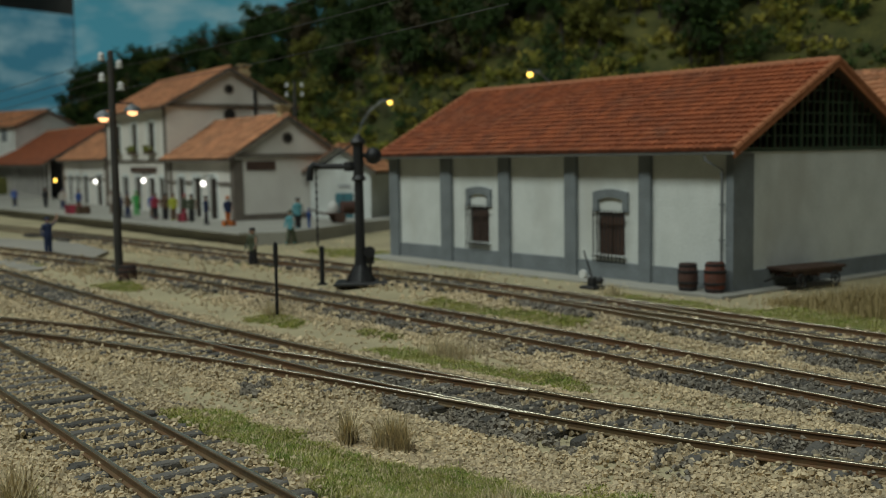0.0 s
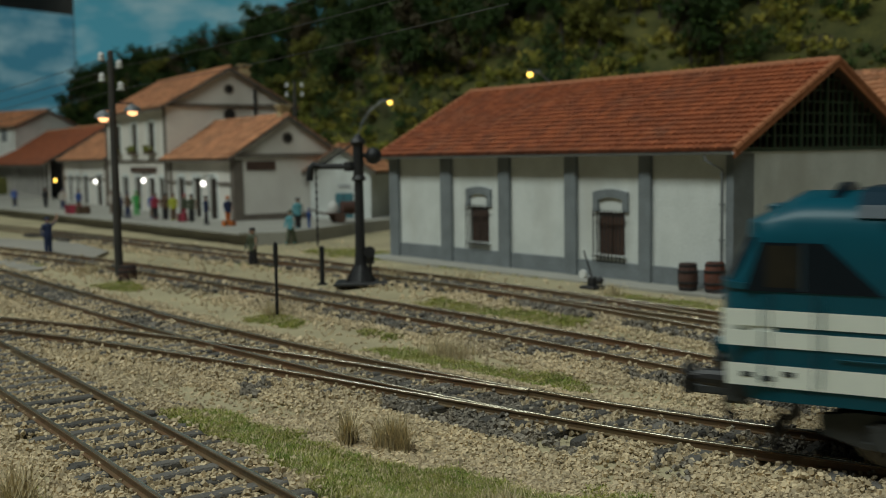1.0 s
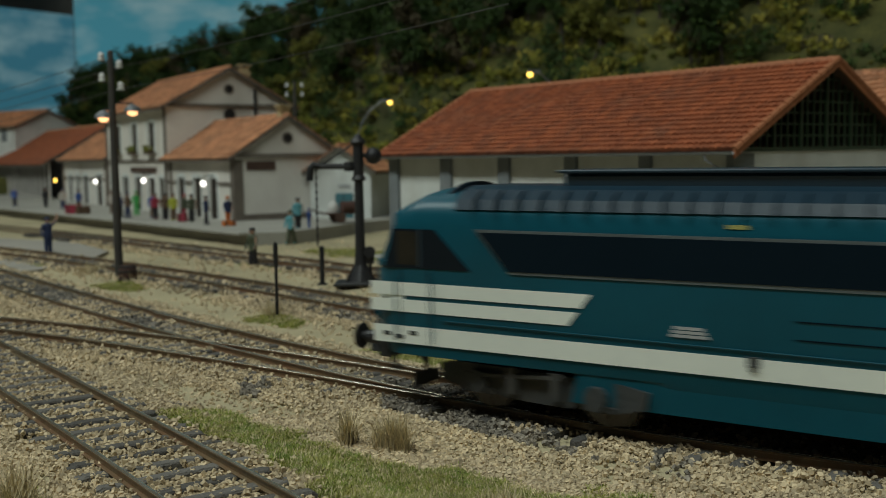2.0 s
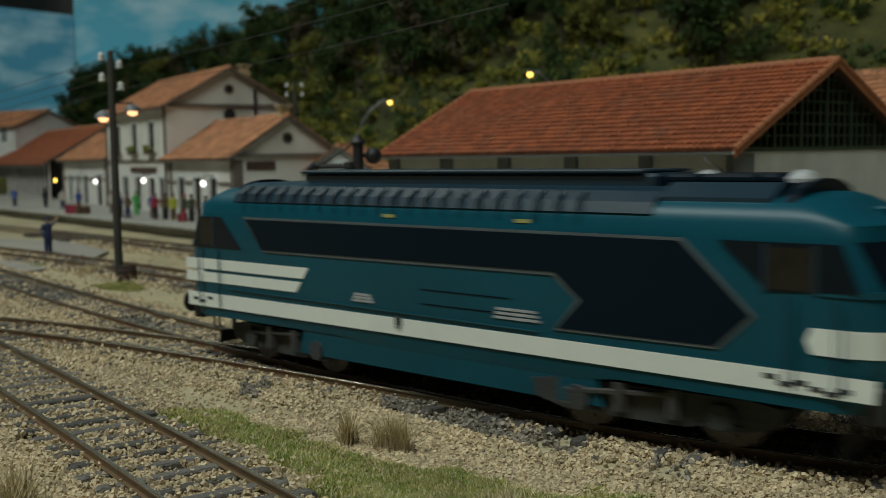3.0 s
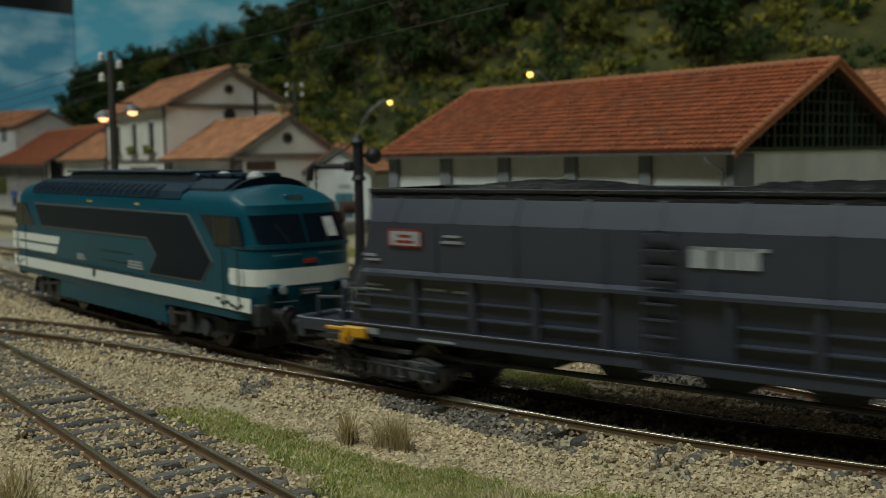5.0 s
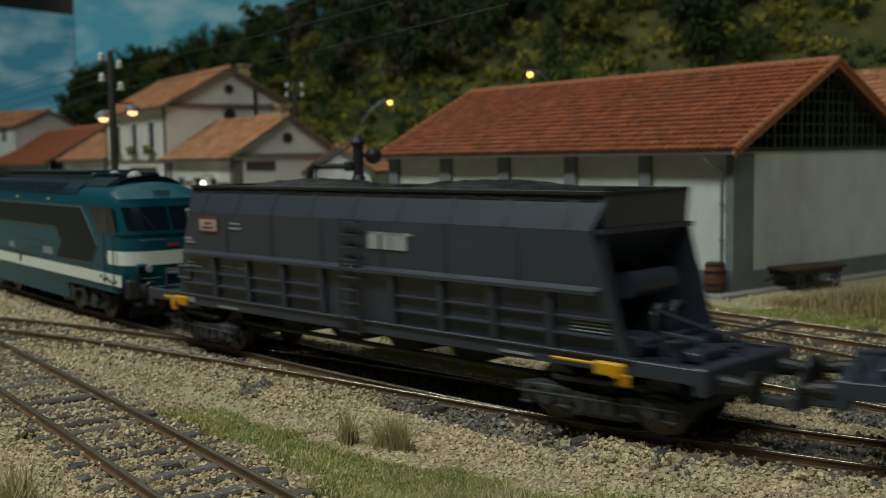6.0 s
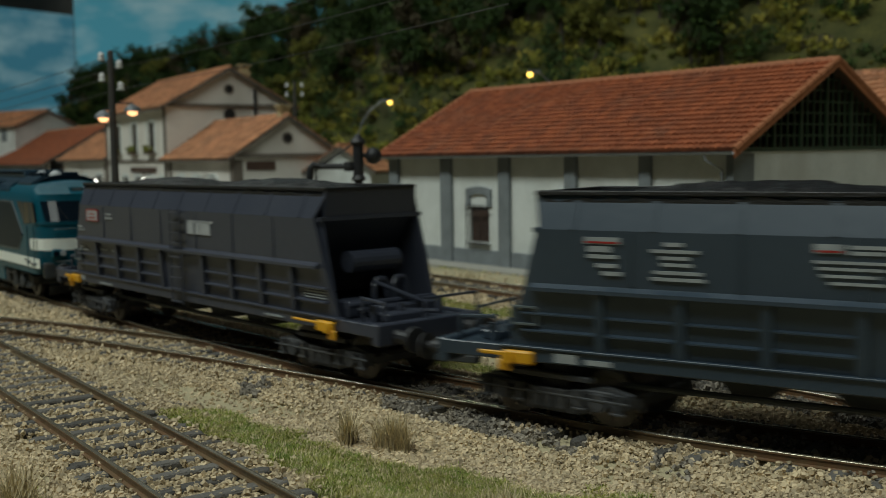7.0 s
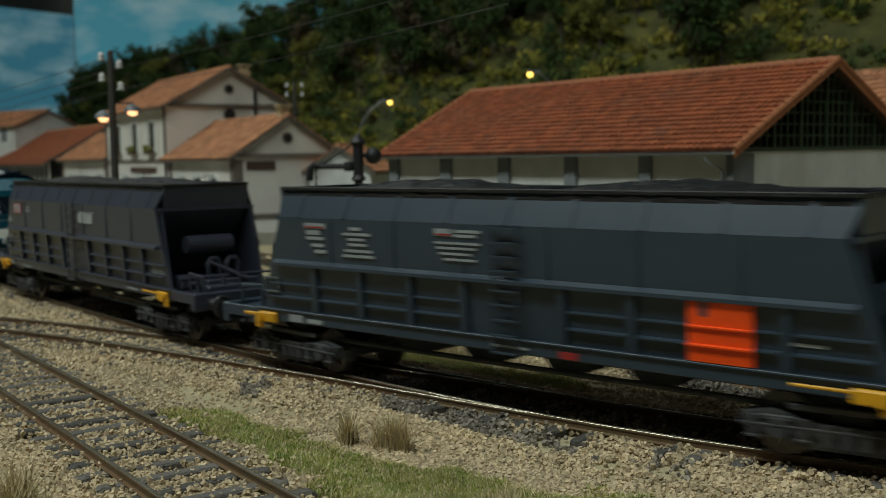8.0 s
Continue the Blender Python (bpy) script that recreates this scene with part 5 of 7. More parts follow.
        box(bm, *sorted((e * 5.9, e * 6.02)), -HW + 0.2, HW - 0.2, 3.72, 3.79, 0.01)
        part("top_rim", bm, COAL, wag, "black top rim")
        bm = bmesh.new()
        rod(bm, (e * 5.95, -0.62, 2.28), (e * 5.95, 0.62, 2.28), 0.22, 0.22, 16)
        part("air_tank", bm, WAGON, wag, "cylindrical air tank under the hopper end")
        bm = bmesh.new()
        box(bm, *sorted((e * 5.2, e * 7.8)), -HW + 0.15, HW - 0.15, 1.0, 1.2, 0.03)
        box(bm, *sorted((e * 7.65, e * 7.86)), -1.32, 1.32, 0.86, 1.28, 0.03)
        part("end_deck", bm, WAGON, wag, "flat end deck and headstock")
        bm = bmesh.new()
        for y in (-0.55, -0.05):
            sweep(bm, [(e * 6.15, y - 0.16, 1.2), (e * 6.15, y - 0.16, 1.78), (e * 6.15, y - 0.08, 1.9), (e * 6.15, y + 0.08, 1.9), (e * 6.15, y + 0.16, 1.78), (e * 6.15, y + 0.16, 1.2)], 0.065, 7)
        box(bm, *sorted((e * 6.3, e * 6.9)), -0.9, 0.5, 1.2, 1.46, 0.03)
        box(bm, *sorted((e * 5.9, e * 6.4)), 0.35, 0.95, 1.2, 1.55, 0.04)
        box(bm, *sorted((e * 6.95, e * 7.35)), -0.2, 0.7, 1.2, 1.36, 0.03)
        rod(bm, (e * 6.6, -1.1, 1.50), (e * 6.6, 1.1, 1.50), 0.06, 0.06, 8)
        rod(bm, (e * 7.3, -0.6, 1.3), (e * 6.4, 0.7, 1.36), 0.05, 0.05, 8)
        rod(bm, (e * 6.15, 0.1, 1.85), (e * 7.1, -0.5, 1.45), 0.045, 0.045, 7)
        rod(bm, (e * 6.9, 0.95, 1.2), (e * 6.9, 0.95, 1.7), 0.035, 0.035, 6)
        rod(bm, (e * 6.9, 0.95, 1.66), (e * 7.6, 0.95, 1.62), 0.035, 0.035, 6)
        rod(bm, (e * 7.6, 0.95, 1.24), (e * 7.6, 0.95, 1.64), 0.035, 0.035, 6)
        for y in (-0.85, 0.15, 0.8):
            rod(bm, (e * 7.05, y, 1.2), (e * 7.05, y, 1.52), 0.09, 0.07, 8)
        part("brake_gear", bm, WAGON, wag, "brake levers and pipes on the deck")
        bm = bmesh.new()
        sweep(bm, [(e * 7.75, -1.25, 1.28), (e * 7.75, -1.25, 1.66), (e * 7.75, 0.1, 1.66), (e * 7.75, 0.1, 1.28)], 0.03, 6)
        part("end_rail", bm, WAGON, wag, "thin end handrail")
        buffer_beam_bits(wag, e, 1.02, 8.42, BLACK_IRON)
    # hopper floor chutes, pipes below
    for x in (-2.6, -0.9, 0.9, 2.6):
        bm = bmesh.new()
        slab(bm, [(x - 0.55, 1.0), (x + 0.55, 1.0), (x + 0.25, 0.66), (x - 0.25, 0.66)], -0.8, 0.8)
        part("discharge_chute", bm, BOGIE, wag, "dark discharge chute")
    bm = bmesh.new()
    rod(bm, (-4.6, 0.95, 0.72), (4.6, 0.95, 0.72), 0.05, 0.05, 8)
    box(bm, -4.4, 4.4, -1.25, 1.25, 1.0, 1.22)
    part("underframe", bm, BOGIE, wag, "dark underframe and pipe")
    # coal in two heaps
    bm = bmesh.new()
    nx, ny = 90, 16
    rows = []
    for i in range(nx + 1):
        x = -5.85 + 11.7 * i / nx
        row = []
        for j in range(ny + 1):
            y = -1.14 + 2.28 * j / ny
            h = 0.25 * max(0, 1 - (abs(abs(x) - 2.6) / 2.6) ** 2.2) * (1 - (y / 1.2) ** 2)
            row.append(bm.verts.new((x, y, 3.66 + h + 0.05 * noise.noise(Vector((x * 3.5, y * 3.5, 2 + second))) + RNG.uniform(-0.02, 0.03))))
        rows.append(row)
    for a, b in zip(rows[:-1], rows[1:]):
        for j in range(ny):
            bm.faces.new((a[j], a[j + 1], b[j + 1], b[j]))
    ol = rows[0] + [r[-1] for r in rows[1:]] + rows[-1][-2::-1] + [r[0] for r in rows[-2:0:-1]]
    lo = [bm.verts.new((v.co.x, v.co.y, 3.45)) for v in ol]
    for i in range(len(ol)):
        j = (i + 1) % len(ol)
        bm.faces.new((ol[i], ol[j], lo[j], lo[i]))
    part("coal_load", bm, COAL, wag, "two heaps of black coal")
    # bogies
    bogies = []
    for x in (5.65, -5.65):
        bm = bmesh.new()
        for s in (1, -1):
            slab(bm, [(-1.5, 0.62), (-1.05, 0.72), (-0.5, 0.58), (0.5, 0.58), (1.05, 0.72), (1.5, 0.62), (1.4, 0.36), (0.95, 0.32), (0.55, 0.2), (-0.55, 0.2), (-0.95, 0.32), (-1.4, 0.36)], s * 0.95, s * 1.1)
            for ax in (-0.95, 0.95):
                rod(bm, (ax, s * 1.08, 0.46), (ax, s * 1.2, 0.46), 0.17, 0.15, 10)
                box(bm, ax - 0.26, ax + 0.26, *sorted((s * 0.95, s * 1.14)), 0.55, 0.64, 0.02)
            for k in (-0.25, 0, 0.25):
                rod(bm, (k, s * 1.13, 0.28), (k, s * 1.13, 0.58), 0.09, 0.09, 8)
            box(bm, -0.8, 0.8, *sorted((s * 1.0, s * 1.16)), 0.74, 0.84, 0.02)
            for ax in (-0.95, 0.95):
                for k in (-0.36, 0.36):
                    rod(bm, (ax + k, s * 1.14, 0.34), (ax + k, s * 1.14, 0.62), 0.075, 0.075, 8)
                    box(bm, ax + k - 0.1, ax + k + 0.1, *sorted((s * 1.05, s * 1.22)), 0.30, 0.345, 0.01)
            rod(bm, (-1.5, s * 1.19, 0.50), (1.5, s * 1.19, 0.50), 0.022, 0.022, 6)
        box(bm, -0.25, 0.25, -0.95, 0.95, 0.4, 1.0)
        for e in (-1, 1):
            box(bm, e * 1.46 - 0.05, e * 1.46 + 0.05, -1.0, 1.0, 0.40, 0.55, 0.01)
        bg = part("bogie", bm, BOGIE_DARK, wag, "dusty black freight bogie", spot(x, 0, 0))
        for ax in (-0.95, 0.95):
            for s in (1, -1):
                for k in (-0.52, 0.52):
                    bm = bmesh.new()
                    box(bm, ax + k - 0.05, ax + k + 0.05, s * 0.72 - 0.07, s * 0.72 + 0.07, 0.30, 0.62, 0.02)
                    part("brake_block", bm, BOGIE_DARK, bg)
        bogies.append((bg, x, [(wheelset(bg, ax, 0.46), ax, 0.46) for ax in (-0.95, 0.95)]))
    return wag, bogies


LOCO, LOCO_BOGIES = build_loco()
WAGON_A, BOGIES_A = build_wagon(False)
WAGON_B, BOGIES_B = build_wagon(True)


# ---- platform, crossing and the station
FOLIAGE_DARK = mat("dark_foliage", (0.010, 0.038, 0.003), (0.036, 0.068, 0.006), 5.0, 0.6, 0.8, 0, 0, island=0.55)
FOLIAGE_OLIVE = mat("olive_foliage", (0.085, 0.115, 0.010), (0.20, 0.175, 0.03), 5.0, 0.4, 0.8, 0, 0, island=0.5)
FOLIAGE_LIME = mat("yellow_green_foliage", (0.19, 0.21, 0.016), (0.33, 0.27, 0.045), 4.0, 0.5, 0.8, 0, 0, island=0.5)
FOLIAGE_AUTUMN = mat("brownish_foliage", (0.10, 0.075, 0.04), (0.065, 0.06, 0.028), 2.0, 0.4, 0.8, 0, 0, island=0.5)
HILL_SOIL = mat("grassy_hillside", (0.12, 0.112, 0.028), (0.035, 0.043, 0.009), 2.2, 0.3, 0.95, 0, 1.0, (0.018, 0.028, 0.007), 0.85)
BARK = mat("bark", (0.06, 0.045, 0.035), (0.035, 0.028, 0.022), 0.6, 0.1, 0.9, 0, 0.6)
DOOR_BROWN = mat("dark_door_paint", (0.028, 0.022, 0.018), (0.04, 0.03, 0.022), 0.6, 0.1, 0.6, 0, 0.2)
TEAL_DOOR = mat("teal_door_paint", (0.05, 0.16, 0.19), (0.04, 0.12, 0.15), 0.6, 0.1, 0.6, 0, 0.2)
LAMP_WHITE = glow("white_lamp_globe", (1.0, 0.97, 0.88), 3.0)
LAMP_AMBER = glow("amber_lamp_bulb", (1.0, 0.62, 0.10), 3.2)
LAMP_WARM = glow("warm_lamp_bulb", (1.0, 0.50, 0.22), 2.2)
CREAM = mat("cream_chimney", (0.45, 0.36, 0.20), (0.36, 0.28, 0.16), 0.5, 0.1, 0.8, 0, 0.3)
PATH = mat("grey_paving", (0.33, 0.31, 0.27), (0.26, 0.245, 0.22), 2.5, 0.2, 0.9, 0, 0.3, (0.17, 0.165, 0.15), 0.4)

bm = bmesh.new()
outline = [(-8.6, 59.6), (-10.6, 58.9), (-39.6, 97.2), (-85.0, 157.5), (-60.0, 176.0), (4.0, 86.0), (0.5, 76.0), (-5.6, 66.6), (-7.4, 61.8)]
a = [bm.verts.new((x, y, -0.45)) for x, y in outline]
b = [bm.verts.new((x, y, 0.32)) for x, y in outline]
bm.faces.new(a[::-1])
bm.faces.new(b)
for i in range(len(outline)):
    j = (i + 1) % len(outline)
    bm.faces.new((a[i], a[j], b[j], b[i]))
tagged(part("platform", bm, CONCRETE), "pale concrete station platform", "platform", "", "structure")
# coping stones along the platform edge
cop = thing("platform_edge", "pale coping stones along the platform edge", "kerb", kind="structure")
d = Vector((-29.0, 38.3)).normalized()
bm = bmesh.new()
box(bm, 0.02, 1.98, -0.12, 0.5, 0.2, 0.36, 0.02)
first = part("coping_stone", bm, CONCRETE, cop, "", spot(-10.75, 58.95, 0, math.degrees(math.atan2(d.y, d.x))))
for i in range(1, 45):
    again(first, spot(-10.75 + d.x * 2 * i, 58.95 + d.y * 2 * i, 0, math.degrees(math.atan2(d.y, d.x))))
bm = bmesh.new()
outline = [(-27.5, 66.0), (-21.2, 61.6), (-17.2, 55.0), (-16.9, 51.9), (-17.4, 46.0), (-19.5, 44.0), (-34.0, 58.0)]
a = [bm.verts.new((x, y, -0.5)) for x, y in outline]
b = [bm.verts.new((x, y, -0.22)) for x, y in outline]
bm.faces.new(a[::-1])
bm.faces.new(b)
for i in range(len(outline)):
    j = (i + 1) % len(outline)
    bm.faces.new((a[i], a[j], b[j], b[i]))
tagged(part("pavement", bm, PATH), "grey paved path crossing toward the platform", "pavement", "", "structure")


def arched_door(parent, x0, x1, z0, z1, y=0.0, window=False):
    """Door or window filling an opening, with a brown surround."""
    cx = (x0 + x1) / 2
    bm = bmesh.new()
    for xa, xb in ((x0 - 0.22, x0 - 0.001), (x1 + 0.001, x1 + 0.22)):
        box(bm, xa, xb, y - 0.07, y - 0.002, z0, z1 + 0.0)
    n = 6
    for i in range(n):
        t0, t1 = i / n, (i + 1) / n
        f = lambda t: z1 + 0.16 + 0.16 * (1 - (2 * t - 1) ** 2)
        xa, xb = x0 - 0.22 + (x1 - x0 + 0.44) * t0, x0 - 0.22 + (x1 - x0 + 0.44) * t1
        slab(bm, [(xa, z1), (xb, z1), (xb, f(t1)), (xa, f(t0))], y - 0.07, y - 0.002)
    d = part("window" if window else "door", bm, PLASTER, parent, "tall window with pale surround" if window else "tall dark door with pale surround")
    for xa, xb in ((x0 - 0.001, cx - 0.01), (cx + 0.01, x1 + 0.001)):
        bm = bmesh.new()
        box(bm, xa, xb, y + 0.12, y + 0.18, z0, z1)
        box(bm, xa + 0.12, xb - 0.12, y + 0.09, y + 0.12, z0 + 0.2, z0 + (z1 - z0) * 0.35)
        box(bm, xa + 0.12, xb - 0.12, y + 0.09, y + 0.12, z0 + (z1 - z0) * 0.42, z1 - 0.2)
        part("leaf", bm, DOOR_BROWN, d, "dark panelled leaf")
    if window:
        bm = bmesh.new()
        box(bm, x0 - 0.25, x1 + 0.25, y - 0.2, y - 0.003, z0 - 0.14, z0 - 0.003, 0.02)
        part("sill", bm, BROWN_TRIM, d)
    return d


def gable_roof(parent, x0, x1, W, ze, zr, over=0.5, end=0.45, material=None, x_clip=None):
    slope = (zr - ze) / (W / 2)
    z0 = ze - over * slope + 0.1
    bm = bmesh.new()
    slab_x(bm, [(-over, z0), (W / 2, zr), (W + over, z0), (W + over, z0 - 0.16), (W / 2, zr - 0.2), (-over, z0 - 0.16)], x0 - end, x1 + end)
    part("roof", bm, BROWN_TRIM, parent, "dark boarded roof edge")
    tiled_slope(parent, x0 - end, x1 + end, -over - 0.05, z0 + 0.03, W / 2, zr + 0.03, material or OLD_TILES, None, None, 0.42, 0.5, "roof_tiles", "weathered orange clay roof tiles")
    tiled_slope(parent, x0 - end, x1 + end, W + over, z0 + 0.03, W / 2, zr + 0.03, material or OLD_TILES, None, None, 0.42, 0.5, "roof_tiles", "weathered orange clay roof tiles")
    bm = bmesh.new()
    n = int((x1 - x0 + 2 * end) / 0.5)
    for i in range(n):
        xa = x0 - end + (x1 - x0 + 2 * end) * i / n
        rod(bm, (xa, W / 2, zr + 0.06), (xa + 0.55, W / 2, zr + 0.06), 0.17, 0.14, 7)
    tagged(part("ridge_tiles", bm, OLD_TILES, parent), "ridge tiles", "", "", "stuff")


def block(parent, x0, x1, W, z0, ze, zr, openings, wall=None):
    wall = wall or PLASTER_WARM
    bm = bmesh.new()
    pierced(bm, x0, x1, z0, ze, 0, 0.3, openings)
    part("front_wall", bm, wall, parent, "plastered front wall")
    for xa, xb in ((x0, x0 + 0.3), (x1 - 0.3, x1)):
        bm = bmesh.new()
        box(bm, xa, xb, 0.303, W, z0, ze)
        slab_x(bm, [(0.303, ze + 0.002), (W, ze + 0.002), (W / 2, zr - 0.22)], xa, xb)
        part("end_wall", bm, wall, parent, "plastered gable wall")
    bm = bmesh.new()
    box(bm, x0 + 0.303, x1 - 0.303, W - 0.3, W - 0.003, z0, ze)
    part("back_wall", bm, wall, parent)
    bm = bmesh.new()
    box(bm, x0 + 0.3, x1 - 0.3, 0.6, W - 0.6, z0 + 0.02, z0 + 0.1)
    part("floor", bm, DARK_VOID, parent)


def oculus(parent, x, y, z, r):
    bm = bmesh.new()
    rod(bm, (x - 0.01, y, z), (x + 0.06, y, z), r + 0.12, r + 0.12, 20)
    o = part("round_window", bm, BROWN_TRIM, parent, "round gable window with brown ring")
    bm = bmesh.new()
    rod(bm, (x + 0.062, y, z), (x + 0.075, y, z), r, r, 20)
    part("pane", bm, DARK_VOID, o)


def build_station():
    st = thing("station_building", "two-storey cream station building with orange tiled roofs", "building", -13.65, 70.72, 0, -58.4)
    zb = 0.2
    wing_r = [(-11.7, -10.15, 0.32, 3.1), (-8.1, -6.55, 0.32, 3.1), (-4.85, -3.2, 0.32, 3.1)]
    main_g = [(-30.6, -29.0, 0.32, 3.0), (-26.9, -25.2, 0.32, 3.0), (-23.1, -21.4, 0.32, 3.0), (-19.2, -17.5, 0.32, 3.0), (-16.3, -15.0, 0.32, 3.0)]
    main_u = [(-28.9, -27.1, 5.0, 7.4), (-23.7, -22.05, 5.0, 7.4), (-18.9, -17.2, 5.0, 7.4)]
    wing_l = [(-47.6, -46.0, 0.32, 3.0), (-44.3, -42.9, 0.32, 3.0), (-41.3, -39.4, 0.32, 3.0), (-36.0, -34.0, 0.32, 3.0)]
    block(st, -14.1, 0, 7.7, zb, 4.62, 7.25, wing_r)
    block(st, -32.0, -14.1, 10.2, zb, 8.62, 11.55, main_g + main_u)
    block(st, -50.0, -32.0, 7.7, zb, 4.72, 7.2, wing_l)
    for o in wing_r + main_g + wing_l:
        arched_door(st, *o)
    for o in main_u:
        arched_door(st, *o, window=True)
        bm = bmesh.new()
        box(bm, o[0] - 0.1, o[1] + 0.1, -0.45, -0.21, o[2] - 0.12, o[2] + 0.12, 0.03)
        fb = part("flower_box", bm, DARK_WOOD, st, "window box with yellowish flowers")
        bm = bmesh.new()
        for k in range(26):
            ball(bm, (RNG.uniform(o[0], o[1]), RNG.uniform(-0.5, -0.2), o[2] + RNG.uniform(0.1, 0.55)), RNG.uniform(0.07, 0.15), 6)
        part("flowers", bm, FOLIAGE_OLIVE, fb)
    gable_roof(st, -14.05, 0, 7.7, 4.62, 7.25)
    gable_roof(st, -32.0, -14.1, 10.2, 8.62, 11.55, 0.6, 0.55)
    gable_roof(st, -50.0, -32.05, 7.7, 4.72, 7.2)
    # brown corner posts, string courses, plinth
    for x, z1 in ((-0.55, 4.3), (-13.6, 4.3), (-31.9, 8.3), (-14.75, 8.3), (-32.7, 4.4), (-50.0, 4.4)):
        bm = bmesh.new()
        box(bm, x, x + 0.55, -0.1, -0.002, zb, z1, 0.02)
        part("corner_post", bm, BROWN_TRIM, st)
    for ya, yb in ((-0.1, 0.6), (7.2, 7.75)):
        bm = bmesh.new()
        box(bm, 0.002, 0.1, ya, yb, zb, 4.3, 0.02)
        part("corner_post", bm, BROWN_TRIM, st)
    for x0, x1, z in ((-14.1, 0.0, 2.66), (-50.0, -32.0, 2.6), (-32.0, -14.1, 4.25)):
        cuts = sorted(o for o in (wing_r + wing_l) if x0 <= o[0] < x1) if z < 4 else []
        xs = x0
        for o in cuts + [(x1, x1, 0, 0)]:
            if o[0] - 0.24 - xs > 0.1:
                bm = bmesh.new()
                box(bm, xs, o[0] - (0.24 if o[0] < x1 else 0), -0.12, -0.003, z, z + 0.2, 0.02)
                part("string_course", bm, BROWN_TRIM, st)
            xs = o[1] + 0.24
    for x0, x1, z in ((-14.1, 0.35, 4.30), (-32.0, -14.1, 8.30), (-50.0, -32.0, 4.4)):
        bm = bmesh.new()
        box(bm, x0, x1, -0.3, -0.004, z, z + 0.24, 0.03)
        part("cornice", bm, BROWN_TRIM, st)
    for b in ((0.003, 0.28, 0.1, 7.7, 4.5, 4.72, 0.03), (-14.098, -13.82, 0.1, 10.2, 8.5, 8.72, 0.03), (0.003, 0.12, 0.6, 7.2, zb, 0.72, 0.02)):
        bm = bmesh.new()
        box(bm, *b)
        part("gable_band", bm, BROWN_TRIM, st, "brown band across the gable")
    oculus(st, 0.0, 3.85, 5.75, 0.27)
    oculus(st, -14.1, 5.1, 9.9, 0.28)
    oculus(st, -14.1, 5.1, 7.9, 0.4)
    bm = bmesh.new()
    box(bm, 0.005, 0.1, 0.85, 2.9, 3.62, 4.22, 0.02)
    part("station_sign", bm, DARK_WOOD, st, "dark rectangular name board")
    bm = bmesh.new()
    box(bm, -24.0, -17.0, -0.12, -0.003, 3.42, 3.85, 0.02)
    part("station_sign", bm, DARK_WOOD, st, "dark rectangular name board")
    # chimneys
    for x, y, z, h in ((-16.6, 7.4, 9.6, 2.3), (-0.7, 3.9, 7.1, 0.75)):
        bm = bmesh.new()
        box(bm, x - 0.34, x + 0.34, y - 0.34, y + 0.34, z, z + h, 0.03)
        box(bm, x - 0.42, x + 0.42, y - 0.42, y + 0.42, z + h * 0.7, z + h * 0.8, 0.02)
        box(bm, x - 0.48, x + 0.48, y - 0.48, y + 0.48, z + h, z + h + 0.16, 0.03)
        part("chimney", bm, CREAM, st, "cream chimney with a capping")
    bm = bmesh.new()
    sweep(bm, [(-13.9, 7.2, 4.9), (-13.9, 7.2, 9.9)], 0.13, 8)
    part("stove_pipe", bm, BLACK_IRON, st)
    # wall lamps
    for x, z, mt in ((-18.0, 2.8, LAMP_WHITE), (-3.8, 2.75, LAMP_WHITE), (-33.3, 2.55, LAMP_WHITE), (-50.2, 2.45, LAMP_AMBER)):
        bm = bmesh.new()
        sweep(bm, [(x, -0.02, z + 0.5), (x, -0.7, z + 0.55), (x, -0.8, z + 0.3)], 0.04, 6)
        br = part("lamp_bracket", bm, BLACK_IRON, st, "black wall lamp bracket")
        bm = bmesh.new()
        ball(bm, (x, -0.8, z), 0.19, 14)
        part("lamp_globe", bm, mt, br, "glowing lamp globe")


build_station()


def build_platform_hall():
    hall = thing("platform_hall", "long open-fronted hall with red-brown tiled roof", "building", -13.65, 70.72, 0, -58.4)
    x0, x1, W = -92.0, -53.0, 11.5
    for i in range(16):
        x = x1 - 0.5 - i * 2.45
        bm = bmesh.new()
        box(bm, x - 0.25, x + 0.25, -0.8, -0.64, 0.2, 4.3, 0.02)
        part("column", bm, PLASTER_WARM, hall)
    # the shade behind the columns is put into this wall's colour
    bm = bmesh.new()
    box(bm, x0, x1, 1.6, 1.9, 0.2, 4.6)
    part("back_wall", bm, DARK_VOID, hall, "inner wall coloured near-black for the shade inside")
    bm = bmesh.new()
    box(bm, x0, x1, -1.0, -0.4, 4.3, 4.7, 0.03)
    part("beam", bm, DARK_WOOD, hall)
    bm = bmesh.new()
    box(bm, x1 - 0.3, x1, 1.9, W, 0.2, 4.8)
    slab_x(bm, [(0, 4.802), (W, 4.802), (W / 2, 8.0)], x1 - 0.3, x1)
    part("end_wall", bm, GREY_STONE, hall)
    bm = bmesh.new()
    box(bm, x0, x1, -1.1, W, 0.1, 0.34)
    part("floor", bm, CONCRETE, hall)
    gable_roof(hall, x0, x1, W, 5.0, 8.4, 1.7, 0.6, TILES)
    return hall


build_platform_hall()


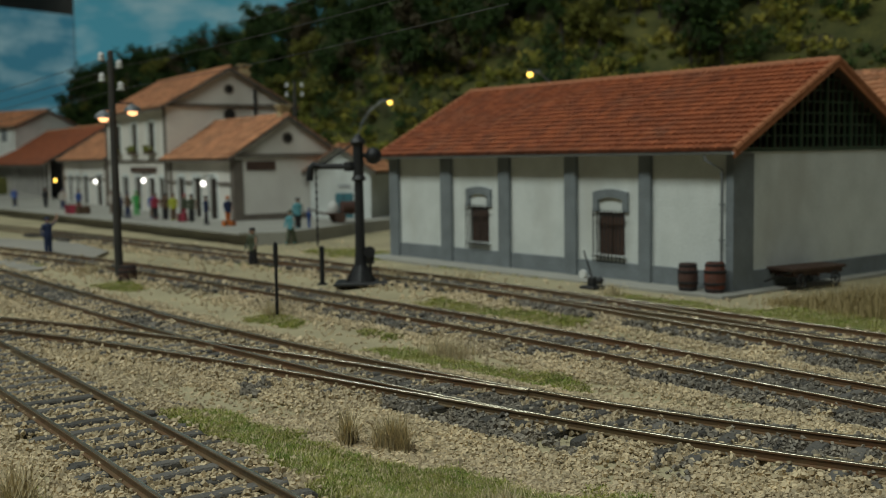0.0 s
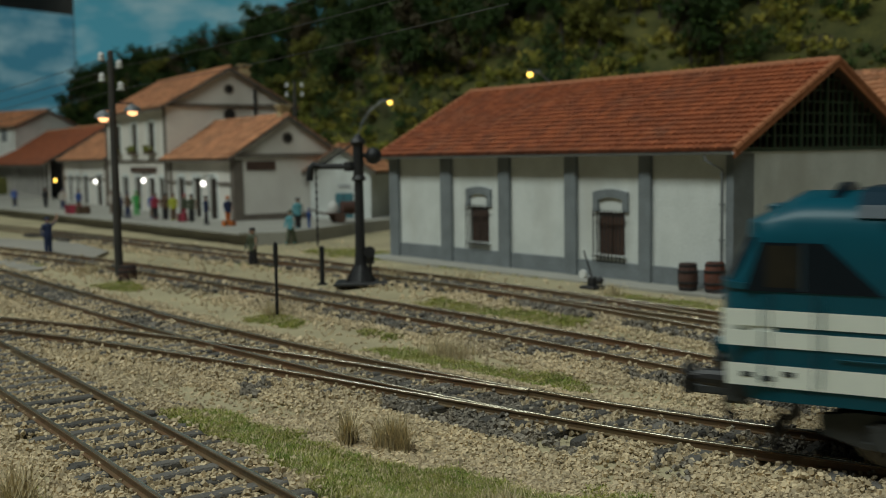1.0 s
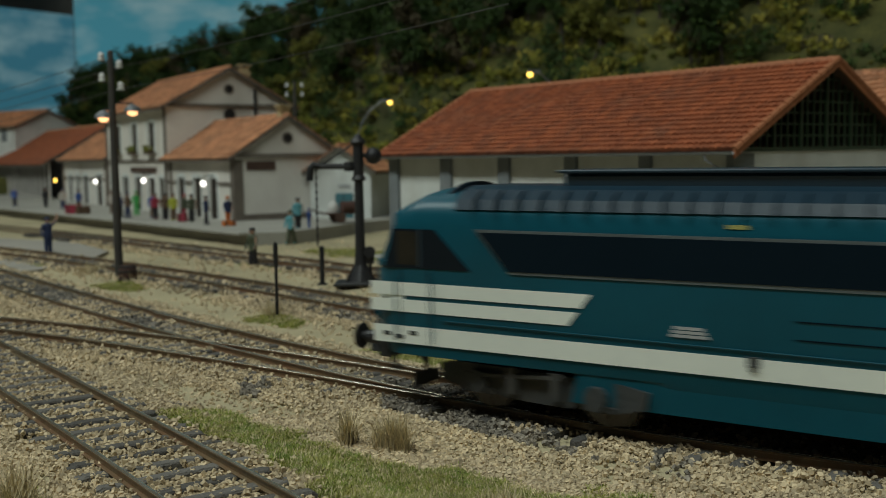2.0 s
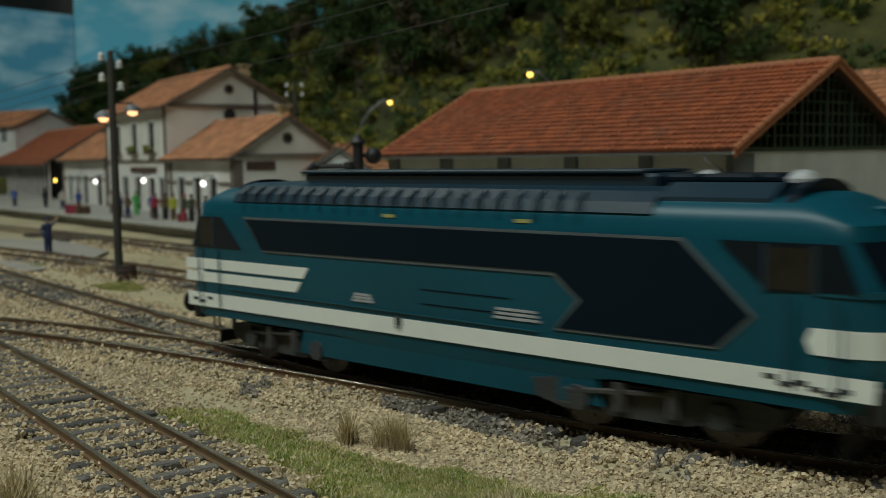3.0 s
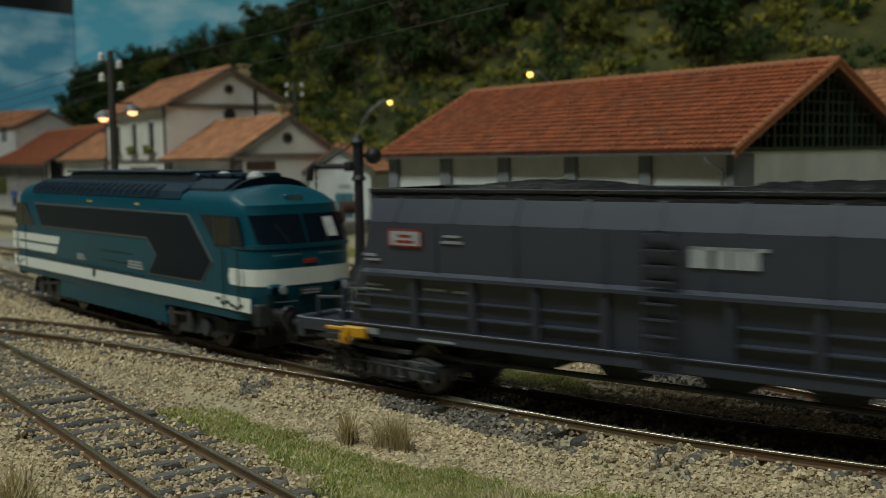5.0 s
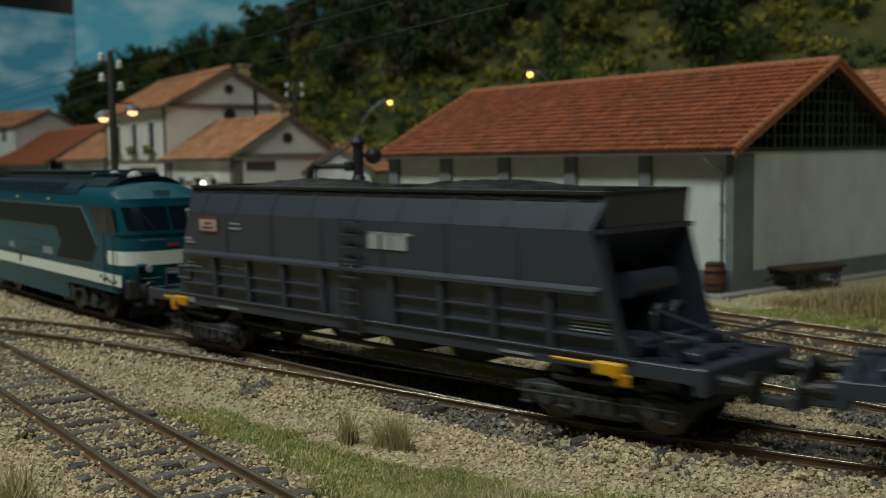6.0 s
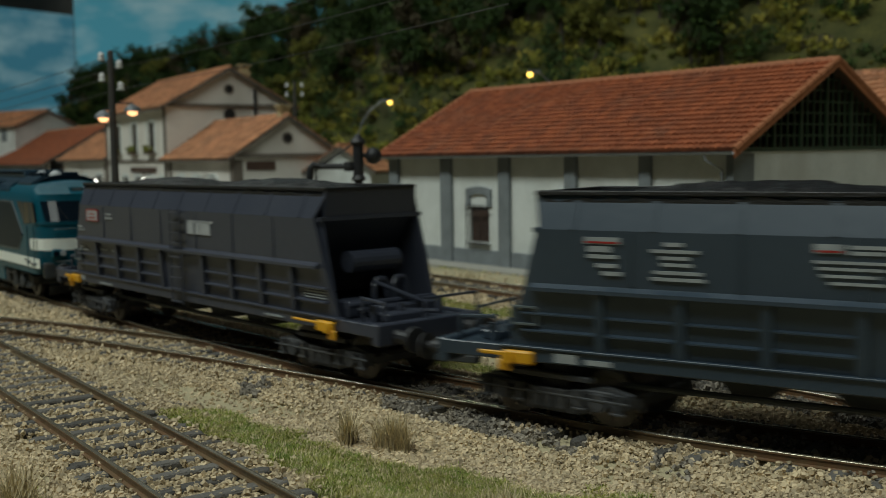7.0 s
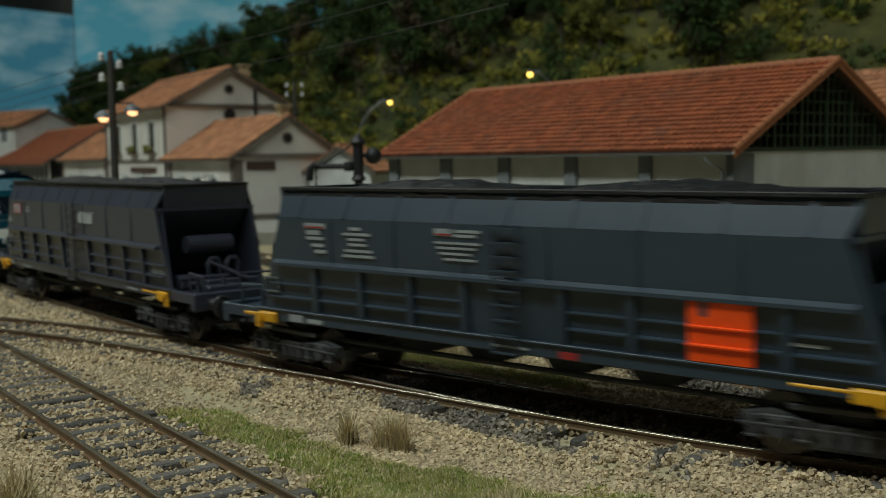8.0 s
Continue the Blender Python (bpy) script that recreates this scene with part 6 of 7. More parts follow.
def small_house(name, label, x, y, z, rz, w, d, ze, zr, wall, door=None):
    h = thing(name, label, "building", x, y, z, rz)
    openings = [door] if door else []
    bm = bmesh.new()
    pierced(bm, 0, w, 0, ze, 0, 0.3, openings)
    part("front_wall", bm, wall, h)
    for xa in (0, w - 0.3):
        bm = bmesh.new()
        box(bm, xa, xa + 0.3, 0.303, d, 0, ze)
        slab_x(bm, [(0.0, ze + 0.002), (d, ze + 0.002), (d / 2, zr - 0.15)], xa, xa + 0.3)
        part("end_wall", bm, wall, h)
    bm = bmesh.new()
    box(bm, 0.303, w - 0.303, d - 0.3, d, 0, ze)
    part("back_wall", bm, wall, h)
    gable_roof(h, 0, w, d, ze, zr, 0.45, 0.4)
    return h


# pump house between the station and the goods shed; its gable faces the platform
pump = small_house("pump_house", "small white gabled house with a teal door", -4.75, 71.7, -0.2, 75.8, 4.6, 4.3, 3.8, 5.35, PLASTER)
bm = bmesh.new()
box(bm, -0.08, -0.003, 1.25, 2.5, 0.45, 2.2, 0.02)
dr = part("door", bm, TEAL_DOOR, pump, "teal double door")
bm = bmesh.new()
box(bm, -0.1, -0.082, 1.86, 1.89, 0.5, 2.15)
part("joint", bm, DARK_VOID, dr)
bm = bmesh.new()
box(bm, -0.06, -0.003, 1.45, 2.3, 2.6, 2.8)
part("sign", bm, LETTER, pump, "pale small board over the door")
far = small_house("far_house", "distant pale house with orange roof", -69.5, 152.0, 2.6, -35, 16, 10, 6.6, 8.8, PLASTER)
for k in range(4):
    bm = bmesh.new()
    box(bm, 4.0 + k * 3.0, 5.2 + k * 3.0, -0.06, -0.003, 4.6, 6.4)
    part("window", bm, GREY_STONE, far, "grey window")
bm = bmesh.new()
box(bm, -78, -52, 138, 166, -0.5, 2.58)
tagged(part("terrace", bm, HILL_SOIL), "raised ground under the distant house", "ground", "", "structure")
rear = small_house("rear_store", "red-tiled store building behind the goods shed", 17.5, 55.0, -0.3, -52.2, 24, 9, 6.0, 8.6, PLASTER)


# ---- hill with woods, sky panels
HILL_BASE = [(75, 25), (40, 47), (24, 62), (8, 78), (-11, 96), (-24, 117), (-37, 138), (-50, 160), (-64, 182), (-80, 206), (-97, 230)]
HILL_TOP = [27.0, 27.0, 27.0, 27.0, 26.0, 21.5, 18.5, 17.5, 17.5, 17.0, 5.0]
HILL_DEEP = [30, 30, 28, 25, 21, 17, 15, 13, 12, 12, 12]


def hill_point(s, d):
    """Along the foot of the hill by s in 0..10, up the slope by d in 0..1.3."""
    i = min(int(s), len(HILL_BASE) - 2)
    f = s - i
    (xa, ya), (xb, yb) = HILL_BASE[i], HILL_BASE[i + 1]
    t = Vector((xb - xa, yb - ya)).normalized()
    n = Vector((-t.y, t.x))
    if n.y < 0:
        n = -n
    n = (n + Vector((0.6, 0.8))).normalized()
    h = HILL_TOP[i] * (1 - f) + HILL_TOP[i + 1] * f
    deep = HILL_DEEP[i] * (1 - f) + HILL_DEEP[i + 1] * f
    x, y = xa + (xb - xa) * f + n.x * d * deep, ya + (yb - ya) * f + n.y * d * deep
    e = min(1.0, d)
    z = -0.6 + h * (e ** 0.9) * (1.0 if d <= 1 else 1 - (d - 1) * 0.3) + (1.3 * noise.noise(Vector((x * 0.09, y * 0.09, 0.3))) + 0.5 * noise.noise(Vector((x * 0.3, y * 0.3, 5)))) * min(1, d * 6)
    return x, y, z


def build_hill():
    v, f = [], []
    ns, nd = 160, 50
    for i in range(ns + 1):
        for j in range(nd + 1):
            v.append(hill_point(10.0 * i / ns * 0.9999, 1.3 * j / nd))
    for i in range(ns):
        for j in range(nd):
            k = i * (nd + 1) + j
            f.append((k, k + 1, k + nd + 2, k + nd + 1))
    ob = many("hillside", v, f, HILL_SOIL, "steep grassy hillside behind the station", "hill", smooth=True)
    ob["kind"] = "structure"


build_hill()


def leaf_cloud(centers, radii, per, leaf):
    """Small leaves on the outside of many clumps."""
    c = np.repeat(np.asarray(centers, dtype=float), per, axis=0)
    r = np.repeat(np.asarray(radii, dtype=float), per)
    n = len(c)
    d = RNG.normal(size=(n, 3))
    d /= np.linalg.norm(d, axis=1)[:, None]
    p = c + d * (r * RNG.uniform(0.55, 1.1, n))[:, None] * np.array([1, 1, 0.85])
    a, b = RNG.normal(size=(n, 3)), RNG.normal(size=(n, 3))
    a /= np.linalg.norm(a, axis=1)[:, None]
    b = np.cross(a, b)
    b /= np.linalg.norm(b, axis=1)[:, None]
    s = (leaf * RNG.uniform(0.6, 1.4, n))[:, None]
    v = np.stack([p - a * s, p + b * s * 0.6, p + a * s, p - b * s * 0.6], 1).reshape(-1, 3)
    f = np.arange(n * 4).reshape(-1, 4)
    return v, f


def shrubs(name, count, material, s0, s1, d0, d1, r0, r1, label, per=34):
    cs, rs = [], []
    for _ in range(count):
        x, y, z = hill_point(RNG.uniform(s0, s1), RNG.uniform(d0, d1))
        r = RNG.uniform(r0, r1)
        for k in range(4):
            cs.append((x + RNG.normal(0, r * 0.6), y + RNG.normal(0, r * 0.6), z + r * RNG.uniform(0.2, 0.9)))
            rs.append(r * RNG.uniform(0.4, 0.75))
    v, f = leaf_cloud(cs, rs, per, 0.16)
    many(name, v, f, material, label, "shrubs")


shrubs("dark_shrubs", 1000, FOLIAGE_DARK, 0.6, 9.7, 0.04, 1.05, 0.7, 1.9, "dense dark green shrubs covering the hillside")
shrubs("olive_shrubs", 900, FOLIAGE_OLIVE, 0.6, 9.7, 0.0, 1.0, 0.3, 1.0, "olive green bushes and grass clumps on the hillside")
shrubs("hill_grass_clumps", 1500, FOLIAGE_OLIVE, 0.6, 9.7, 0.0, 1.0, 0.12, 0.35, "tufts of olive grass on the hillside", 9)
shrubs("yellow_shrubs", 420, FOLIAGE_LIME, 2.2, 5.4, 0.02, 0.62, 0.35, 1.1, "yellow-green bushes on the lower hillside")
shrubs("brown_shrubs", 140, FOLIAGE_AUTUMN, 0.6, 9.8, 0.0, 1.05, 0.4, 1.2, "brownish dry bushes on the hillside")


def make_tree(material, height, wide, label):
    t = thing("tree", label, "tree", group="hillside trees")
    bm = bmesh.new()
    p = Vector((0, 0, -0.3))
    tips = []
    r = 0.16
    for k in range(4):
        q = p + Vector((RNG.normal(0, 0.15), RNG.normal(0, 0.15), height * 0.2))
        rod(bm, p, q, r, r * 0.75, 7)
        r *= 0.75
        for _ in range(2 if k else 0):
            a = RNG.uniform(0, 6.283)
            e = q + Vector((math.cos(a), math.sin(a), 0.7)) * wide * RNG.uniform(0.45, 0.75)
            rod(bm, q, e, r * 0.6, r * 0.2, 5)
            tips.append(e)
        p = q
    tips.append(p)
    part("trunk", bm, BARK, t, "thin brown trunk with limbs")
    cs, rs = [], []
    for e in tips:
        for _ in range(5):
            cs.append((e.x + RNG.normal(0, wide * 0.28), e.y + RNG.normal(0, wide * 0.28), e.z + RNG.normal(0, height * 0.09)))
            rs.append(wide * RNG.uniform(0.18, 0.36))
    v, f = leaf_cloud(cs, rs, 44, 0.16)
    o = many("crown", v, f, material, "uneven leafy crown", "", parent=t)
    del o["kind"]
    if "category" in o:
        del o["category"]
    return t


KINDS = [make_tree(FOLIAGE_DARK, 5.0, 1.9, "dark green leafy model tree on the hillside"), make_tree(FOLIAGE_OLIVE, 4.2, 1.6, "olive green leafy model tree on the hillside"),
         make_tree(FOLIAGE_AUTUMN, 4.6, 1.7, "brownish leafy model tree on the hillside"), make_tree(FOLIAGE_DARK, 6.2, 2.1, "tall dark green model tree on the hillside")]
spots = []
for i in range(130):
    s = RNG.uniform(0.9, 9.0)
    d = min(1.08, max(0.12, RNG.normal(0.75, 0.3)))
    if s < 2.6 and d < 0.7 and RNG.random() < 0.6:
        d = 0.75 + RNG.random() * 0.3
    spots.append(hill_point(s, d))
for i in range(60):
    spots.append(hill_point(RNG.uniform(3.4, 9.4), RNG.uniform(0.85, 1.08)))
# a denser belt of trees on the slope above the goods shed, thinning downhill
for i in range(110):
    s = RNG.uniform(1.5, 4.6)
    spots.append(hill_point(s, 0.33 + 0.42 * math.sqrt(RNG.random()) + 0.05 * math.sin(s * 5)))
for i, (x, y, z) in enumerate(spots):
    k = KINDS[int(RNG.choice([0, 0, 1, 2, 3, 3]))]
    m = spot(x, y, z, RNG.uniform(0, 360))
    if i < 4:
        KINDS[i].matrix_basis = m
    else:
        copy_thing(k, m)


def sky_material(name, base):
    m = bpy.data.materials.new(name)
    m.use_nodes = True
    n, link = m.node_tree.nodes, m.node_tree.links.new
    b = n["Principled BSDF"]
    tc = n.new("ShaderNodeTexCoord")
    mp = n.new("ShaderNodeMapping")
    mp.inputs["Scale"].default_value = (3.2, 3.2, 7.5)
    nz = n.new("ShaderNodeTexNoise")
    nz.inputs["Scale"].default_value, nz.inputs["Detail"].default_value = 1.6, 7
    link(tc.outputs["Object"], mp.inputs["Vector"])
    link(mp.outputs["Vector"], nz.inputs["Vector"])
    r = n.new("ShaderNodeMapRange")
    r.inputs["From Min"].default_value, r.inputs["From Max"].default_value = 0.46, 0.72
    link(nz.outputs["Fac"], r.inputs["Value"])
    mx = n.new("ShaderNodeMix")
    mx.data_type = "RGBA"
    mx.inputs[6].default_value, mx.inputs[7].default_value = rgb(base), (0.38, 0.55, 0.58, 1)
    link(r.outputs[0], mx.inputs[0])
    link(mx.outputs[2], b.inputs["Base Color"])
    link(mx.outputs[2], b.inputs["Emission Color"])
    # the panel glows by itself, added brightness on top of the lamps
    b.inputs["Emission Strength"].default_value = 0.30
    b.inputs["Roughness"].default_value = 0.9
    return m


# the turned side panel gets a darker copy of the sky colour
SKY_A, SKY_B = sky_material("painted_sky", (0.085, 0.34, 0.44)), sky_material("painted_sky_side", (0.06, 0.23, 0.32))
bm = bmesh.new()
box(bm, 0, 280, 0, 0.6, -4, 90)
tagged(part("backdrop", bm, SKY_A, None, "", spot(-87.5, 261, 0, -8)), "glowing painted blue cloudy sky panel behind the hill", "backdrop", "", "structure")
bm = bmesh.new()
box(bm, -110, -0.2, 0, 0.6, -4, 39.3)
tagged(part("backdrop", bm, SKY_B, None, "", spot(-87.5, 261, 0, 56)), "glowing painted sky side panel meeting the main panel at a corner", "backdrop", "", "structure")
HALL = mat("hall_wall_paint", (0.30, 0.27, 0.24), (0.24, 0.22, 0.20), 20, 3, 0.9, 0, 0)
bm = bmesh.new()
box(bm, -300, 200, 0, 2, -60, 260)
tagged(part("hall_wall", bm, HALL, None, "", spot(0, 380, 0, 0)), "dim beige exhibition hall wall", "wall", "", "structure")
bm = bmesh.new()
box(bm, -190, -128, 0, 4, 60.5, 85)
tagged(part("hall_panel", bm, BLACK_IRON, None, "", spot(0, 345, 0, 0)), "dark panel on the hall wall", "panel", "", "structure")


# ---- water crane
def build_crane():
    c = thing("water_crane", "black cast-iron water crane beside the track", "water crane", -3.03, 39.17, -0.27)
    bm = bmesh.new()
    box(bm, -0.95, 0.95, -0.75, 0.75, 0.0, 0.12, 0.03)
    part("base_plate", bm, BLACK_IRON, c, "flat iron base plate")
    bm = bmesh.new()
    turned(bm, [(0.46, 0.1), (0.42, 0.2), (0.24, 0.7), (0.20, 1.0), (0.185, 1.2), (0.16, 3.78), (0.22, 3.8), (0.27, 3.86), (0.22, 3.95), (0.19, 4.0), (0.19, 5.1), (0.25, 5.12), (0.30, 5.2), (0.24, 5.3), (0.12, 5.42), (0.05, 5.5)], 18)
    for k in range(4):
        a = k * math.pi / 2 + 0.6
        slab(bm, [(0.15, 0.12), (0.55, 0.12), (0.22, 0.75), (0.15, 0.75)], -0.03, 0.03)
        bmesh.ops.rotate(bm, cent=(0, 0, 0), matrix=Matrix.Rotation(math.pi / 2, 3, "Z"), verts=bm.verts)
    part("column", bm, BLACK_IRON, c, "tapered round column", smooth=False)
    bm = bmesh.new()
    rod(bm, (-0.15, 0, 4.32), (-1.45, 0, 4.34), 0.11, 0.10, 12)
    turned(bm, [(0.17, -0.17), (0.2, 0), (0.17, 0.17)], 12, (-0.35, 0, 4.32))
    sweep(bm, [(-1.4, 0, 4.34), (-1.62, 0, 4.40), (-1.74, 0, 4.28), (-1.78, 0, 4.05), (-1.78, 0, 3.82)], 0.125, 12)
    part("arm", bm, BLACK_IRON, c, "horizontal arm with down-turned spout")
    bm = bmesh.new()
    rod(bm, (0.0, 0, 5.25), (-1.3, 0, 4.42), 0.035, 0.035, 6)
    part("stay_rod", bm, BLACK_IRON, c)
    bm = bmesh.new()
    rod(bm, (0.1, 0, 4.75), (0.4, 0, 4.72), 0.08, 0.08, 8)
    ball(bm, (0.55, 0, 4.70), 0.31, 16)
    part("counterweight", bm, BLACK_IRON, c, "round ball counterweight")
    bm = bmesh.new()
    for k in range(22):
        z = 4.25 - k * 0.13
        box(bm, -1.55 + (-0.025 if k % 2 else -0.045), -1.55 + (0.025 if k % 2 else 0.045), -0.02, 0.02, z - 0.12, z, 0.01)
    part("chain", bm, BLACK_IRON, c, "hanging iron chain")
    bm = bmesh.new()
    rod(bm, (-1.42, 0.05, 0.02), (-1.42, 0.05, 1.42), 0.10, 0.09, 10)
    box(bm, -1.6, -1.24, -0.12, 0.22, 0.0, 0.06)
    part("drain_post", bm, BLACK_IRON, c, "short post under the spout")
    bm = bmesh.new()
    box(bm, 0.2, 0.5, -0.15, 0.15, 0.75, 1.35, 0.03)
    rod(bm, (0.35, 0, 0.12), (0.35, 0, 0.8), 0.06, 0.06, 8)
    rod(bm, (0.35, -0.2, 1.2), (0.35, -0.26, 1.2), 0.22, 0.22, 14)
    part("valve_box", bm, BLACK_IRON, c, "valve box with handwheel")


build_crane()

# marker post
bm = bmesh.new()
turned(bm, [(0.05, 0), (0.05, 1.6), (0.075, 1.62), (0.075, 2.2), (0.05, 2.3)], 10)
tagged(part("marker_post", bm, BLACK_IRON, None, "", spot(-5.02, 32.03, -0.42)), "thin black marker post between the tracks", "post")


def telegraph_pole(label, x, y, zb, zt, spread, lamps):
    p = thing("telegraph_pole", label, "utility pole", x, y, zb, group="telegraph poles")
    h = zt - zb
    bm = bmesh.new()
    turned(bm, [(0.17, 0), (0.16, h * 0.3), (0.12, h), (0.05, h + 0.08)], 12)
    part("pole", bm, POLE_WOOD, p, "dark tarred pole")
    for i, (dx, dz) in enumerate(spread):
        bm = bmesh.new()
        rod(bm, (0, 0, h + dz - 0.1), (dx, 0, h + dz - 0.1), 0.025, 0.025, 6)
        rod(bm, (dx, 0, h + dz - 0.1), (dx, 0, h + dz), 0.025, 0.025, 6)
        hook = part("bracket", bm, BLACK_IRON, p, "iron insulator bracket")
        bm = bmesh.new()
        turned(bm, [(0.13, 0.0), (0.15, 0.06), (0.09, 0.12), (0.13, 0.18), (0.12, 0.26), (0.05, 0.32)], 12, (dx, 0, h + dz - 0.06))
        part("insulator", bm, PORCELAIN, hook, "white porcelain insulator")
    for dx, z in lamps:
        bm = bmesh.new()
        rod(bm, (0, 0, z + 0.35), (dx, 0, z + 0.35), 0.03, 0.03, 6)
        br = part("lamp_arm", bm, BLACK_IRON, p)
        bm = bmesh.new()
        turned(bm, [(0.34, 0.0), (0.30, 0.14), (0.16, 0.24), (0.06, 0.3)], 16, (dx, 0, z + 0.02))
        part("shade", bm, ZINC, br, "round enamel lamp shade")
        bm = bmesh.new()
        ball(bm, (dx, 0, z - 0.03), 0.2, 12, 0.6)
        part("bulb", bm, LAMP_WARM, br, "glowing warm bulb")
    return p


telegraph_pole("dark wooden telegraph pole with white insulators and two lamps", -12.85, 42.33, -0.4, 8.6, ((-0.36, -0.25), (0.33, -0.55), (-0.36, -1.05), (0.36, -1.4)), ((-0.36, 6.45), (0.78, 6.68)))
telegraph_pole("telegraph pole with four white insulators behind the station wing", -11.6, 86.0, -0.4, 10.4, ((-0.6, -0.3), (0.6, -0.3), (-0.6, -1.05), (0.6, -1.05)), ())


def wire(a, b, sag, r=0.025):
    w = thing("overhead_wire", "thin black overhead wire", "wire", group="overhead wires")
    bm = bmesh.new()
    pts = []
    for i in range(17):
        t = i / 16
        p = Vector(a).lerp(Vector(b), t)
        p.z -= sag * 4 * t * (1 - t)
        pts.append(p)
    sweep(bm, pts, r, 5)
    part("cable", bm, BLACK_IRON, w)


POLE = (-12.85, 42.33)
WIRE_ENDS = ((-0.36, 8.35, 1.28, 20.0, 8.35), (0.33, 8.05, 1.28, 20.0, 7.78), (0.36, 7.2, 1.28, 20.0, 7.14))
for dx, z, ex, ey, ez in WIRE_ENDS:
    wire((POLE[0] + dx, POLE[1], z), (ex, ey, ez), 0.12, 0.011)
for dx, z, ez in ((-0.36, 8.35, 9.3), (0.33, 8.05, 8.6), (-0.36, 7.55, 7.7), (0.36, 7.2, 6.8)):
    wire((POLE[0] + dx, POLE[1], z), (-60.0, 112.0, ez), 0.6, 0.015)


def street_lamp(label, x, y, z, mast, reach):
    s = thing("street_lamp", label, "street lamp", x, y, z, group="curved street lamps")
    bm = bmesh.new()
    sweep(bm, [(0, 0, 0), (0, 0, mast * 0.72), (reach * 0.12, 0, mast * 0.84), (reach * 0.4, 0, mast * 0.94), (reach * 0.75, 0, mast)], 0.04, 8)
    part("mast", bm, ZINC, s, "curved grey mast")
    bm = bmesh.new()
    box(bm, reach * 0.72, reach * 1.05, -0.12, 0.12, mast - 0.02, mast + 0.12, 0.03)
    hd = part("lamp_head", bm, ZINC, s)
    bm = bmesh.new()
    ball(bm, (reach, 0, mast - 0.06), 0.17, 12, 0.9)
    part("bulb", bm, LAMP_AMBER, hd, "glowing amber bulb")


street_lamp("curved grey street lamp, lit amber, by the pump house", -5.1, 66.0, -0.4, 8.15, 2.0)
street_lamp("curved grey street lamp, lit amber, behind the goods shed", 6.4, 55.0, -0.4, 8.9, -1.85)


# ---- barrels, cart, lever
RUST_BARREL = mat("rusty_barrel", (0.10, 0.045, 0.035), (0.16, 0.05, 0.03), 0.4, 0.06, 0.7, 0.1, 0.3, (0.30, 0.06, 0.02), 0.5)
BARREL_WOOD = mat("barrel_staves", (0.09, 0.042, 0.032), (0.06, 0.03, 0.024), 0.4, 0.05, 0.75, 0, 0.4)


def barrel(label, x, y, z, r, h, material):
    b = thing("barrel", label, "barrel", x, y, z, group="barrels")
    bm = bmesh.new()
    turned(bm, [(r * 0.82, 0.0), (r * 0.95, h * 0.22), (r, h * 0.5), (r * 0.95, h * 0.78), (r * 0.82, h), (r * 0.76, h), (r * 0.76, h - 0.05), (0.02, h - 0.05)], 18)
    part("body", bm, material, b)
    for t, k in ((0.08, 0.87), (0.3, 0.985), (0.7, 0.985), (0.92, 0.87)):
        bm = bmesh.new()
        turned(bm, [(r * k, h * t - 0.04), (r * k + 0.022, h * t - 0.03), (r * k + 0.022, h * t + 0.03), (r * k, h * t + 0.04)], 18)
        part("hoop", bm, BLACK_IRON, b)


barrel("weathered brown wooden barrel standing by the shed wall", 8.25, 36.0, -0.27, 0.34, 0.92, BARREL_WOOD)
barrel("rusty red drum standing by the shed corner", 9.0, 35.35, -0.27, 0.36, 1.0, RUST_BARREL)
barrel("dark barrel standing at the foot of the telegraph pole", -12.3, 41.6, -0.42, 0.36, 0.75, BARREL_WOOD)


def build_cart():
    c = thing("luggage_cart", "flat dark wooden luggage cart beside the shed end wall", "cart", 12.55, 36.9, -0.3, 31)
    for i in range(6):
        bm = bmesh.new()
        box(bm, -1.75, 1.75, -0.75 + i * 0.25, -0.52 + i * 0.25, 0.70, 0.80, 0.01)
        part("plank", bm, DARK_WOOD, c)
    bm = bmesh.new()
    for y in (-0.6, 0.55):
        box(bm, -1.6, 1.6, y - 0.05, y + 0.05, 0.52, 0.698, 0.01)
    for x in (-1.2, 0, 1.2):
        box(bm, x - 0.06, x + 0.06, -0.7, 0.7, 0.44, 0.52, 0.01)
    part("chassis", bm, DARK_WOOD, c)
    for x in (-1.15, 1.05):
        for y in (-0.72, 0.72):
            bm = bmesh.new()
            n = 16
            rod(bm, (x, y - 0.04, 0.3), (x, y + 0.04, 0.3), 0.07, 0.07, 8)
            for k in range(n):
                a0, a1 = 2 * math.pi * k / n, 2 * math.pi * (k + 1) / n
                rod(bm, (x + 0.27 * math.cos(a0), y, 0.3 + 0.27 * math.sin(a0)), (x + 0.27 * math.cos(a1), y, 0.3 + 0.27 * math.sin(a1)), 0.035, 0.035, 5)
                if k % 2 == 0:
                    rod(bm, (x, y, 0.3), (x + 0.26 * math.cos(a0), y, 0.3 + 0.26 * math.sin(a0)), 0.018, 0.018, 4)
            part("wheel", bm, BLACK_IRON, c, "spoked iron wheel")
    bm = bmesh.new()
    sweep(bm, [(-1.6, 0, 0.5), (-2.6, 0, 0.35)], 0.04, 6)
    part("drawbar", bm, BLACK_IRON, c)
    c.scale = (0.78, 0.78, 0.9)


build_cart()


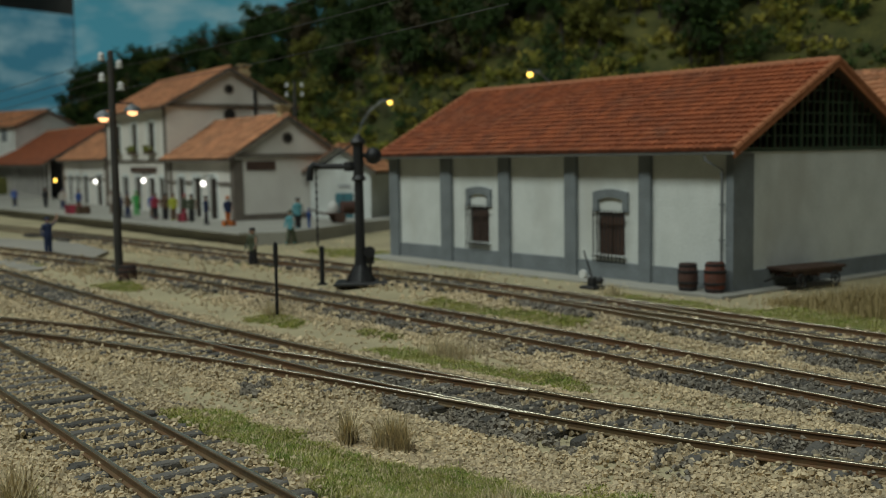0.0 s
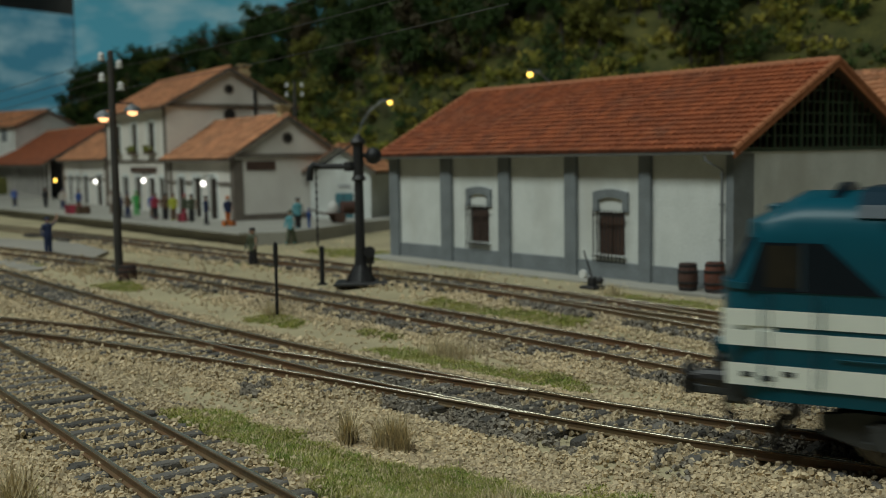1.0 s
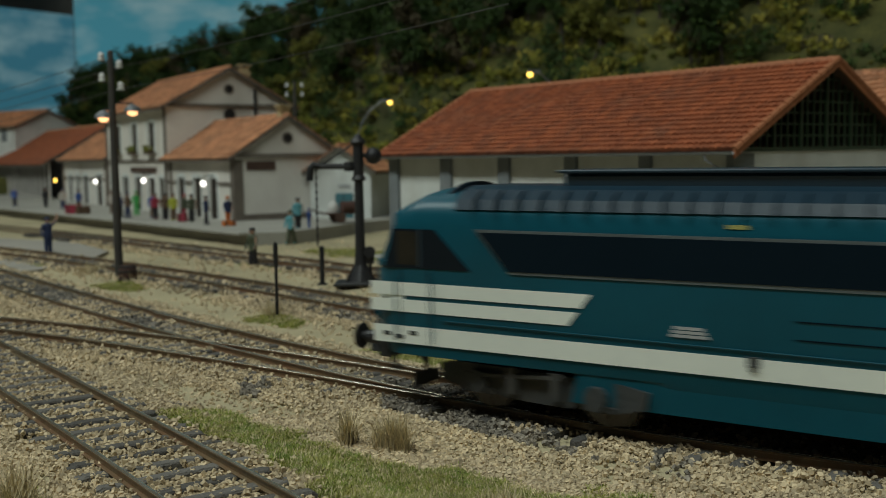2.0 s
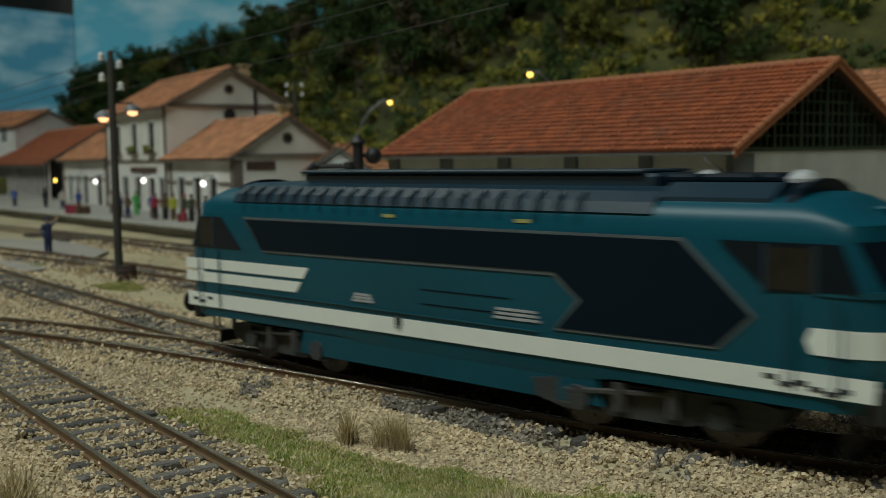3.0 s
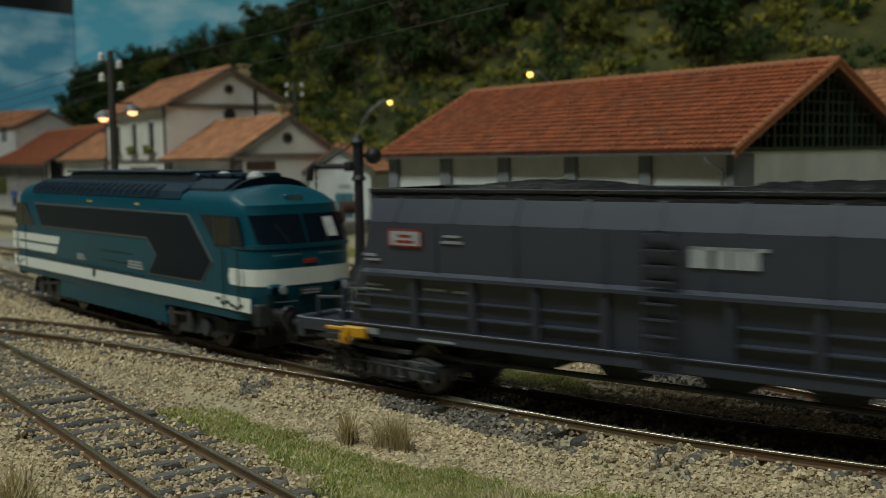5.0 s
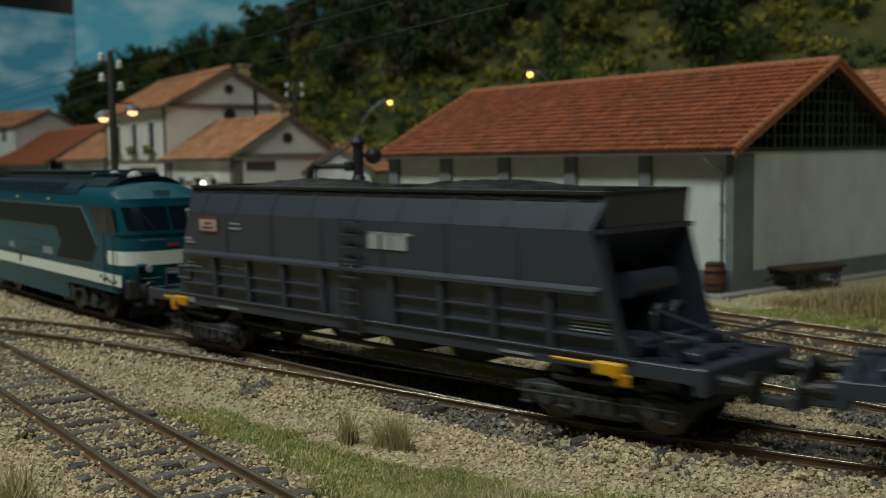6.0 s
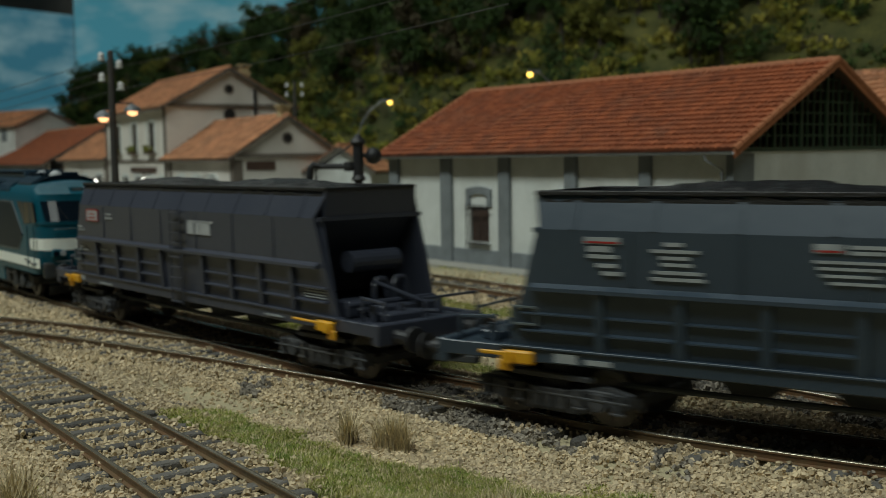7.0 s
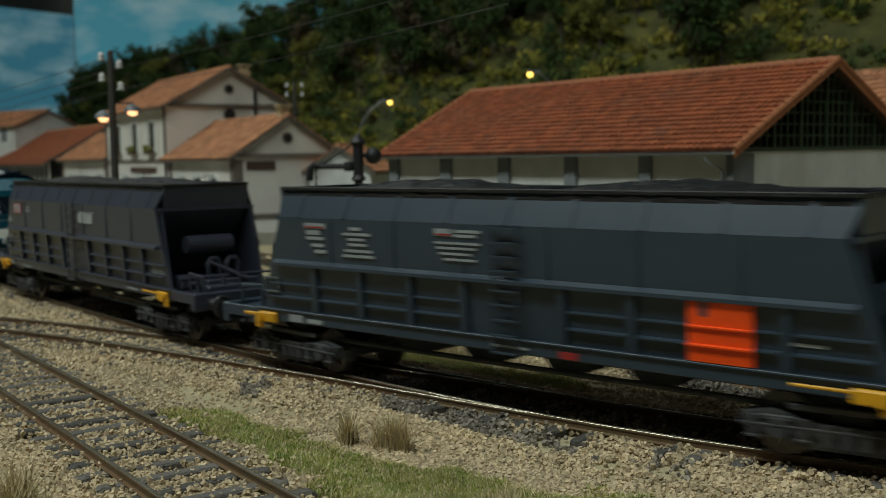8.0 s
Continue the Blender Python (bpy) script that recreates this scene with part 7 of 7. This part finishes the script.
def build_lever():
    s = thing("switch_lever", "black switch lever with a white counterweight", "switch lever", 5.25, 37.6, -0.36, -52)
    bm = bmesh.new()
    box(bm, -0.35, 0.35, -0.3, 0.3, 0, 0.1, 0.02)
    box(bm, -0.16, 0.16, -0.12, 0.12, 0.1, 0.42, 0.04)
    part("stand", bm, BLACK_IRON, s)
    bm = bmesh.new()
    rod(bm, (0, 0, 0.35), (-0.42, 0, 1.32), 0.035, 0.03, 8)
    part("handle", bm, BLACK_IRON, s)
    bm = bmesh.new()
    rod(bm, (0, 0, 0.35), (-0.35, -0.1, 0.5), 0.03, 0.03, 6)
    rod(bm, (-0.35, -0.16, 0.5), (-0.35, -0.06, 0.5), 0.16, 0.16, 14)
    part("counterweight", bm, PORCELAIN, s, "white disc counterweight")
    bm = bmesh.new()
    rod(bm, (0, 0, 0.28), (0.34, 0.0, 0.36), 0.05, 0.05, 8)
    ball(bm, (0.36, 0, 0.3), 0.14, 10)
    part("weight", bm, BLACK_IRON, s)


build_lever()


# ---- miniature figurines, one plain mesh each
def paint(name, c):
    return mat(name, c, tuple(v * 0.75 for v in c), 0.3, 0.05, 0.6, 0, 0.1)


SKIN = paint("figurine_flesh", (0.45, 0.28, 0.2))
PAINTS = {"navy": paint("navy_figurine_paint", (0.02, 0.035, 0.10)), "green": paint("green_figurine_paint", (0.05, 0.35, 0.08)), "red": paint("red_figurine_paint", (0.35, 0.03, 0.06)),
          "lime": paint("lime_figurine_paint", (0.45, 0.48, 0.05)), "olive": paint("olive_figurine_paint", (0.07, 0.085, 0.05)), "turquoise": paint("turquoise_figurine_paint", (0.12, 0.36, 0.42)),
          "black": paint("black_figurine_paint", (0.02, 0.02, 0.025)), "orange": paint("orange_figurine_paint", (0.6, 0.16, 0.03)), "blue": paint("blue_figurine_paint", (0.04, 0.10, 0.35)), "brown": paint("brown_figurine_paint", (0.12, 0.07, 0.04)), "pale": paint("pale_figurine_paint", (0.5, 0.45, 0.4))}


def figurine(x, y, z, rz, coat, legs, arm=0, where="on the platform", h=1.72, stride=0.1):
    bm = bmesh.new()
    k = h / 1.72
    for s in (-1, 1):
        rod(bm, (s * 0.10, s * stride, 0.0), (s * 0.09, 0, 0.82), 0.085, 0.11, 8, 1)
        box(bm, s * 0.10 - 0.06, s * 0.10 + 0.06, s * stride - 0.16, s * stride + 0.1, 0, 0.09, 0.02, 1)
    body = [(0.17, 0.78), (0.19, 0.95), (0.17, 1.15), (0.22, 1.35), (0.19, 1.45), (0.07, 1.5)]
    n = 10
    rings = [[bm.verts.new((r * 1.15 * math.cos(2 * math.pi * i / n), r * 0.8 * math.sin(2 * math.pi * i / n), zz)) for i in range(n)] for r, zz in body]
    for a, b in zip(rings[:-1], rings[1:]):
        for i in range(n):
            bm.faces.new((a[i], a[(i + 1) % n], b[(i + 1) % n], b[i]))
    bm.faces.new(rings[0][::-1])
    bm.faces.new(rings[-1])
    for s in (-1, 1):
        if s == 1 and arm:
            rod(bm, (0.22, 0, 1.4), (0.42, 0, 1.62), 0.07, 0.06, 6)
            rod(bm, (0.42, 0, 1.62), (0.48, 0, 1.95), 0.06, 0.05, 6)
        else:
            rod(bm, (s * 0.23, 0, 1.4), (s * 0.30, -0.05, 1.1), 0.07, 0.06, 6)
            rod(bm, (s * 0.30, -0.05, 1.1), (s * 0.26, -0.2, 0.88), 0.06, 0.05, 6)
    f0 = len(bm.faces)
    ball(bm, (0, -0.01, 1.62), 0.125, 10)
    bm.faces.ensure_lookup_table()
    for f in list(bm.faces)[f0:]:
        f.material_index = 2
    f0 = len(bm.faces)
    turned(bm, [(0.135, 0), (0.135, 0.06), (0.11, 0.12), (0.02, 0.14)], 10, (0, 0.0, 1.66))
    bm.faces.ensure_lookup_table()
    for f in list(bm.faces)[f0:]:
        f.material_index = 1
    bmesh.ops.scale(bm, vec=(k, k, k), verts=bm.verts)
    ob = part("figurine", bm, [PAINTS[coat], PAINTS[legs], SKIN], None, "", spot(x, y, z, rz))
    tagged(ob, "miniature figurine, %s top, %s legs, %s" % (coat, legs, where), "figurine", "miniature figurines")


figurine(-20.1, 54.5, -0.22, 20, "navy", "navy", 1, "waving beside the track", 1.75)
figurine(-8.25, 46.4, -0.40, -40, "olive", "black", 0, "standing between the tracks", 1.75)
P = 0.32
for x, y, rz, coat, legs in ((-22.9, 80.4, 0, "green", "green"), (-19.9, 74.4, 30, "red", "black"), (-19.0, 73.6, 200, "brown", "black"), (-18.3, 73.0, 10, "lime", "brown"), (-14.85, 67.4, 90, "navy", "black"), (-13.3, 66.5, 45, "navy", "orange"),
                             (-23.2, 77.2, 0, "navy", "black"), (-22.4, 76.4, 140, "brown", "navy"), (-17.3, 72.0, 80, "olive", "red"), (-16.6, 71.0, 20, "olive", "black"), (-30.0, 88.6, 60, "blue", "brown"), (-39.8, 100.0, 0, "blue", "black"),
                             (-25.5, 83.0, 0, "pale", "brown"), (-32.5, 92.0, 0, "pale", "navy"), (-20.6, 76.4, 0, "blue", "brown"), (-36.0, 97.5, 30, "black", "black")):
    figurine(x, y, P, rz, coat, legs, 0, "on the station platform")
figurine(-8.35, 58.9, P - 0.62, -30, "turquoise", "olive", 0, "walking near the platform end", 1.78, 0.25)
figurine(-8.4, 62.3, P, 20, "turquoise", "black", 0, "at the platform end", 1.7)
figurine(-7.8, 62.6, P, 60, "blue", "blue", 0, "crouched low at the platform end", 1.1)
figurine(-3.2, 70.2, -0.35, 60, "brown", "olive", 0, "beside the pump house", 1.8)


def crate(label, x, y, z, w, h, c, rz=0):
    t = thing("crate", label, "crate", x, y, z, rz, group="platform goods")
    bm = bmesh.new()
    box(bm, -w / 2 + 0.03, w / 2 - 0.03, -w / 3, w / 3, 0, h, 0.01)
    part("box", bm, PAINTS[c], t)
    for s in (-1, 1):
        bm = bmesh.new()
        box(bm, s * w * 0.3 - 0.05, s * w * 0.3 + 0.05, -w / 3 - 0.03, w / 3 + 0.03, 0.0, h + 0.03, 0.01)
        part("batten", bm, DARK_WOOD, t)


crate("red suitcase box stacked on the platform", -29.0, 84.4, P, 1.2, 0.7, "red", 10)
crate("dark crate standing on the platform", -28.0, 83.6, P, 1.0, 0.6, "brown", 40)
crate("red box standing on the platform", -17.2, 71.0, P, 0.7, 0.55, "red", 10)
crate("orange box standing on the platform edge", -13.1, 65.7, P, 0.8, 0.3, "orange", 30)


CREAM_SACK = paint("sackcloth", (0.60, 0.60, 0.57))


def hand_cart():
    c = thing("hand_cart", "small handcart loaded with a barrel and a white sack", "cart", -6.55, 67.0, 0.32, 20)
    bm = bmesh.new()
    box(bm, -0.9, 0.9, -0.6, 0.6, 0.55, 0.65, 0.02)
    part("tray", bm, DARK_WOOD, c)
    for s in (-1, 1):
        bm = bmesh.new()
        rod(bm, (0, s * 0.66 - 0.04, 0.36), (0, s * 0.66 + 0.04, 0.36), 0.36, 0.36, 16)
        part("wheel", bm, DARK_WOOD, c)
    bm = bmesh.new()
    rod(bm, (0.15, -0.4, 1.0), (1.15, -0.3, 0.98), 0.36, 0.36, 14)
    part("cask", bm, BARREL_WOOD, c, "dark cask on its side")
    bm = bmesh.new()
    turned(bm, [(0.34, 0.65), (0.38, 0.85), (0.33, 1.1), (0.18, 1.28), (0.09, 1.36)], 12, (-0.2, 0.25, 0))
    part("sack", bm, CREAM_SACK, c, "plump pale sack")
    bm = bmesh.new()
    sweep(bm, [(-0.9, -0.4, 0.6), (-1.7, -0.4, 0.9)], 0.04, 6)
    sweep(bm, [(-0.9, 0.4, 0.6), (-1.7, 0.4, 0.9)], 0.04, 6)
    part("handle", bm, DARK_WOOD, c)


hand_cart()


# ---- the train's run
def motions():
    speed = 6.575
    for ob, bogies, behind, pivot in ((LOCO, LOCO_BOGIES, 8.53, 4.35), (WAGON_A, BOGIES_A, 25.98, 5.65), (WAGON_B, BOGIES_B, 43.03, 5.65)):
        rows, turns, wheels = [], {}, {}
        for i in range(81):
            t = i / 10
            s = MAIN_0 - 5.42 + speed * t + float(np.interp(t, [0, 0.8, 1.5, 2.2, 3.0, 3.5, 4.0, 4.5, 6.0, 7.0, 8.0], [0.0, 0.04, -0.17, -0.02, 0.08, -0.03, 0.04, 0.0, -0.03, 0.0, 0.14])) - behind
            a, b = on_main(s + pivot), on_main(s - pivot)
            mid, way = (a + b) / 2, a - b
            yaw = math.degrees(math.atan2(way.y, way.x))
            rows.append((t, spot(mid.x, mid.y, 0, yaw)))
            for bg, x, sets in bogies:
                d = on_main(s + x + 0.6) - on_main(s + x - 0.6)
                turns.setdefault(bg, []).append((t, spot(x, 0, 0, math.degrees(math.atan2(d.y, d.x)) - yaw)))
                for ws, ax, r in sets:
                    ang = math.degrees(speed * t / r)
                    wheels.setdefault(ws, []).append((t, spot(ax, 0, r, 0, 0, ang)))
        walk(ob, rows)
        for bg, rr in turns.items():
            walk(bg, rr)
        for ws, rr in wheels.items():
            walk(ws, rr)


motions()
